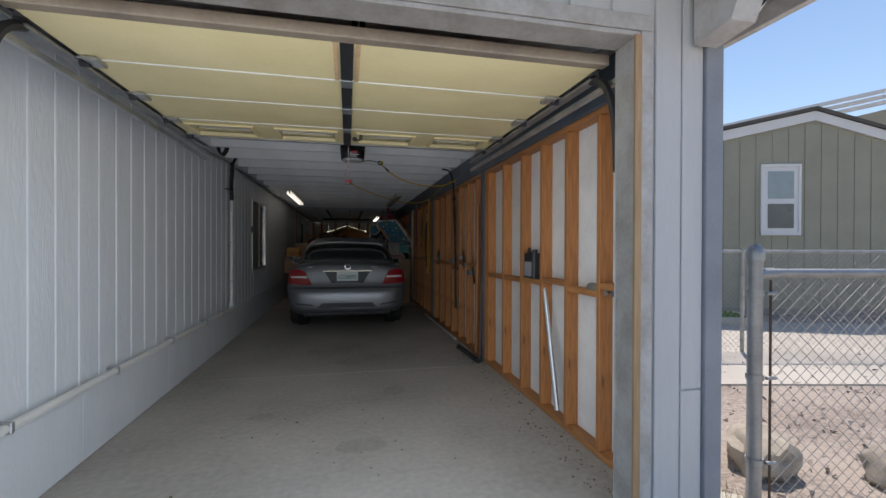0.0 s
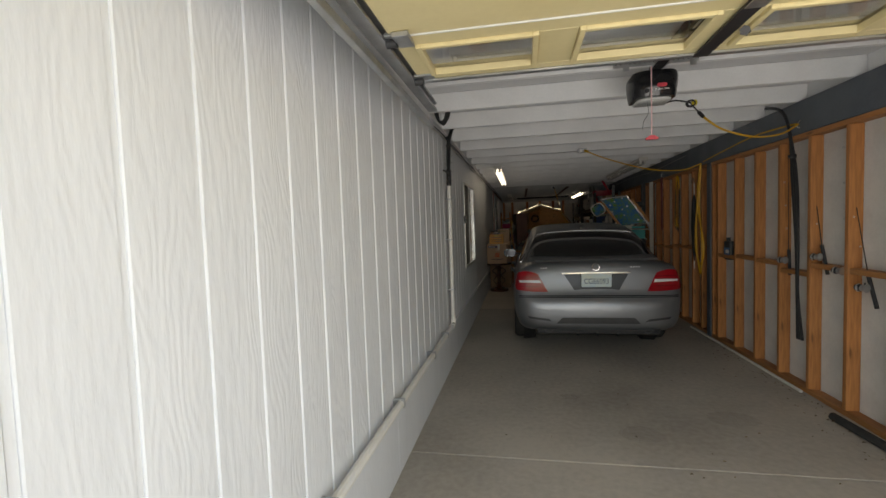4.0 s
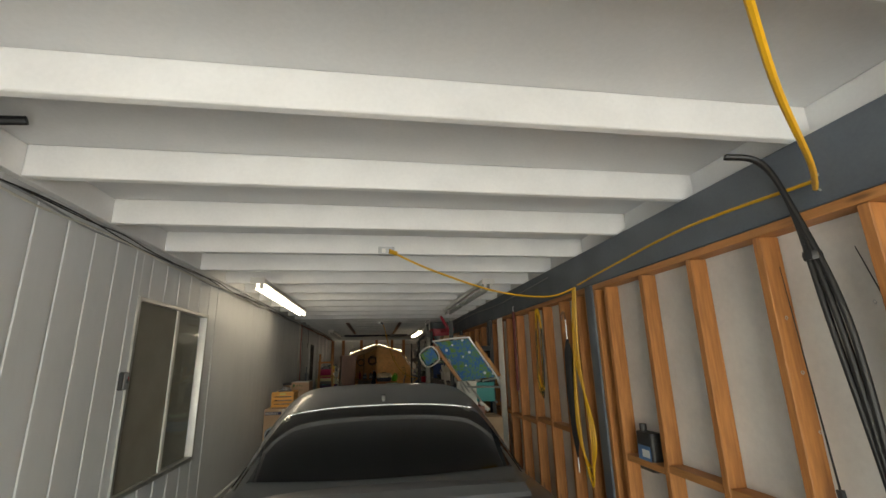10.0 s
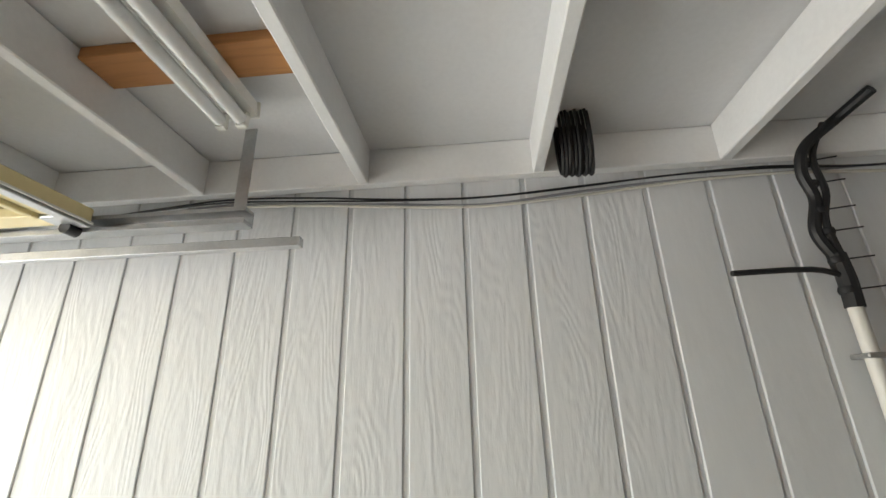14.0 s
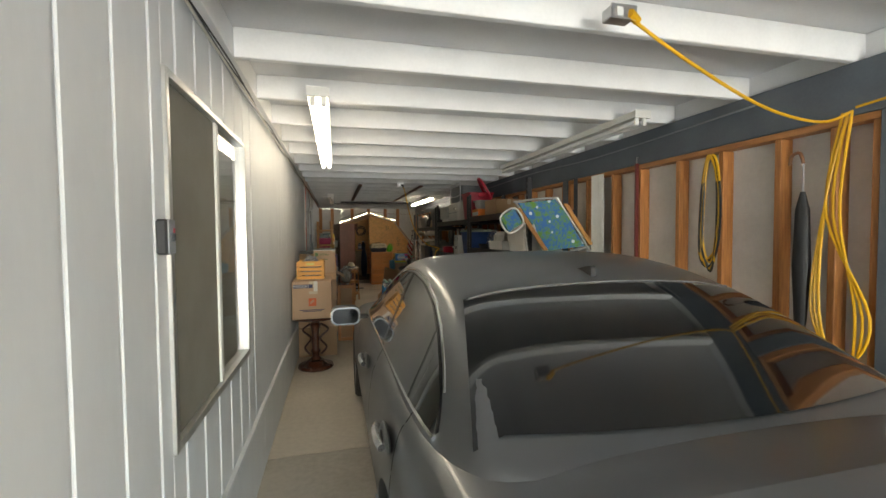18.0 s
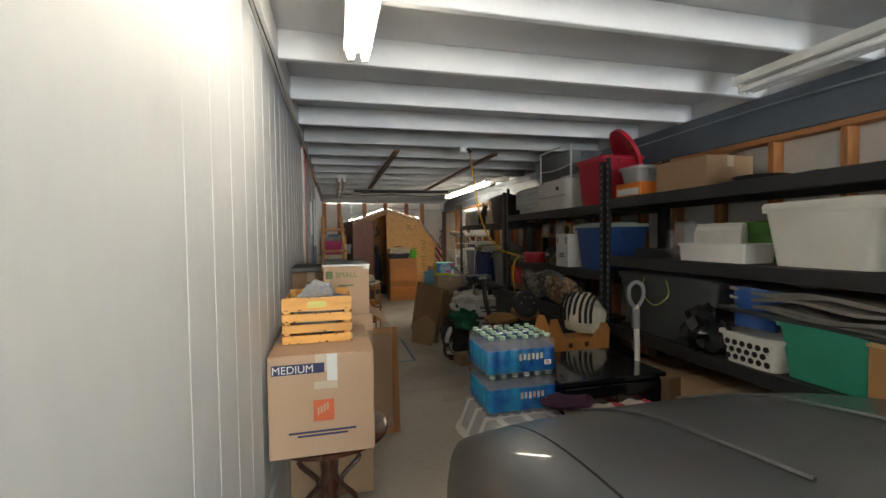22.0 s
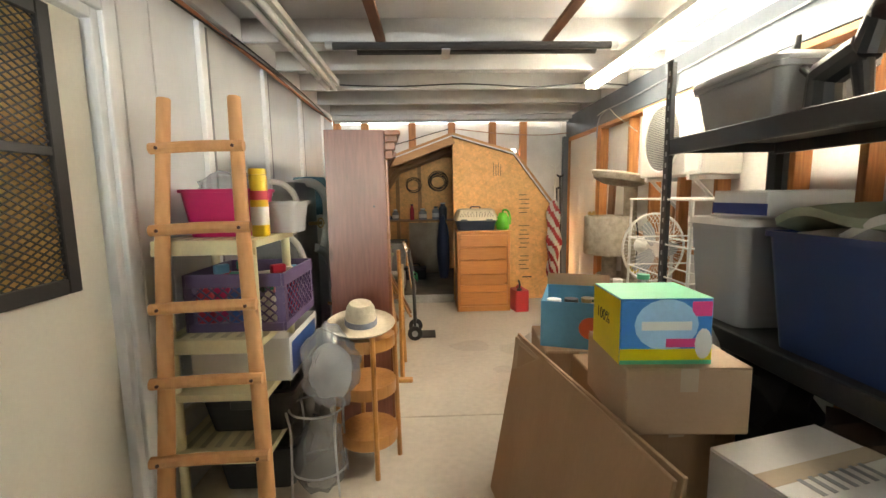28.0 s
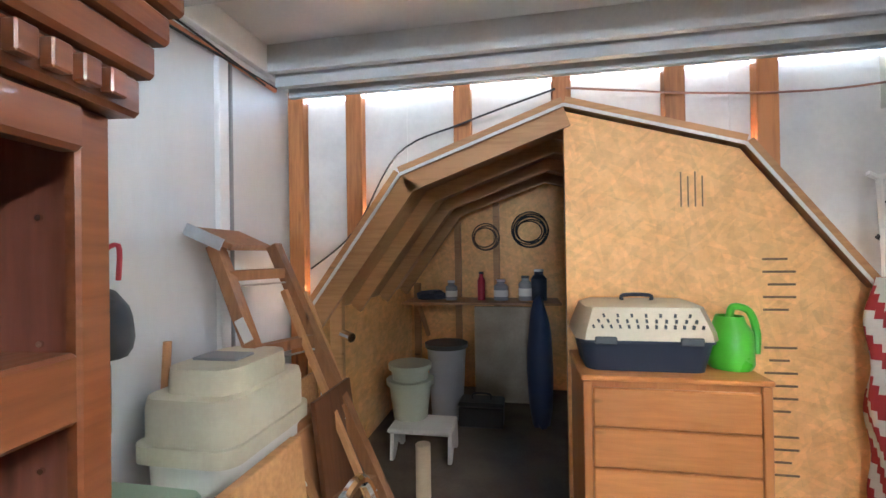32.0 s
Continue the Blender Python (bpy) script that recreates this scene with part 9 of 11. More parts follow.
carton("cardboard_box", "brown box under the stuffed toy", (2.18, 17.36, 0.0), 0.24, 0.32, 0.618, mat=cardboard)

def strands(name, base, dark):
    """Strand board: flat flakes lying at three angles, each of its own tone, with fine grain over them."""
    m = paint(name, base, dark, rough=0.6, scale=11, fine=60, bump=0.2, fine_amount=0.5, mix=0.4)
    nt = m.node_tree
    bs = nt.nodes["Principled BSDF"]
    src = bs.inputs["Base Color"].links[0].from_socket
    co = nt.nodes.new("ShaderNodeTexCoord")
    for angle in (18, 75, 140):
        mp, vo, sep, mr, mx = (nt.nodes.new(k) for k in ("ShaderNodeMapping", "ShaderNodeTexVoronoi", "ShaderNodeSeparateColor", "ShaderNodeMapRange", "ShaderNodeMix"))
        mp.vector_type = "TEXTURE"
        mp.inputs["Rotation"].default_value = (0, radians(angle), 0)
        mp.inputs["Scale"].default_value = (1.0, 1.0, 0.27)
        vo.inputs["Scale"].default_value = 13.0
        mx.data_type, mx.blend_type = "RGBA", "MULTIPLY"
        mx.inputs["Factor"].default_value = 1.0
        mr.inputs["To Min"].default_value, mr.inputs["To Max"].default_value = 0.93, 1.06
        link(nt, co, "Object", mp, "Vector")
        link(nt, mp, "Vector", vo, "Vector")
        link(nt, vo, "Color", sep, "Color")
        link(nt, sep, "Red", mr, "Value")
        link(nt, mr, "Result", mx, "B")
        nt.links.new(src, mx.inputs["A"])
        src = mx.outputs["Result"]
    nt.links.new(src, bs.inputs["Base Color"])
    return m


# ---------------------------------------------------------------- the far end: shed, chest, bookcase, cat tree
osb = strands("strand_board", (0.88, 0.50, 0.195), (0.80, 0.43, 0.155))
rafter_wood = wood("rafter_wood", (0.50, 0.27, 0.11), (0.33, 0.16, 0.06), axis=0)
oak = wood("honey_oak", (0.68, 0.28, 0.085), (0.54, 0.20, 0.055), axis=0, rough=0.4, coat=0.15)
oak_up = wood("honey_oak_upright", (0.62, 0.25, 0.075), (0.48, 0.17, 0.05), axis=2, rough=0.4, coat=0.15)
walnut = wood("reddish_walnut", (0.225, 0.082, 0.055), (0.14, 0.048, 0.032), axis=2, rough=0.34, coat=0.0, per_object=0.06)
walnut_flat = wood("reddish_walnut_rail", (0.22, 0.075, 0.03), (0.13, 0.042, 0.018), axis=1, rough=0.3, coat=0.25, per_object=0.06)
# darker walnut: the shade inside the bookcase is put into this colour
shaded_walnut = wood("shaded_walnut_board", (0.15, 0.06, 0.024), (0.085, 0.032, 0.013), axis=2, rough=0.5)
drip = paint("white_drip_edge", (0.72, 0.72, 0.70), (0.5, 0.5, 0.48), rough=0.4, scale=8, fine=60)
carpet = paint("tan_carpet", (0.44, 0.385, 0.305), (0.25, 0.215, 0.165), rough=1.0, scale=22, fine=240, bump=0.9, fine_amount=0.9)
beige_pl = plastic("beige_plastic", (0.60, 0.50, 0.35))
navy_pl = plastic("navy_plastic", (0.02, 0.028, 0.05), 0.45)
lime_pl = plastic("bright_green_plastic", (0.10, 0.50, 0.03), 0.3)
fuel_red = plastic("red_fuel_plastic", (0.55, 0.03, 0.04), 0.4)
pale_green_pl = plastic("pale_green_bucket", (0.42, 0.46, 0.36), 0.5)
cream_pl = plastic("cream_plastic", (0.62, 0.56, 0.42), 0.45)
ladder_wood = wood("old_ladder_wood", (0.36, 0.17, 0.075), (0.24, 0.105, 0.045), axis=2)
bent_wood = wood("bent_wood", (0.58, 0.28, 0.09), (0.45, 0.19, 0.055), axis=2, rough=0.4)
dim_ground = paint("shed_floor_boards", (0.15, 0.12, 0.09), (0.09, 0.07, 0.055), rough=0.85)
green_tie = plastic("green_strap", (0.03, 0.35, 0.12))

SHED_Y, SHED_B = 21.19, 23.3
print_brown = paint("faded_print", (0.12, 0.07, 0.035), (0.25, 0.14, 0.06), rough=0.7, scale=20)
shed = tagged(new("garden_shed"), "gambrel-roofed strand-board shed with one open half", "shed")


def shed_board(name, p, q, wide, y0, y1, mat, parent=None, lift=0.0):
    """A board along a slope of the gable outline, its width hanging inwards."""
    (ax, az), (bx, bz) = p, q
    d = V((bx - ax, bz - az)).normalized()
    n = V((d.y, -d.x))
    pts = [(ax - n.x * lift, az - n.y * lift), (bx - n.x * lift, bz - n.y * lift), (bx + n.x * wide, bz + n.y * wide), (ax + n.x * wide, az + n.y * wide)]
    return part(name, prism(pts, y0, y1), mat, parent or shed)


BASE = [(0.14, 0.0)] + SHED + [(2.77, 0.0)]
# right half of the front: one big sheet, cut to the gable
part("front_panel", prism([(1.49, 0.03), (2.775, 0.03), (2.735, 1.24), (2.25, 1.875), (1.49, 2.10)], SHED_Y, SHED_Y + 0.018), osb, shed)
for i in range(18):
    zz = 0.42 + i * 0.056
    if i not in (4, 11, 12):
        part("print", B(2.33 + 0.02 * (i % 3 == 0), SHED_Y - 0.0012, zz, 2.46 - 0.03 * (i % 4 == 1), SHED_Y - 0.0004, zz + 0.010), print_brown, shed)
for i in range(4):
    part("print", B(2.0 + i * 0.03, SHED_Y - 0.0012, 1.62, 2.006 + i * 0.03, SHED_Y - 0.0004, 1.78 - 0.02 * (i % 2)), print_brown, shed)
part("print", B(2.38, SHED_Y - 0.0012, 0.31, 2.5, SHED_Y - 0.0004, 0.325), ink, shed)
for p, q in zip(SHED, SHED[1:]):
    shed_board("roof_sheet", p, q, 0.0, SHED_Y - 0.05, SHED_B, rafter_wood, lift=0.035)
    shed_board("drip_edge", p, q, 0.012, SHED_Y - 0.056, SHED_Y - 0.051, drip, lift=0.003)
shed_board("fascia", SHED[0], SHED[1], 0.10, SHED_Y - 0.02, SHED_Y + 0.017, rafter_wood)
shed_board("fascia", SHED[1], SHED[2], 0.10, SHED_Y - 0.02, SHED_Y + 0.017, rafter_wood)
for k in range(1, 4):
    y = SHED_Y + k * 0.58
    for p, q in zip(SHED, SHED[1:]):
        shed_board("rafter", p, q, 0.085, y, y + 0.04, rafter_wood)
part("side_wall", B(0.14, SHED_Y, 0.0, 0.155, SHED_B, 1.09), osb, shed)
part("side_wall", B(2.755, SHED_Y + 0.02, 0.0, 2.77, SHED_B, 1.25), osb, shed)
part("back_wall", prism(BASE, SHED_B, SHED_B + 0.015), osb, shed)
part("sill", B(0.25, SHED_Y, 0.0, 1.488, SHED_Y + 0.05, 0.10, bevel=0.004), paint("sill_paint", (0.5, 0.5, 0.47), (0.3, 0.3, 0.28), scale=8), shed)
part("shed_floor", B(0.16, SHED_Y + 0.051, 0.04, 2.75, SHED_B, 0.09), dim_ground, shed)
for x, z in ((0.20, 1.12), (0.62, 1.72), (1.0, 1.9)):
    part("stud", B(x, SHED_B - 0.06, 0.09, x + 0.06, SHED_B - 0.001, z, bevel=0.003), rafter_wood, shed)
part("jamb_stud", B(0.26, SHED_Y + 0.02, 0.1, 0.33, SHED_Y + 0.06, 1.25, bevel=0.003), rafter_wood, shed)
part("jamb_stud", B(1.492, SHED_Y + 0.02, 0.1, 1.53, SHED_Y + 0.09, 2.08, bevel=0.003), rafter_wood, shed)
part("shelf", B(0.2, SHED_B - 0.5, 0.96, 1.6, SHED_B - 0.062, 0.98, bevel=0.002), rafter_wood, shed)
part("shelf_brace", R((0.35, SHED_B - 0.1, 0.62), (0.35, SHED_B - 0.46, 0.95), 0.025, 6), rafter_wood, shed)
part("cupboard_front", B(0.85, SHED_B - 0.44, 0.1, 1.45, SHED_B - 0.42, 0.94, bevel=0.003), paint("pale_worn_board", (0.42, 0.34, 0.24), (0.28, 0.22, 0.15), scale=5), shed)
part("side_latch", R((0.335, SHED_Y + 0.02, 1.0), (0.40, SHED_Y - 0.02, 0.99), 0.025, 10), chrome, shed)

# coiled wires, jars and buckets in the shed
for x, z, r, n, m in ((0.93, 1.56, 0.13, 4, paint("brown_wire", (0.12, 0.07, 0.04))), (1.35, 1.62, 0.17, 7, black_plastic)):
    c = thing("cable_coil", "loose coil of dark cable hung on the shed wall", "cable", (x, SHED_B - 0.08, z))
    for i in range(n):
        a = i * 1.7
        part("loop", T([((r - 0.008 * i) * math.cos(t * 0.785) + 0.012 * math.sin(a), -0.008 * (i % 3), (r - 0.012 * i) * math.sin(t * 0.785) + 0.01 * math.cos(a)) for t in range(8)], 0.006, 5, 4, True), m, c)
for i, (x, r, h, m) in enumerate(((0.62, 0.055, 0.16, clear_pl), (0.9, 0.035, 0.24, red_pl), (1.08, 0.065, 0.17, clear_pl), (1.3, 0.06, 0.2, clear_pl), (1.42, 0.07, 0.26, navy_pl))):
    j = thing("jar", ("clear storage jar with a paper label" if m is clear_pl else "tall dark bottle") + " on the shed shelf", "jar", (x, SHED_B - 0.28, 0.981))
    part("body", lathe([(0, 0), (r, 0), (r, h * 0.75), (r * 0.55, h * 0.9), (r * 0.55, h)], 18), m, j)
    part("lid", lathe([(0, 0), (r * 0.6, 0), (r * 0.6, 0.02), (0, 0.022)], 16), dark_pl if i % 2 else white_plastic, j, at=(0, 0, h))
    if m is clear_pl:
        part("label", lathe([(r + 0.001, h * 0.2), (r + 0.001, h * 0.55)], 18), white_plastic, j)
solid("cloth_bundle", lump(0.3, 0.2, 0.09, 5, 0.3), navy_pl, "dark blue folded cloth bundle on the shelf", "cloth", (0.42, SHED_B - 0.25, 0.98))
for i, (x, y, z, r, h) in enumerate(((0.50, 21.95, 0.295, 0.15, 0.26), (0.50, 21.95, 0.42, 0.135, 0.24), (0.66, 22.5, 0.09, 0.16, 0.6))):
    b = thing("bucket", "pale green nested plastic bucket" if i < 2 else "tall grey waste bin with a dark rim", "bucket", (x, y, z))
    part("body", lathe([(0, 0), (r * 0.78, 0), (r, h), (r + 0.012, h), (r + 0.012, h - 0.02), (r - 0.004, h - 0.004), (r * 0.75, 0.01), (0, 0.01)], 24), pale_green_pl if i < 2 else lid_grey, b)
    part("rim", lathe([(r + 0.002, h - 0.03), (r + 0.015, h - 0.03), (r + 0.015, h + 0.003), (r + 0.002, h + 0.003)], 24), pale_green_pl if i < 2 else dark_pl, b)
st = thing("step_stool", "white plastic step stool inside the shed", "stool", (0.62, 21.86, 0.09))
part("step", B(-0.22, -0.14, 0.17, 0.2, 0.15, 0.2, bevel=0.01), white_plastic, st)
for s in (-1, 1):
    part("leg", prism([(-0.14, 0), (-0.10, 0), (0, 0.09), (0.10, 0), (0.15, 0), (0.13, 0.17), (-0.12, 0.17)], s * 0.19 - 0.012, s * 0.19 + 0.012, "x"), white_plastic, st)
tb = thing("tool_box", "black toolbox on the shed floor", "toolbox", (0.95, 22.4, 0.09))
part("body", B(-0.17, -0.1, 0, 0.17, 0.1, 0.15, bevel=0.01), dark_pl, tb)
part("lid", B(-0.175, -0.105, 0.152, 0.175, 0.105, 0.19, bevel=0.015), dark_pl, tb)
part("handle", T([(-0.07, 0, 0.185), (-0.06, 0, 0.23), (0.06, 0, 0.23), (0.07, 0, 0.185)], 0.009), dark_pl, tb)
solid("blue_tarp", lump(0.2, 0.28, 1.0, 8, 0.10), plastic("tarp_blue", (0.02, 0.035, 0.09), 0.5), "dark blue tarp hanging inside the shed", "tarp", (1.40, 22.45, 0.09))

# oak chest of drawers
chest = thing("chest_of_drawers", "honey oak chest with six plain drawers", "chest", (1.815, 20.935, 0))
w, d, h = 0.63, 0.42, 0.965
part("carcass", B(-w / 2, -d / 2 + 0.02, 0.0, w / 2, d / 2, h - 0.022), oak_up, chest)
part("top", B(-w / 2 - 0.008, -d / 2 - 0.004, h - 0.02, w / 2 + 0.008, d / 2 + 0.004, h, bevel=0.005), oak, chest)
for s in (-1, 1):
    part("stile", B(s * w / 2 - (0.03 if s > 0 else 0), -d / 2, 0.0, s * w / 2 + (0.03 if s < 0 else 0), -d / 2 + 0.019, h - 0.022, bevel=0.003), oak_up, chest)
z = h - 0.045
for hh in (0.15, 0.15, 0.17, 0.13, 0.09, 0.15):
    part("drawer", B(-w / 2 + 0.034, -d / 2 - 0.002, z - hh + 0.007, w / 2 - 0.034, -d / 2 + 0.019, z, bevel=0.005), oak, chest)
    z -= hh
part("plinth", B(-w / 2 + 0.03, -d / 2 + 0.005, 0.0, w / 2 - 0.03, -d / 2 + 0.019, 0.06), oak, chest)

# pet carrier
pc = thing("pet_carrier", "beige and navy plastic pet carrier with slotted top", "pet carrier", (1.74, 20.93, 0.967))
part("base", tub(0.48, 0.31, 0.12, taper=0.9, lip=0.012, corner=0.05), navy_pl, pc)
top = bmesh.new()
rings = [[top.verts.new((x * k, y * k2, z)) for x, y in ((0.25, -0.12), (0.22, -0.16), (-0.22, -0.16), (-0.25, -0.12), (-0.25, 0.12), (-0.22, 0.16), (0.22, 0.16), (0.25, 0.12))] for k, k2, z in ((1.02, 1.02, 0.12), (1.0, 1.0, 0.15), (0.86, 0.8, 0.24), (0.74, 0.6, 0.255))]
for a, b in zip(rings, rings[1:]):
    for i in range(8):
        top.faces.new((a[i], a[(i + 1) % 8], b[(i + 1) % 8], b[i]))
top.faces.new(rings[-1])
top.faces.new(rings[0][::-1])
bmesh.ops.recalc_face_normals(top, faces=top.faces[:])
shell = part("top_shell", top, beige_pl, pc)
for r_, n in ((0, 13), (1, 11), (2, 7)):
    for i in range(n):
        u = (i - (n - 1) / 2) / ((n - 1) / 2)
        zz = 0.165 + r_ * 0.02
        yy = -0.163 + (zz - 0.15) * 0.355
        part("vent_slot", B(-0.004, -0.003, 0, 0.004, 0.003, 0.014), dark_pl, shell, at=pose(u * (0.19 - r_ * 0.02), yy, zz, -20, u * 20, 0))
part("carry_handle", T([(-0.055, 0, 0.25), (-0.05, 0, 0.275), (0.05, 0, 0.275), (0.055, 0, 0.25)], 0.008), navy_pl, pc)
for x in (-0.15, 0.15):
    part("latch", B(x - 0.04, -0.172, 0.105, x + 0.04, -0.162, 0.135, bevel=0.004), grey_pl, pc)

# watering can, fuel can
wc = thing("watering_can", "bright green plastic watering can on the chest", "watering can", (2.07, 20.9, 0.967))
part("body", lathe([(0, 0), (0.075, 0), (0.085, 0.02), (0.082, 0.14), (0.06, 0.17), (0.05, 0.2), (0.046, 0.2), (0.056, 0.165), (0, 0.15)], 22, sx=0.95), lime_pl, wc)
part("handle", T([(0.0, 0.0, 0.19), (0.01, -0.01, 0.235), (0.06, -0.02, 0.22), (0.085, -0.02, 0.14), (0.082, -0.02, 0.06)], 0.014, 8, 6), lime_pl, wc)
part("spout", T([(-0.07, 0, 0.05), (-0.085, 0.0, 0.12), (-0.09, 0, 0.19)], 0.014, 8, 6), lime_pl, wc)
gc = thing("fuel_can", "red plastic fuel can on the floor", "fuel can", (2.25, 20.78, 0), rz=8)
part("body", slab(0.17, 0.25, 0.25, 0.03, dome=0.03), fuel_red, gc)
part("grip", T([(0, -0.08, 0.245), (0, -0.06, 0.285), (0, 0.04, 0.285), (0, 0.07, 0.245)], 0.014), fuel_red, gc)
part("cap", lathe([(0, 0), (0.03, 0), (0.03, 0.035), (0.02, 0.04), (0, 0.04)], 14), dark_pl, gc, at=(-0.03, -0.09, 0.245))
part("nozzle", T([(-0.03, -0.09, 0.28), (-0.03, -0.1, 0.33), (-0.03, -0.06, 0.37)], 0.012), dark_pl, gc)

# furled striped flag and garden tools in the corner
fl = thing("furled_flag", "furled red and white striped flag leaning in the corner", "flag", (2.74, 21.08, 0), rz=0)
part("pole", R((0.0, 0.02, 0.1), (0.02, 0.06, 1.50), 0.012), white_plastic, fl)
stripe_r, stripe_w = paint("flag_red_cloth", (0.35, 0.03, 0.035), rough=0.9), paint("flag_white_cloth", (0.62, 0.60, 0.55), rough=0.9)
fbm = bmesh.new()
frings = []
for k in range(31):
    v = k / 30
    r0 = 0.035 + 0.05 * math.sin(math.pi * min(1, 0.12 + 0.8 * (1 - v))) + 0.012 * math.sin(v * 17)
    frings.append([fbm.verts.new((0.005 + 0.012 * v + r0 * (1 + 0.22 * math.sin(3 * a + v * 5)) * math.cos(a), 0.03 + 0.7 * r0 * math.sin(a), 0.30 + 1.0 * v)) for a in (i * math.tau / 24 for i in range(24))])
for k in range(30):
    for i in range(24):
        f = fbm.faces.new((frings[k][i], frings[k][(i + 1) % 24], frings[k + 1][(i + 1) % 24], frings[k + 1][i]))
        f.material_index = int(math.floor(k / 2.6 + i / 24 * 8)) % 2
fbm.faces.new(frings[0][::-1])
fbm.faces.new(frings[-1])
part("cloth", fbm, [stripe_r, stripe_w], fl, smooth=60)
for x, h, m, nm, lb in ((2.80, 1.72, white_plastic, "garden_rake", "long-handled garden tool leaning in the corner"), (2.87, 1.60, black_steel, "garden_fork", "black long-handled tool leaning in the corner"), (2.83, 1.45, black_plastic, "trimmer", "black string trimmer leaning in the corner")):
    g = thing(nm, lb, "garden tool", (x, 21.12, 0))
    part("shaft", R((0, 0, 0.05), (-0.02, 0.07, h), 0.011), m, g)
    part("grip", T([(-0.06, 0.07, h + 0.02), (-0.02, 0.07, h), (0.03, 0.07, h + 0.02)], 0.012), m, g)
    part("head", B(-0.03, -0.02, 0.0, 0.03, 0.02, 0.14, bevel=0.006), dark_pl, g)
for i in range(9):
    a = i * 0.7
    solid("scrap_wood", B(-0.02, -0.09, 0, 0.02, 0.09, 0.04, bevel=0.003), rafter_wood if i % 2 else ladder_wood, "short offcut of wood in the corner", "wood", (2.72 + 0.04 * (i % 4), 21.0 + 0.025 * (i % 3), 0.002 + 0.042 * (i // 3)), rz=i * 33, group="offcuts in the corner")

# dark bookcase: solid sides, open shelves towards the passage
bc = thing("bookcase", "dark reddish-brown bookcase with dentil crown and empty shelves", "bookcase", (0.94, 18.30, 0), rz=7.1)
X0, X1, Y0, Y1, ZT = -0.36, 0.0, 0.0, 1.21, 1.77
part("side", B(X0, Y0, 0, X1 - 0.02, Y0 + 0.022, ZT, bevel=0.002), walnut, bc)
part("side", B(X0, Y1 - 0.022, 0, X1 - 0.02, Y1, ZT - 0.021, bevel=0.002), walnut, bc)
part("back", B(X0, Y0 + 0.022, 0, X0 + 0.012, Y1 - 0.022, ZT - 0.02), shaded_walnut, bc)
part("top", B(X0, Y0 + 0.0225, ZT - 0.02, X1 - 0.02, Y1, ZT - 0.001), walnut, bc)
for y0, y1 in ((Y0, Y0 + 0.045), (Y1 - 0.045, Y1)):
    part("stile", B(X1 - 0.02, y0, 0.0, X1, y1, ZT - 0.165, bevel=0.004), walnut_flat, bc)
for z, t in ((0.09, 0.09), (0.40, 0.05), (0.78, 0.06), (1.32, 0.075)):
    if t:
        part("shelf", B(X0 + 0.012, Y0 + 0.022, z - 0.02, X1 - 0.021, Y1 - 0.022, z, bevel=0.002), walnut_flat, bc)
        part("shelf_rail", B(X1 - 0.02, Y0 + 0.0452, z - t, X1 + 0.001, Y1 - 0.0452, z + 0.006, bevel=0.005), walnut_flat, bc)
for i, (o, z0, z1) in enumerate(((0.012, -0.22, -0.165), (0.03, -0.165, -0.115), (0.045, -0.115, -0.07), (0.06, -0.07, -0.03), (0.075, -0.03, 0.0))):
    part("crown_moulding", B(X1 - 0.0195, Y0 + (0.0455 if i == 0 else -0.0035), ZT + z0, X1 + o, Y1 - (0.0455 if i == 0 else 0) + (o * 0.5 if i else 0), ZT + z1, bevel=0.006), walnut_flat, bc)
dent = mesh(B(0, 0, 0, 0.016, 0.022, 0.03, bevel=0.002), walnut_flat)
n = int((Y1 - Y0) / 0.034)
for i in range(n):
    ob = new("dentil", dent)
    ob.parent, ob.matrix_basis = bc, Matrix.Translation((X1 + 0.031, Y0 + 0.004 + i * 0.034, ZT - 0.155))
    tagged(ob)
for z in (0.25, 0.4, 0.72, 0.87, 1.18, 1.33, 1.48):
    for y in (Y0 + 0.0225, Y1 - 0.0225):
        part("shelf_pin", R((X1 - 0.07, y - 0.003, z), (X1 - 0.07, y + 0.003, z), 0.004, 8), chrome, bc)
part("knob", R((-0.09, Y0 - 0.004, 1.33), (-0.09, Y0, 1.33), 0.006, 10), black_steel, bc)

# folded wooden easel against the bookcase, beige board, hand truck
ez = thing("folding_easel", "folded honey-coloured wooden easel beside the bookcase", "easel", (0.93, 19.22, 0), rz=0)
for a, b in (((0.02, -0.35, 0.0), (-0.0, -0.05, 0.72)), ((0.02, 0.0, 0.0), (0.0, -0.05, 0.72)), ((0.0, 0.12, 0.0), (-0.01, 0.0, 0.95))):
    part("leg", R(a, b, 0.018, 6), bent_wood, ez)
part("foot", B(-0.02, -0.42, 0.0, 0.1, -0.37, 0.03, bevel=0.006), bent_wood, ez)
part("crossbar", R((0.01, -0.22, 0.32), (0.01, -0.02, 0.32), 0.013, 6), bent_wood, ez)
solid("seat_cushion", slab(0.05, 0.34, 0.52, 0.02, dome=0.03), paint("cream_vinyl", (0.55, 0.50, 0.38), (0.46, 0.41, 0.30), rough=0.35), "cream vinyl chair back standing by the bookcase", "cushion", (0.60, 20.12, 0.0), rz=5)
solid("loose_board", B(-0.015, -0.3, 0, 0.015, 0.3, 0.98, bevel=0.003), rafter_wood, "brown board leaning behind the hand truck", "board", (0.82, 19.75, 0), ry=-6)
ht = thing("hand_truck", "chrome and black folding hand truck", "hand truck", (1.02, 19.80, 0))
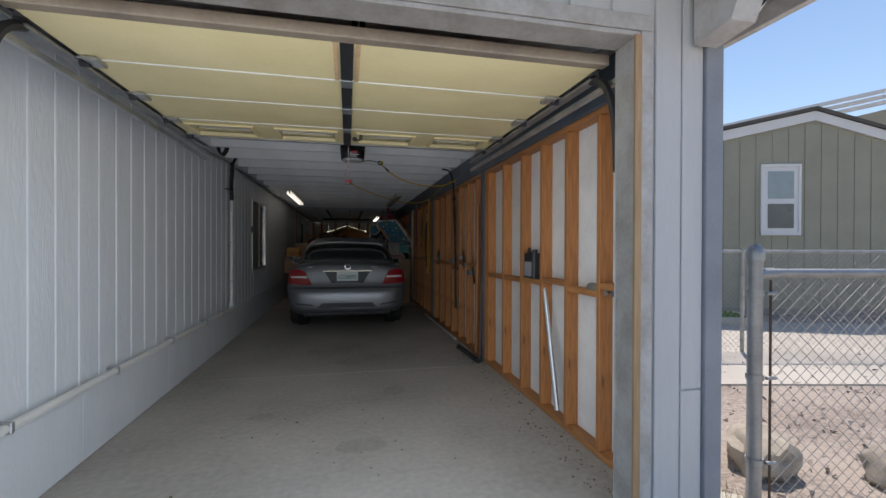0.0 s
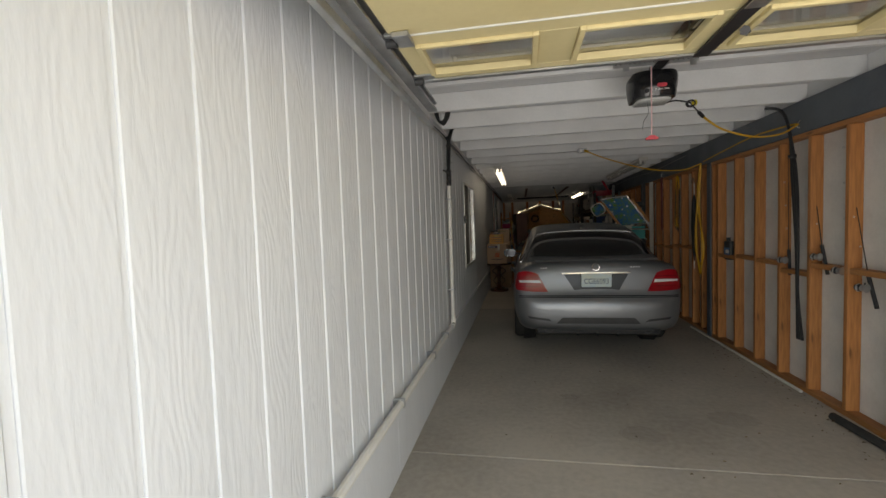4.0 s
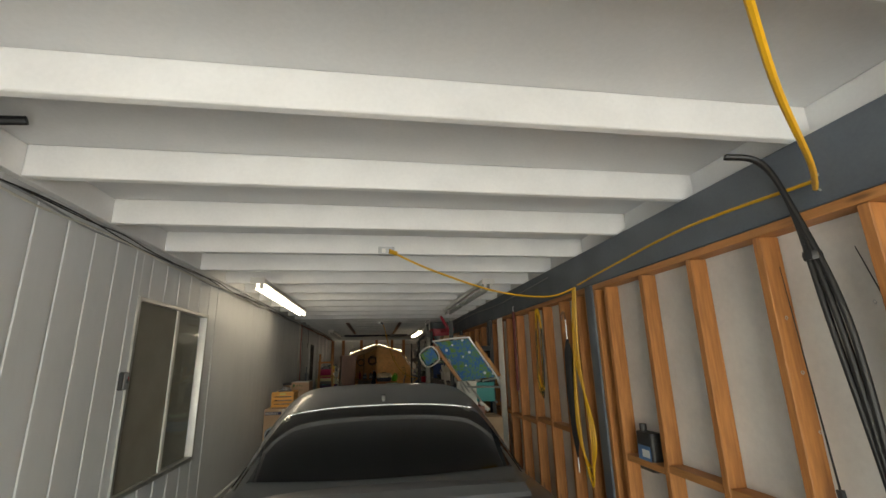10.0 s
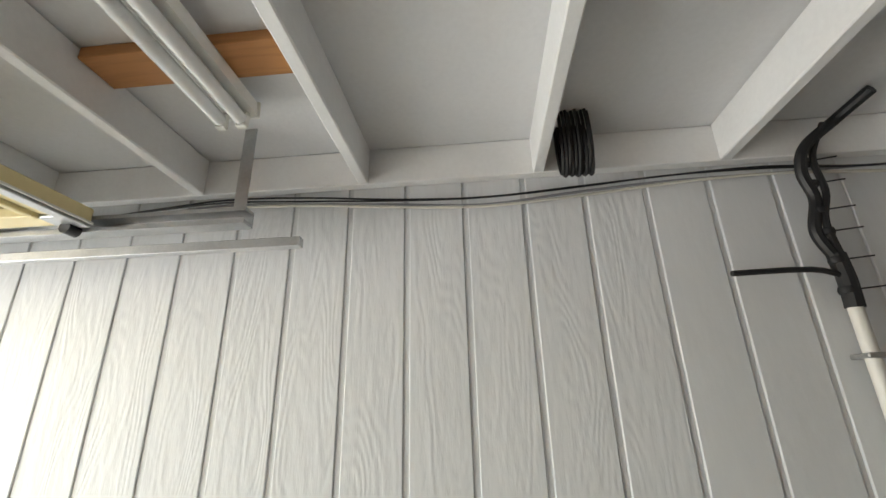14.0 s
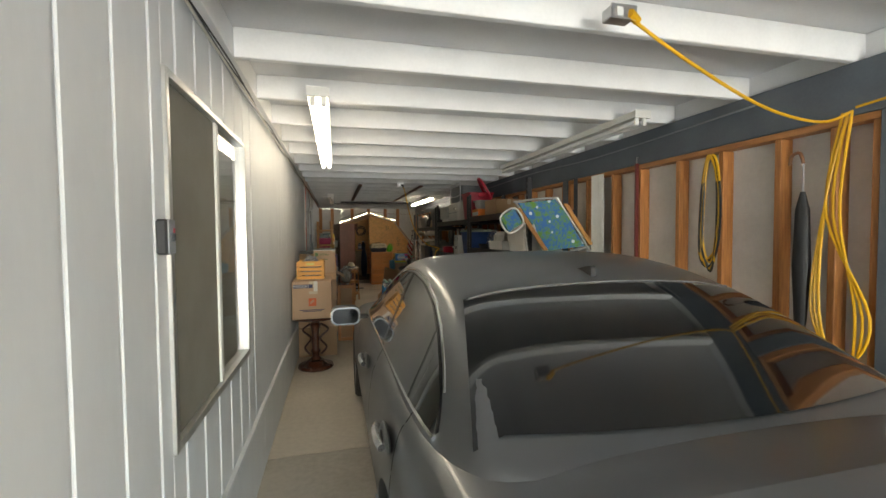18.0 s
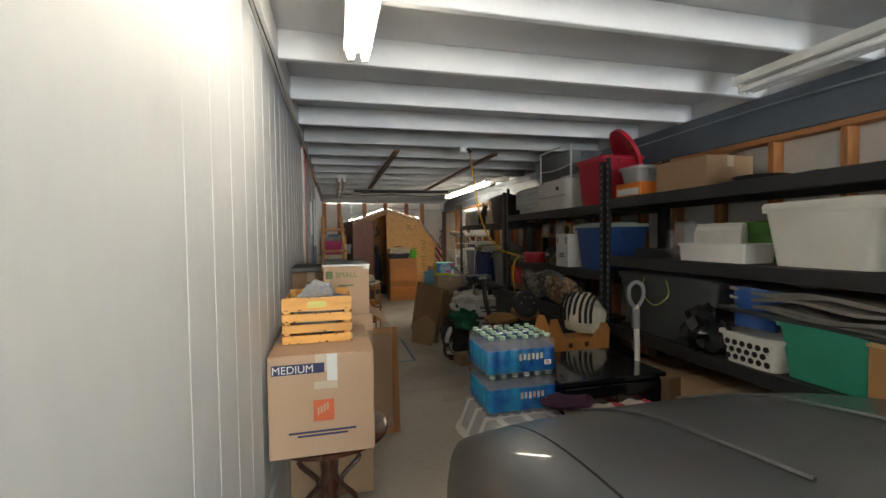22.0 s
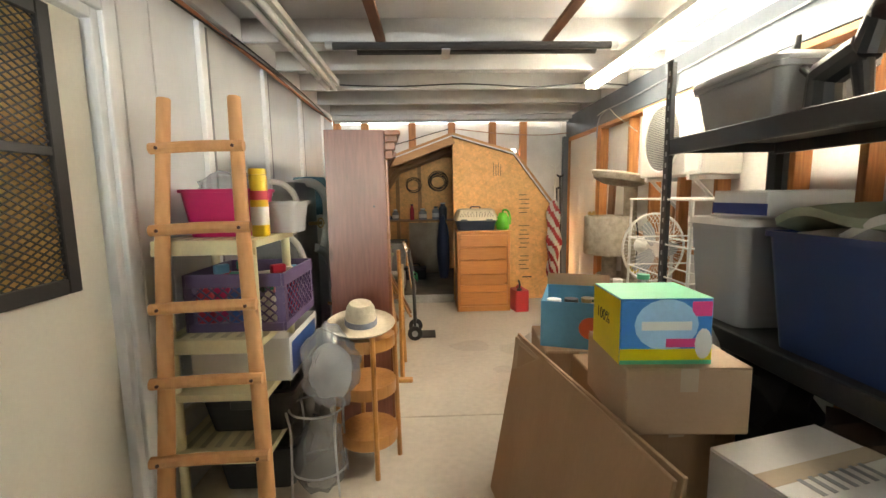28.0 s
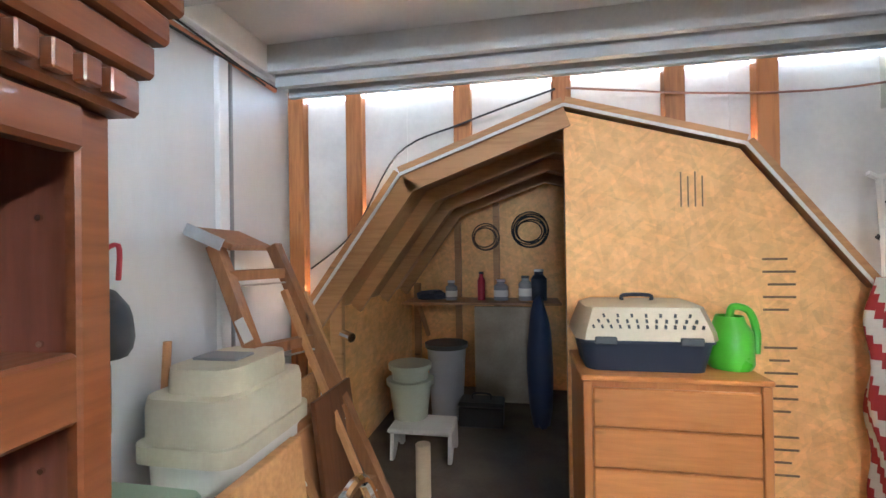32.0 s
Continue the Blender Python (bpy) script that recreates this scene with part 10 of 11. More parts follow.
for y in (-0.0, 0.16):
    part("rail", T([(0, y, 0.12), (-0.01, y, 0.55), (-0.05, y + 0.02, 0.86)], 0.014, 8, 4), black_steel, ht)
    part("upper_rail", T([(-0.02, y, 0.5), (-0.06, y + 0.02, 0.85)], 0.011, 8, 1), chrome, ht)
    wh = part("wheel", lathe([(0.02, -0.017), (0.055, -0.017), (0.07, -0.01), (0.07, 0.01), (0.055, 0.017), (0.02, 0.017)], 20), rubber, ht, at=pose(0.0, y * 1.6 - 0.05, 0.07, 90, 0, 0))
    part("hub", lathe([(0, -0.019), (0.03, -0.019), (0.03, 0.019), (0, 0.019)], 14), steel, wh)
part("handle", T([(-0.06, 0.02, 0.84), (-0.09, 0.04, 0.93), (-0.09, 0.16, 0.93), (-0.06, 0.18, 0.84)], 0.013, 8, 5), chrome, ht)
part("toe_plate", B(0.0, -0.02, 0.012, 0.2, 0.2, 0.02, bevel=0.003), black_steel, ht)
for z in (0.2, 0.4, 0.62):
    part("crossbar", R((-0.01, 0.0, z), (-0.01, 0.16, z), 0.009, 8), black_steel, ht)
part("strap", T([(0.02, 0.0, 0.6), (0.03, 0.08, 0.56), (0.02, 0.16, 0.62), (-0.02, 0.08, 0.64)], 0.007, 6, 5, True), green_tie, ht, "green elastic strap")
part("tag", B(0.015, 0.02, 0.46, 0.017, 0.05, 0.54), white_plastic, ht)

# cooler box, green-lidded tub, power tool, stepladder by the left wall
co = thing("cooler_box", "cream domed litter box lid on a white tub", "cooler", (0.32, 20.34, 0))
part("body", tub(0.30, 0.42, 0.84, taper=0.85, corner=0.06), white_plastic, co)
cream_hood = paint("cream_hood", (0.66, 0.62, 0.48), (0.55, 0.50, 0.37), rough=0.4, scale=6)
part("rim", slab(0.34, 0.47, 0.05, 0.06, seg=6, at=(0, 0, 0.835)), cream_hood, co)
part("hood", slab(0.32, 0.44, 0.13, 0.07, seg=6, dome=0.03, at=(0, 0, 0.8855)), cream_hood, co)
part("hood_crown", slab(0.25, 0.34, 0.075, 0.07, seg=6, dome=0.04, at=(0, 0, 1.016)), cream_hood, co)
part("label", B(-0.1, -0.06, 1.0915, 0.06, 0.04, 1.10, bevel=0.003), lid_grey, co)
gt = thing("lidded_tub", "clear tub with a translucent green lid", "storage tub", (0.20, 19.94, 0))
part("body", tub(0.34, 0.36, 0.72, taper=0.9), clear_pl, gt)
part("contents", lump(0.28, 0.3, 0.55, 6, 0.2, at=(0, 0, 0.01)), cloth_white, gt)
part("lid", slab(0.38, 0.40, 0.04, 0.04, dome=0.012), paint("mint_lid", (0.42, 0.55, 0.40), (0.36, 0.5, 0.35), rough=0.3), gt, at=(0, 0, 0.722))
br = thing("trimmer_tool", "black cordless tool with a grey guard hung by the wall", "power tool", (0.12, 20.06, 0.765))
part("shaft", R((0, 0, 0), (0.0, 0.0, 0.46), 0.014), steel, br)
part("grip", R((0, 0, 0.17), (0, 0, 0.36), 0.024, 12), black_plastic, br)
part("collar", R((0, 0, 0.13), (0, 0, 0.16), 0.022, 12), red, br)
part("head", lump(0.15, 0.17, 0.2, 2, 0.15, at=(0, 0, 0.38)), grey_pl, br)
part("cord", T([(0.0, 0, 0.55), (-0.03, 0.02, 0.66), (0.03, 0.03, 0.70), (0.03, 0.03, 0.6)], 0.007), red, br)
solid("broom_handle", R((0, 0, 0), (0.03, 0.06, 1.15), 0.013), pine, "bare wooden pole standing beside the tub", "pole", (0.10, 20.22, 0))
sl = thing("stepladder", "old wooden stepladder leaning in the corner", "ladder", (0, 0, 0))
A0, A1 = V((0.80, 20.40, 0.0)), V((0.12, 20.52, 1.47))
sd = V((0.13, 0.32, 0))
u = (A1 - A0)
for k, s in ((0, 0.0), (1, 1.0)):
    o = sd * s
    nn = u.normalized().cross(sd.normalized()) * 0.045
    part("rail", R(A0 + o, A1 + o * 0.75, 0.034, 4), ladder_wood, sl)
for i in range(5):
    c = A0 + u * (0.16 + i * 0.19)
    part("tread", R(c, c + sd * (0.98 - 0.05 * i), 0.028, 4), ladder_wood, sl)
    part("tread_rod", R(c + V((0.02, 0, -0.04)), c + sd * (0.98 - 0.05 * i) + V((0.02, 0, -0.04)), 0.004, 6), steel, sl)
part("ladder_top", B(-0.07, -0.04, 0, 0.1, 0.32, 0.025, bevel=0.004), ladder_wood, sl, at=pose(0.12, 20.50, 1.49, 0, 25, 10))
part("top_bracket", B(-0.09, -0.05, 0, 0.06, -0.042, 0.045), steel, sl, at=pose(0.12, 20.50, 1.475, 0, 25, 10))
part("back_leg", R((0.95, 20.55, 0.0), (0.30, 20.70, 1.28), 0.016, 4), pine, sl)
part("back_leg", R((0.86, 20.78, 0.0), (0.26, 20.95, 1.25), 0.016, 4), pine, sl)
for f, m, ww in ((0.45, white_plastic, 0.05), (0.78, white_plastic, 0.045), (0.58, red, 0.02)):
    c = A0 + u * f
    part("warning_label", B(-0.02, -0.001, -ww, 0.02, 0.001, ww), m, sl, at=Matrix.Translation(c + V((0.012, -0.034, 0.01))) @ Matrix.Rotation(radians(-27), 4, "Y"))
solid("paper_roll", lathe([(0, 0), (0.035, 0), (0.035, 0.55), (0.0, 0.55)], 16), beige_pl, "beige cardboard roll standing by the shed", "roll", (0.82, 20.98, 0))
for i, (x, hh) in enumerate(((0.60, 0.95), (0.65, 0.8), (0.70, 0.9))):
    solid("board", B(-0.01, -0.16, 0, 0.01, 0.16, hh, bevel=0.003), (rafter_wood, ladder_wood, shaded_walnut)[i], "narrow board leaning by the cooler", "board", (x - 0.06, 20.55 + i * 0.05, 0.0), ry=-7, group="leaning boards")

# cat tree
ct = thing("cat_tree", "tan carpeted cat tree with a drum and a bowl perch", "cat tree", (2.74, 19.34, 0))
part("base", slab(0.55, 0.5, 0.06, 0.04, dome=0.01), carpet, ct)
part("post", R((-0.02, 0, 0.05), (-0.02, 0, 0.88), 0.062, 18), carpet, ct)
part("post", R((0.17, 0.05, 0.05), (0.17, 0.05, 1.47), 0.055, 18), carpet, ct)
dr = part("drum", lathe([(0.20, 0), (0.205, 0.01), (0.205, 0.31), (0.2, 0.325), (0.185, 0.325), (0.18, 0.3), (0.18, 0.02), (0, 0.015)], 32), carpet, ct, at=(-0.03, 0, 0.87))
part("drum_floor", lathe([(0, 0), (0.2, 0), (0.2, 0.012), (0, 0.012)], 28), carpet, dr, at=(0, 0, 0.0))


def cup(x, y, z, r, tilt, sx=1.0):
    part("perch", lathe([(0, 0), (r * 0.55, 0.0), (r * 0.9, 0.035), (r, 0.085), (r * 0.96, 0.10), (r * 0.82, 0.05), (r * 0.5, 0.03), (0, 0.025)], 28, sx=sx), carpet, ct, at=pose(x, y, z, 0, tilt, 0))


cup(0.05, 0.02, 1.45, 0.20, 9, 1.2)
cup(0.08, 0.02, 0.58, 0.2, 0)
cup(-0.18, -0.05, 0.36, 0.19, -12)
part("hanging_cord", T([(0.18, -0.04, 1.18), (0.19, -0.07, 1.0), (0.18, -0.06, 0.78)], 0.006), black_plastic, ct)
part("ring_toy", T([(0.18 + 0.035 * math.cos(i), -0.06, 0.75 + 0.035 * math.sin(i)) for i in (0, 1, 2, 3, 4, 5)], 0.009, 6, 4, True), yellow_pl, ct)

# outdoor unit on the right wall
ac = thing("condenser_unit", "white outdoor air-conditioner unit with round grille on the wall", "air conditioner", (2.88, 18.56, 1.49))
grille_grey = paint("grille_mesh", (0.25, 0.25, 0.22), (0.2, 0.2, 0.18), rough=0.5)
part("case", B(-0.13, -0.36, 0, 0.12, 0.36, 0.50, bevel=0.012, seg=2), white_plastic, ac)
part("fan_recess", lathe([(0, 0), (0.215, 0), (0.225, 0.006), (0, 0.006)], 36), dark_pl, ac, at=pose(-0.131, 0.06, 0.25, 0, -90, 0))
for i in range(34):
    zz = -0.1975 + i * 0.012
    k = math.sqrt(max(0.0, 0.212 ** 2 - zz * zz))
    part("grille_bar", R((-0.142, 0.06 - k, 0.25 + zz), (-0.142, 0.06 + k, 0.25 + zz), 0.0038, 5), grille_grey, ac)
part("grille_ring", T([(-0.141, 0.06 + 0.218 * math.cos(i * 0.5236), 0.25 + 0.218 * math.sin(i * 0.5236)) for i in range(12)], 0.008, 6, 4, True), white_plastic, ac)
part("side_panel", B(-0.134, -0.345, 0.02, -0.1305, -0.2, 0.48, bevel=0.003), white_plastic, ac)
part("badge", B(-0.1345, 0.30, 0.44, -0.131, 0.34, 0.46), lid_grey, ac)
for y in (-0.25, 0.25):
    part("bracket", B(-0.14, y - 0.015, -0.03, 0.18, y + 0.015, -0.001, bevel=0.003), trim_white, ac)
    part("bracket_strut", R((-0.1, y, -0.02), (0.16, y, -0.28), 0.012, 6), trim_white, ac)

# pedestal fan
fa = thing("pedestal_fan", "white pedestal fan with a wire cage", "fan", (2.66, 18.62, 0), rz=8)
part("base", lathe([(0, 0), (0.2, 0), (0.19, 0.025), (0.04, 0.04), (0, 0.04)], 28), white_plastic, fa)
part("pole", R((0, 0, 0.03), (0, 0, 0.95), 0.016, 12), white_plastic, fa)
hd = part("motor", lathe([(0, -0.08), (0.05, -0.08), (0.065, -0.02), (0.05, 0.06), (0, 0.07)], 20), white_plastic, fa, at=pose(0, -0.02, 1.02, 90, 0, 0))
cage = bmesh.new()
for i in range(48):
    a = i * math.tau / 48
    c, s = math.cos(a), math.sin(a)
    tube(cage, [(0.05 * c, -0.15, 1.02 + 0.05 * s), (0.17 * c, -0.145, 1.02 + 0.17 * s), (0.225 * c, -0.085, 1.02 + 0.225 * s), (0.16 * c, -0.03, 1.02 + 0.16 * s)], 0.0016, 4, 3)
part("wire_cage", cage, white_plastic, fa)
part("cage_ring", T([(0.227 * math.cos(i * 0.5236), -0.085, 1.02 + 0.227 * math.sin(i * 0.5236)) for i in range(12)], 0.008, 6, 4, True), white_plastic, fa)
part("cage_badge", lathe([(0, 0), (0.055, 0), (0.055, 0.006), (0, 0.008)], 20), white_plastic, fa, at=pose(0, -0.15, 1.02, 90, 0, 0))
for i in range(3):
    part("blade", prism([(0.02, -0.03), (0.1, -0.075), (0.175, -0.05), (0.18, 0.02), (0.09, 0.04), (0.02, 0.02)], -0.002, 0.002, "z"), lid_grey, fa, at=pose(0, -0.095, 1.02, 90, 0, 0) @ pose(0, 0, 0, 18, 0, i * 120))

# white stool on a covered box
cb = thing("covered_chest", "dark box covered by a crumpled white sheet", "box", (2.06, 18.33, 0))
part("box", B(-0.24, -0.25, 0, 0.24, 0.25, 0.42, bevel=0.01), black_plastic, cb)
part("sheet", sheet(1, 1, 22, 22, lambda a, b: V((-0.30 + 0.6 * a, -0.30 + 0.6 * b, 0.435 + 0.012 * noise.noise(V((a * 6, b * 6, 1))) - 1.9 * (max(0, abs(a - .5) - 0.40) + max(0, abs(b - .5) - 0.42)) + 0.03 * noise.noise(V((a * 9, b * 9, 4))) * (abs(a - .5) > .42))), 0.004), cloth_white, cb)
ws = thing("round_stool", "white painted round wooden stool with splayed legs", "stool", (2.09, 18.36, 0.445))
part("seat", lathe([(0, 0), (0.143, 0), (0.152, 0.012), (0.148, 0.028), (0.13, 0.033), (0, 0.034)], 36), white_plastic, ws, at=(0, 0, 0.36))
for a in (45, 135, 225, 315):
    c, s = math.cos(radians(a)), math.sin(radians(a))
    part("leg", R((0.17 * c, 0.17 * s, 0.003), (0.10 * c, 0.10 * s, 0.36), 0.018, 8, 0.016), white_plastic, ws)
for a in (0, 90, 180, 270):
    c, s, z = math.cos(radians(a)), math.sin(radians(a)), 0.13 if a % 180 else 0.18
    p = [(0.15 - 0.055 * z / 0.36) * math.cos(radians(a + k)) for k in (-45, 45)], [(0.15 - 0.055 * z / 0.36) * math.sin(radians(a + k)) for k in (-45, 45)]
    part("stretcher", R((p[0][0], p[1][0], z), (p[0][1], p[1][1], z), 0.011, 8), white_plastic, ws)

# boards, spider plant, jugs by the right wall
for i, (x, y, hh, tilt) in enumerate(((2.88, 19.0, 1.05, 6), (2.92, 18.95, 1.3, 4), (2.9, 19.85, 1.5, 2))):
    solid("leaning_board", B(-0.012, -0.06, 0, 0.012, 0.06, hh, bevel=0.003), (stud_wood, ladder_wood, shaded_walnut)[i], "loose board leaning on the stud wall", "board", (x, y, 0), ry=tilt, group="boards by the wall")
pl = thing("spiky_plant", "dusty dark green spiky plant in a wire basket", "plant", (2.42, 18.30, 0.62))
leaf = paint("dusty_leaf", (0.07, 0.09, 0.06), (0.035, 0.05, 0.03), rough=0.6)
rng = random.Random(4)
for i in range(26):
    a, e = rng.uniform(0, 6.28), rng.uniform(0.2, 1.2)
    ll = rng.uniform(0.1, 0.17)
    c, s = math.cos(a), math.sin(a)
    part("leaf", T([(0, 0, 0), (ll * 0.5 * c * math.cos(e), ll * 0.5 * s * math.cos(e), ll * 0.6 * math.sin(e)), (ll * c, ll * s, ll * 0.9 * math.sin(e) - 0.02)], 0.009, 4, 3, taper=0.001), leaf, pl)
wb = part("wire_basket", T([(0.16 * math.cos(i * 0.785), 0.13 * math.sin(i * 0.785), -0.02) for i in range(8)], 0.006, 5, 4, True), black_steel, pl)
for i in range(10):
    a = i * 0.628
    part("basket_wire", R((0.16 * math.cos(a), 0.13 * math.sin(a), -0.02), (0.1 * math.cos(a), 0.08 * math.sin(a), -0.17), 0.003, 5), black_steel, pl)
tb2 = thing("side_table", "low dark table holding jugs and a plant", "table", (2.5, 18.15, 0))
part("tabletop", B(-0.28, -0.25, 0.42, 0.28, 0.3, 0.448, bevel=0.004), walnut, tb2)
for x in (-0.24, 0.24):
    for y in (-0.2, 0.25):
        part("leg", B(x - 0.02, y - 0.02, 0, x + 0.02, y + 0.02, 0.419, bevel=0.003), walnut, tb2)


jug((2.46, 18.02, 0.71), 200, film_pl, blue_pl, True, 1.2, "clear bottle with purple label lying on its side")
jug((2.58, 17.98, 0.45), 0, film_pl, green_pl, False, 1.1)
jug((2.36, 18.0, 0.45), 70, film_pl, white_plastic, False, 0.9)
jug((2.68, 18.2, 0.45), 120, film_pl, blue_pl, False, 1.0)
cr = thing("clothes_rack", "white wire clothes rack standing by the studs", "clothes rack", (2.58, 18.0, 0))
for y in (-0.3, 0.3):
    for x in (-0.2, 0.2):
        part("upright", R((x, y, 0), (x * 0.9, y, 1.35), 0.008, 7), white_plastic, cr)
for z in (0.95, 1.12, 1.35):
    for x in (-0.19, 0.0, 0.19):
        part("rail", R((x, -0.3, z), (x, 0.3, z), 0.005, 6), white_plastic, cr)
    for y in (-0.3, 0.3):
        part("end_rail", R((-0.19, y, z), (0.19, y, z), 0.005, 6), white_plastic, cr)


# ---------------------------------------------------------------- pipes, cords and small things on walls and ceiling
cord_yellow = plastic("yellow_cord", (0.72, 0.38, 0.02), 0.45)
cord_black = plastic("black_cord", (0.012, 0.012, 0.013), 0.5)
cord_white = plastic("white_cord", (0.62, 0.60, 0.54), 0.5)
copper = paint("copper_pipe", (0.55, 0.22, 0.12), (0.42, 0.17, 0.10), rough=0.45, metal=0.4, scale=10)
brown_strip = wood("brown_batten", (0.17, 0.075, 0.035), (0.10, 0.042, 0.02), axis=1)
grip_black = plastic("grip_black", (0.015, 0.015, 0.017), 0.6)

# white plastic pipe along the ledge, up to a taped black bundle
pv = thing("drain_pipe", "white plastic pipe along the skirting ledge", "pipe", (0, 0, 0))
part("run", T([(0.045, 3.6, 0.452), (0.046, 5.5, 0.449), (0.045, 7.78, 0.452)], 0.021, 10, 4), white_plastic, pv)
part("elbow", T([(0.045, 7.74, 0.452), (0.045, 7.81, 0.46), (0.045, 7.83, 0.52)], 0.026, 10, 5), white_plastic, pv)
part("riser", R((0.045, 7.83, 0.5), (0.045, 7.83, 1.86), 0.019, 12), white_plastic, pv)
for y in (4.1, 5.0, 5.9, 6.8, 7.4):
    part("clamp", B(0.0, y - 0.012, 0.424, 0.07, y + 0.012, 0.478, bevel=0.004), steel, pv)
for z in (0.8, 1.3, 1.7):
    part("clamp", B(0.0, 7.804, z, 0.068, 7.856, z + 0.014, bevel=0.003), steel, pv)
bu = thing("pipe_bundle", "black taped pipe bundle climbing to the roof", "pipe", (0, 0, 0))
part("sleeve", T([(0.045, 7.83, 1.84), (0.047, 7.832, 1.92), (0.045, 7.828, 2.0)], 0.024, 10, 5), grip_black, bu)
part("taped_pipe", T([(0.045, 7.83, 1.98), (0.05, 7.79, 2.07), (0.05, 7.82, 2.18), (0.06, 7.80, 2.27), (0.08, 7.82, 2.35), (0.10, 7.92, 2.43), (0.20, 7.96, 2.462)], 0.017, 9, 6), cord_black, bu)
part("taped_pipe", T([(0.05, 7.84, 1.98), (0.06, 7.82, 2.1), (0.06, 7.85, 2.2), (0.07, 7.84, 2.32), (0.10, 7.88, 2.42)], 0.010, 8, 6), cord_black, bu)
part("side_tail", T([(0.05, 7.83, 1.93), (0.055, 7.74, 1.955), (0.05, 7.52, 1.955)], 0.009, 7, 4), cord_black, bu)
for z in (1.88, 1.97, 2.06, 2.13, 2.22, 2.3):
    part("tape_band", lathe([(0.02, 0), (0.0225, 0.01), (0.02, 0.02)], 10), grip_black, bu, at=(0.05, 7.82, z))
    part("tie_end", R((0.06, 7.83, z + 0.01), (0.07, 7.91, z + 0.015), 0.0025, 5), cord_black, bu)

# cables under the joists along the left wall
cb_ = thing("cable_run", "bundle of black and grey cables along the wall top", "cable", (0, 0, 0))
rng = random.Random(12)
for i in range(4):
    pts, y = [], 3.7
    while y < 15.0:
        sag = 0.05 * math.sin((y - 5.9) * 1.8) ** 2 if 5.2 < y < 8 else 0.02 * math.sin(y * 2.1 + i) ** 2
        pts.append((0.018 + 0.012 * (i % 2), y, 2.325 - sag - 0.012 * i + rng.uniform(-0.006, 0.006)))
        y += 0.31
    part("cable", T(pts, 0.0035 if i < 2 else 0.005, 6, 4), (cord_black, cord_black, lid_grey, cord_white)[i], cb_)
cu = thing("wall_pipe", "thin copper pipe and cable along the wall top", "pipe", (0, 0, 0))
part("pipe", T([(0.022, 15.0, 2.31), (0.024, 16.5, 2.30), (0.022, 18.0, 2.31), (0.024, 19.6, 2.30), (0.022, 21.1, 2.29)], 0.012, 8, 5), copper, cu)
part("cable", T([(0.03, 15.0, 2.28), (0.03, 16.3, 2.325), (0.03, 17.6, 2.28), (0.03, 19.0, 2.32), (0.03, 20.0, 2.27), (0.03, 21.1, 2.30)], 0.006, 6, 6), cord_black, cu)
part("cable", T([(0.05, 18.4, 2.33), (0.05, 19.4, 2.335), (0.06, 20.3, 2.30), (0.03, 21.0, 2.28)], 0.005, 6, 6), cord_black, cu)
co_ = thing("cable_coil", "tied coil of black cable hung from a joist", "cable", (0.13, 7.10, 2.44))
for i in range(10):
    part("loop", T([((0.045 + 0.008 * (i % 3)) * math.cos(t * 0.785), 0.01 * (i - 5), (0.125 + 0.008 * (i % 2)) * math.sin(t * 0.785) - 0.03) for t in range(8)], 0.0055, 6, 4, True), cord_black, co_)
part("tie", lathe([(0.045, 0), (0.05, 0.012), (0.045, 0.024)], 12), cord_black, co_, at=(0, 0, -0.04))

# switch box by the window, seam strips
sw = thing("switch_box", "dark grey metal switch box on the siding", "switch", (0.0, 9.205, 1.52))
part("box", B(0.0, -0.028, -0.05, 0.03, 0.028, 0.05, bevel=0.006), dark_pl, sw)
part("cover", B(0.0305, -0.026, -0.048, 0.034, 0.026, 0.048, bevel=0.003), lid_grey, sw)
part("toggle", B(0.0345, -0.006, -0.012, 0.042, 0.006, 0.012, bevel=0.002), dark_pl, sw)
part("red_label", B(0.0343, 0.008, -0.005, 0.0348, 0.022, 0.025), red, sw)


def junction(at, label):
    t = thing("junction_box", label, "junction box", at)
    part("box", B(-0.05, -0.03, -0.045, 0.05, 0.03, 0.0, bevel=0.004), steel, t)
    part("cover", B(-0.054, -0.034, -0.05, 0.054, -0.0305, 0.003, bevel=0.003), steel, t)
    part("socket", B(-0.03, -0.037, -0.04, -0.005, -0.0345, -0.01), white_plastic, t)
    return t


junction((1.51, 9.25, 2.345), "steel socket box fixed under a joist")
junction((1.53, 14.9, 2.345), "steel socket box fixed under a joist with a yellow cord")
ca = thing("extension_cord", "yellow extension cord slung to the stud wall", "cable", (0, 0, 0))
part("cord", T([(1.56, 9.24, 2.31), (1.85, 9.27, 2.19), (2.3, 9.33, 2.06), (2.7, 9.38, 2.03), (2.93, 9.40, 2.10)], 0.007, 7, 7), cord_yellow, ca)
part("plug", R((1.53, 9.21, 2.315), (1.58, 9.235, 2.305), 0.016, 8), cord_yellow, ca)
for i in range(3):
    part("loop", T([(2.93, 9.40 + 0.02 * i, 2.10), (2.925, 9.44 + 0.03 * i, 1.6), (2.92, 9.36 - 0.03 * i, 1.1), (2.92, 9.40, 0.74 + 0.06 * i), (2.92, 9.52 + 0.02 * i, 1.1), (2.925, 9.5, 1.7), (2.93, 9.42, 2.08)], 0.007, 7, 6), cord_yellow, ca)
c2_ = thing("extension_cord", "yellow extension cord hanging down to the rack", "cable", (0, 0, 0))
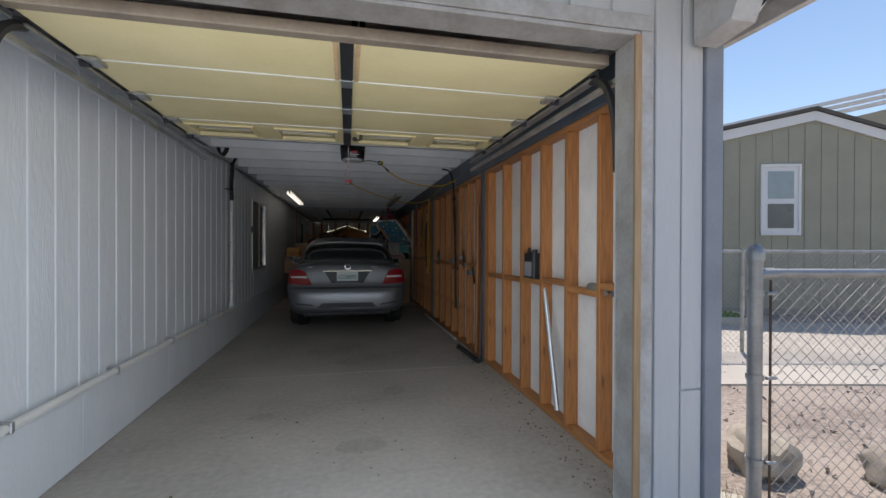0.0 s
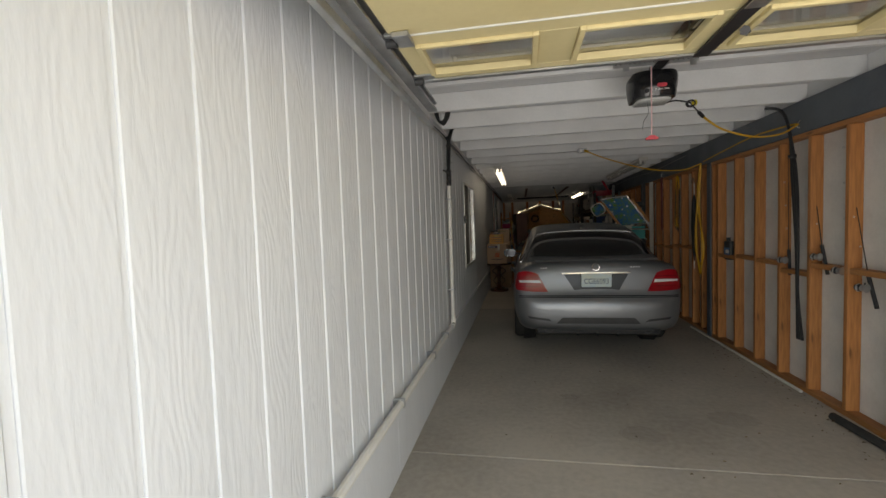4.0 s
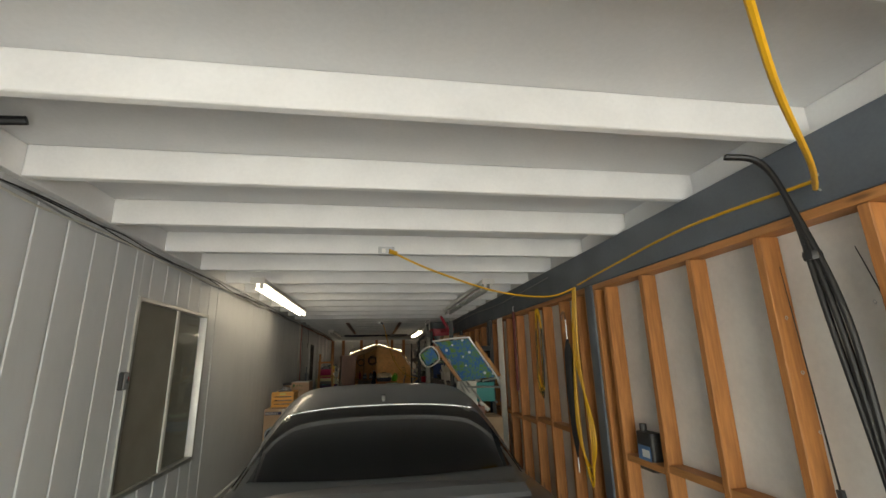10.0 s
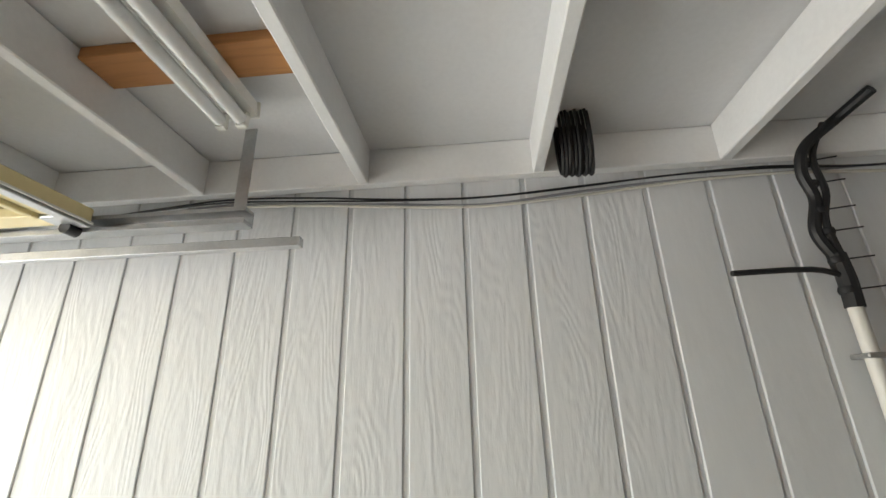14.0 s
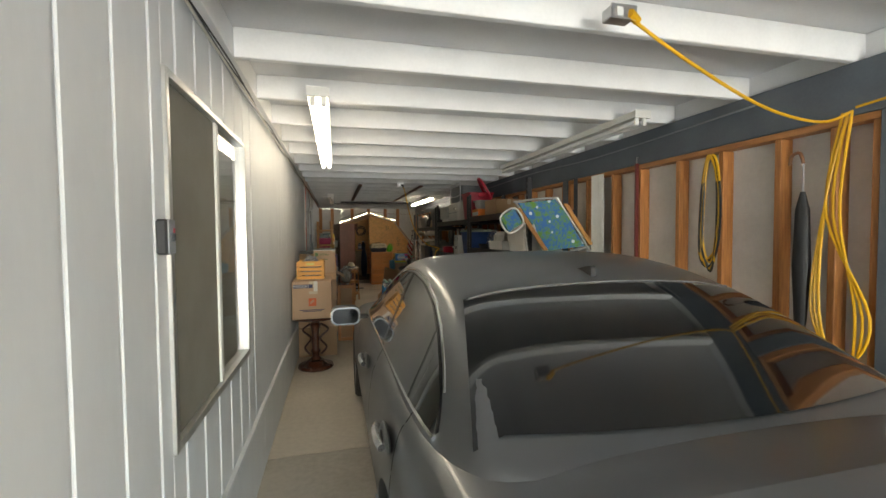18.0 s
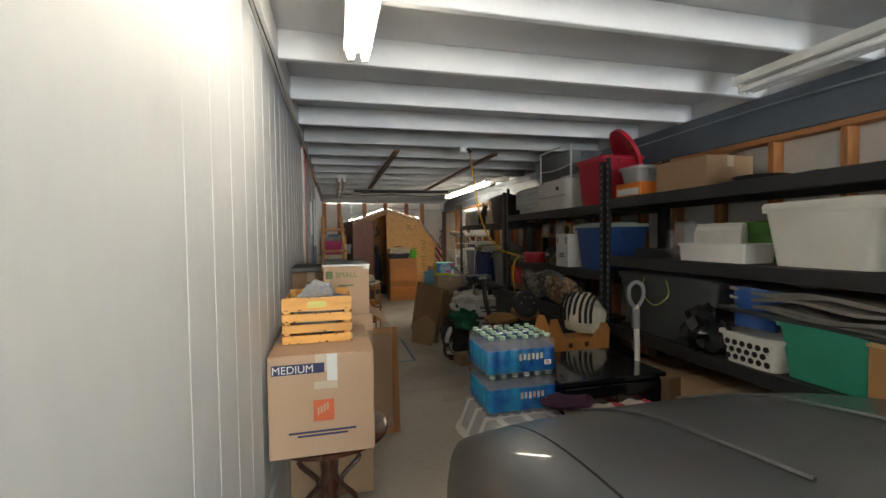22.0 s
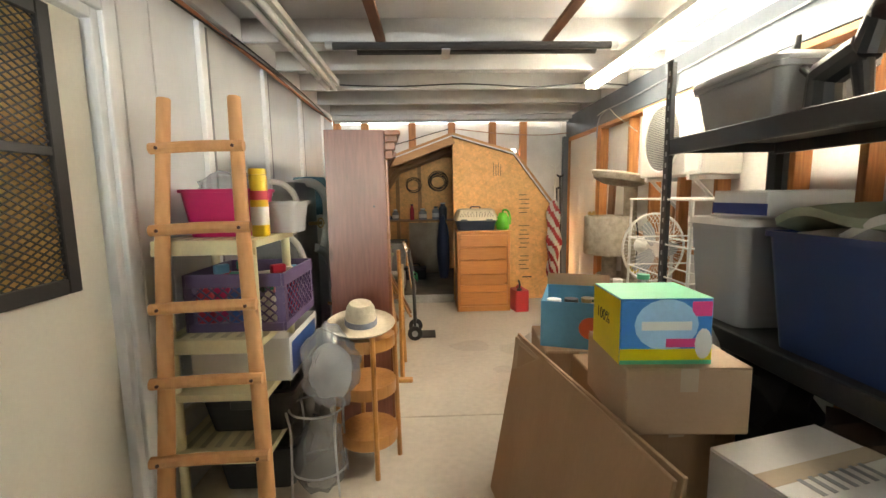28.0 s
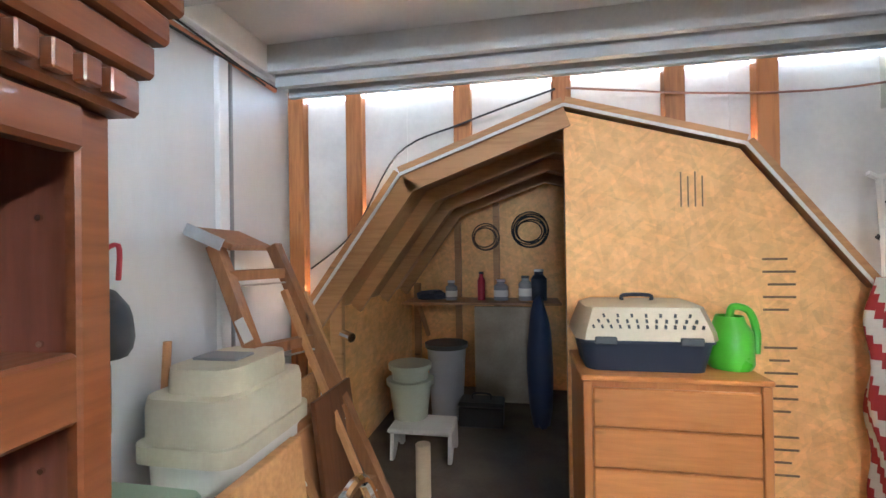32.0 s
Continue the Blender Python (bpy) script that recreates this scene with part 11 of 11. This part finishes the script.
part("cord", T([(1.57, 14.87, 2.31), (1.62, 14.95, 2.2), (1.72, 15.1, 1.85), (1.85, 15.22, 1.55), (2.05, 15.3, 1.33), (2.28, 15.32, 1.25), (2.22, 15.28, 1.2), (2.16, 15.2, 1.05), (2.17, 15.15, 0.8)], 0.0085, 7, 7), cord_yellow, c2_)
part("plug", R((1.55, 14.862, 2.325), (1.585, 14.885, 2.295), 0.018, 8), cord_black, c2_)
oc = thing("opener_cord", "black and yellow cord from the opener to a wall hook", "cable", (0, 0, 0))
part("black_lead", T([(1.655, 6.56, 2.17), (1.74, 6.64, 2.20), (1.86, 6.73, 2.20)], 0.005, 7, 6), cord_black, oc)
for i in range(3):
    part("knot", T([(1.86 + 0.024 * math.cos(a + i), 6.73 + 0.012 * math.sin(a * 2), 2.195 + 0.02 * math.sin(a + i)) for a in (0, 1.05, 2.1, 3.14, 4.2, 5.2)], 0.005, 6, 4, True), cord_black, oc)
part("tag", lump(0.035, 0.03, 0.04, 2, 0.15, flat=False, at=(1.885, 6.735, 2.18)), plastic("tag_yellow", (0.75, 0.6, 0.02)), oc)
part("lead", T([(1.86, 6.73, 2.195), (1.93, 6.785, 2.145)], 0.005, 6, 1), cord_black, oc)
part("connector", R((1.93, 6.785, 2.145), (1.965, 6.81, 2.12), 0.012, 8), cord_black, oc)
part("yellow_lead", T([(1.965, 6.81, 2.12), (2.15, 6.95, 2.05), (2.45, 7.16, 2.02), (2.75, 7.4, 2.07), (2.94, 7.54, 2.16)], 0.007, 7, 7), cord_yellow, oc)
part("yellow_run", T([(2.95, 7.56, 2.17), (2.955, 8.2, 2.20), (2.955, 8.9, 2.16), (2.955, 9.4, 2.12)], 0.007, 7, 6), cord_yellow, oc)
part("hook", T([(2.965, 7.54, 2.2), (2.94, 7.54, 2.17), (2.93, 7.54, 2.14), (2.95, 7.54, 2.13)], 0.004, 6, 4), steel, oc)
bp = thing("hanging_hose", "black ribbed hose hanging down the stud wall", "hose", (0, 0, 0))
hl = [(2.80, 7.74, 2.345), (2.90, 7.69, 2.30), (2.935, 7.64, 2.1), (2.94, 7.58, 1.7), (2.945, 7.55, 1.2), (2.94, 7.53, 0.8), (2.95, 7.51, 0.42)]
for dy in (-0.016, 0.0, 0.016):
    part("hose", T([(p[0], p[1] + dy * (1 + math.sin(p[2] * 5)), p[2]) for p in hl], 0.011, 8, 8), cord_black, bp)
part("tie", lathe([(0.027, 0), (0.03, 0.015), (0.027, 0.03)], 10), cord_black, bp, at=(2.938, 7.61, 1.9))
rw = thing("ceiling_cable", "grey cable stapled along the beam", "cable", (0, 0, 0))
part("cable", T([(2.93, 9.9, 2.27), (2.945, 11.5, 2.24), (2.93, 13.0, 2.27), (2.945, 15.0, 2.25), (2.93, 17.0, 2.26), (2.94, 19.4, 2.20), (2.92, 20.1, 2.16), (2.94, 20.25, 1.95)], 0.006, 6, 6), lid_grey, rw)
part("cable", T([(0.35, 19.55, 2.335), (0.9, 19.53, 2.31), (1.5, 19.54, 2.33), (2.1, 19.53, 2.30), (2.55, 19.54, 2.33), (2.9, 19.5, 2.30)], 0.006, 6, 6), cord_black, rw)
part("cable", T([(2.94, 20.25, 2.18), (2.95, 20.0, 2.2), (2.94, 19.8, 2.10), (2.95, 19.4, 1.9)], 0.004, 6, 6), cord_white, rw)
ew = thing("end_wall_cable", "thin cable across the white end wall", "cable", (0, 0, 0))
part("cable", T([(0.15, 21.22, 1.35), (0.40, 21.226, 1.55), (0.65, 21.226, 1.95), (1.0, 21.2, 2.08), (1.45, 21.16, 2.2)], 0.005, 6, 6), cord_black, ew)
part("cable", T([(1.5, 21.16, 2.2), (2.1, 21.2, 2.14), (2.6, 21.22, 2.12), (2.95, 21.2, 2.14)], 0.005, 6, 6), plastic("rust_cord", (0.35, 0.16, 0.1)), ew)

# rods, jars and rags on the stud wall's rails
for i, (y, z, lean, h, reel) in enumerate(((7.74, 1.04, 0.10, 1.0, 1), (7.28, 1.10, 0.34, 0.95, 1), (7.08, 1.02, 0.06, 1.25, 1), (6.82, 0.93, 0.40, 1.0, 1))):
    t = thing("fishing_rod", "fishing rod with a black spinning reel on the wall rail", "fishing rod", (3.0, y, z - 0.12), group="fishing rods")
    part("grip", R((0, 0, 0), (0, lean * 0.2, 0.22), 0.012, 8), grip_black, t)
    part("blank", R((0, lean * 0.2, 0.22), (0.02, -lean * 0.0 + lean * 0.75, h), 0.004, 6, 0.0015), cord_black, t)
    for k in (0.4, 0.6, 0.8):
        part("line_guide", T([(-0.012 + 0.006 * math.cos(a), lean * k * 0.8, h * k + 0.006 * math.sin(a)) for a in (0, 1.6, 3.1, 4.7)], 0.0015, 5, 3, True), steel, t)
    r = part("reel", lathe([(0, -0.025), (0.028, -0.025), (0.022, -0.01), (0.022, 0.012), (0.03, 0.025), (0, 0.03)], 16), steel, t, at=pose(-0.05, lean * 0.12, 0.13, 90, 0, 20))
    part("reel_body", lump(0.05, 0.05, 0.06, i, 0.1, flat=False, at=(0, 0, -0.05)), grip_black, r)
    part("reel_crank", T([(0.0, 0, -0.02), (0.04, 0.01, -0.02), (0.045, 0.03, -0.02)], 0.005, 6, 3), grip_black, r)
og = thing("oil_jug", "black plastic oil jug on the wall rail", "jug", (3.01, 5.18, 0.965))
part("body", slab(0.075, 0.19, 0.24, 0.02, dome=0.03), black_plastic, og)
part("cap", lathe([(0, 0), (0.02, 0), (0.02, 0.03), (0, 0.03)], 14), dark_pl, og, at=(0, -0.05, 0.24))
part("label", B(-0.0395, -0.07, 0.05, -0.0385, 0.07, 0.17), lid_grey, og)
part("grip", T([(0, 0.03, 0.235), (0, 0.06, 0.275), (0, 0.085, 0.23)], 0.011), black_plastic, og)
solid("work_gloves", lump(0.07, 0.24, 0.07, 5, 0.35, 3), cloth_grey, "grey work gloves lying on the rail", "gloves", (3.01, 4.22, 0.965))
solid("blue_rag", lump(0.07, 0.22, 0.09, 6, 0.35, 3), plastic("faded_blue_cloth", (0.12, 0.2, 0.36), 0.9), "faded blue rag on the wall rail", "rag", (3.01, 3.95, 0.965))
tb_ = thing("metal_tube", "silver tube leaning on the stud wall", "tube", (0, 0, 0))
part("tube", R((2.93, 4.58, 0.12), (3.0, 4.95, 1.0), 0.018, 10), alu, tb_)
cn = thing("oil_jug", "black oil jug with a blue printed label", "jug", (3.01, 8.83, 0.965))
part("body", slab(0.075, 0.15, 0.20, 0.018, dome=0.03), black_plastic, cn)
part("label", B(-0.0395, -0.06, 0.02, -0.0385, 0.06, 0.13), plastic("can_blue", (0.08, 0.2, 0.4)), cn)
part("label_print", B(-0.0402, -0.05, 0.07, -0.0396, 0.02, 0.11), white_plastic, cn)
part("cap", lathe([(0, 0), (0.02, 0), (0.02, 0.04), (0, 0.042)], 14), dark_pl, cn, at=(0, 0.045, 0.20))
for i, (y, lean, h, m) in enumerate(((6.55, 0.05, 1.75, stud_wood), (6.42, -0.02, 1.55, brown_strip))):
    solid("leaning_pole", R((0, 0, 0.0), (0.03, lean, h), 0.016, 8), m, "brown wooden pole leaning on the studs", "pole", (2.945, y, 0.045), group="poles by the studs")
fl_ = thing("floor_strip", "white plastic strip lying along the wall foot", "strip", (0, 0, 0))
part("strip", R((2.90, 9.65, 0.012), (2.93, 7.45, 0.012), 0.012, 8), white_plastic, fl_)
fp = thing("floor_pipe", "black plastic pipe lying by the wall", "pipe", (0, 0, 0))
part("pipe", T([(2.84, 6.95, 0.03), (2.86, 6.6, 0.03), (2.88, 6.25, 0.03)], 0.028, 10, 4), rubber, fp)

# cords, umbrella and bars hung between the studs
hb = thing("cord_hank", "hank of yellow and black cords hung on a nail", "cable", (2.93, 10.2, 1.25))
for i in range(6):
    r = 0.05 + 0.012 * (i % 3)
    part("loop", T([(-0.01 * (i % 2), 0.02 * math.sin(i), 0.78), (0, r, 0.6), (-0.01, r * 1.1, 0.2 - 0.04 * (i % 3)), (0, 0, 0.02 * i), (-0.01, -r, 0.25), (0, -r * 0.8, 0.6)], 0.008, 6, 5, True), cord_yellow if i % 2 else cord_black, hb)
um = thing("furled_umbrella", "dark furled umbrella hanging by the yellow cord", "umbrella", (2.93, 9.62, 0.78))
part("canopy", lathe([(0.006, 0.1), (0.03, 0.25), (0.045, 0.55), (0.035, 0.85), (0.012, 0.95)], 10, sx=0.8), grip_black, um)
part("shaft", R((0, 0, 0), (0, 0, 1.1), 0.005, 6), steel, um)
part("crook", T([(0, 0, 1.1), (0, 0.02, 1.16), (0, 0.06, 1.15), (0, 0.07, 1.1)], 0.009, 7, 4), brown_strip, um)
rb = thing("red_bar", "red steel bar hanging on the studs", "bar", (2.94, 10.95, 1.26))
part("bar", B(-0.012, -0.014, 0, 0.012, 0.014, 0.83, bevel=0.003), plastic("red_bar_paint", (0.16, 0.025, 0.022)), rb)
part("hook", T([(0, 0, 0.83), (0, 0, 0.88), (0.02, 0, 0.88)], 0.005, 6, 3), steel, rb)
cs = thing("corrugated_sheet", "white corrugated plastic sheet leaning on studs", "sheet", (2.945, 11.5, 0.05))
part("sheet", sheet(1, 1, 40, 2, lambda u, v: V((-0.006 * math.cos(u * 6.28 * 5), -0.1 + 0.2 * u, 2.02 * v)), 0.003), white_plastic, cs)

# battens, bars and leftovers under the rear roof
for x, y0, y1 in ((0.90, 15.1, 18.5), (1.93, 15.1, 18.7)):
    solid("ceiling_batten", B(-0.03, y0, -0.022, 0.03, y1, -0.001, bevel=0.002), brown_strip, "dark brown batten screwed under the joists", "batten", (x, 0, 2.344), group="battens under the joists")
bx_ = thing("roof_bars", "two long black bars slung under the joists", "bar", (0, 0, 0))
part("bar", R((0.60, 18.44, 2.28), (2.33, 18.47, 2.29), 0.022, 10), black_plastic, bx_)
part("bar", R((0.75, 18.54, 2.28), (2.25, 18.56, 2.29), 0.022, 10), black_plastic, bx_)
part("hanger", B(1.27, 18.42, 2.25, 1.32, 18.6, 2.258), steel, bx_)
for x in (0.60, 2.33):
    part("end_cap", R((x - 0.02, 18.44 if x < 1 else 18.47, 2.28 if x < 1 else 2.29), (x + 0.02, 18.44 if x < 1 else 18.47, 2.28 if x < 1 else 2.29), 0.027, 10), steel, bx_)
for i, y in enumerate((18.1, 18.97, 19.84, 20.7)):
    solid("wall_batten", B(0, -0.03, 0.43, 0.028, 0.03, 2.29, bevel=0.003), white_paint, "white painted batten on the siding", "batten", (0.001, y, 0), group="wall battens")
    solid("wall_conduit", R((0.016, 0.055, 0.43), (0.016, 0.055, 2.28), 0.010, 8), lid_grey, "thin grey conduit beside the batten", "conduit", (0.001, y, 0), group="wall conduits")
wo = thing("wall_outlet", "metal outlet box on a stud by the door", "outlet", (2.94, 19.95, 1.10))
part("box", B(-0.02, -0.05, -0.05, 0.02, 0.05, 0.05, bevel=0.004), steel, wo)
for z in (-0.022, 0.022):
    part("socket", B(-0.024, -0.015, z - 0.014, -0.0205, 0.015, z + 0.014), white_plastic, wo)

# marks and litter on the floor
mark = paint("blue_tape", (0.10, 0.24, 0.42), (0.16, 0.3, 0.45), rough=0.7)
for a in ((1.17, 15.9, 1.20, 17.0), (0.95, 15.87, 1.20, 15.90)):
    solid("floor_tape", B(a[0], a[1], 0.0, a[2], a[3], 0.0012), mark, "strip of blue tape on the concrete", "tape", (0, 0, 0.0005), group="floor tape")
stain = paint("oil_stain", (0.10, 0.09, 0.075), (0.19, 0.175, 0.15), rough=0.45, scale=9, fine=40, bump=0.02, alpha=0.10)
nt = stain.node_tree
rng = random.Random(77)


def spot(x, y, r, sx, seed):
    bm = bmesh.new()
    n = 26
    vs = [bm.verts.new((sx * r * (1 + 0.35 * noise.noise(V((math.cos(a) * 1.4, math.sin(a) * 1.4, seed)))) * math.cos(a), r * (1 + 0.35 * noise.noise(V((math.cos(a) * 1.4, math.sin(a) * 1.4, seed)))) * math.sin(a), 0.0012)) for a in (math.tau * i / n for i in range(n))]
    bm.faces.new(vs)
    return bm


for i, (x, y, r, sx) in enumerate(((1.55, 19.55, 0.13, 1.5), (1.95, 19.45, 0.16, 1.1), (1.75, 19.0, 0.07, 1.3), (1.25, 15.4, 0.22, 1.2), (1.4, 16.2, 0.15, 1.0), (1.3, 14.6, 0.09, 1.2), (1.5, 6.6, 0.10, 1.5), (1.9, 5.6, 0.09, 1.0), (1.1, 7.2, 0.06, 1.2), (2.2, 6.9, 0.12, 1.4), (0.9, 5.2, 0.08, 1.2), (1.6, 4.6, 0.10, 1.6))):
    solid("oil_stain", spot(x, y, r, sx, i * 3.1), stain, "dark oil stain soaked into the concrete", "stain", (x, y, 0.0006), group="floor stains")
lit = bmesh.new()
for i in range(420):
    y = rng.uniform(3.7, 9.8)
    x = 2.93 - abs(rng.gauss(0, 0.13)) if i % 4 else rng.uniform(0.1, 2.8)
    s = rng.uniform(0.004, 0.014)
    a = rng.uniform(0, 6.28)
    c, d = math.cos(a) * s, math.sin(a) * s
    z = rng.uniform(0.002, 0.006)
    lit.faces.new([lit.verts.new(p) for p in ((x - c, y - d, 0.001), (x + d * 0.6, y - c * 0.6, z), (x + c, y + d, 0.002), (x - d * 0.6, y + c * 0.6, z + 0.003))])
tagged(new("floor_litter", mesh(lit, paint("dry_litter", (0.22, 0.16, 0.09), (0.10, 0.08, 0.05), rough=0.9, per_island=0.4))), "dry leaves and grit along the wall foot", "litter", kind="stuff")
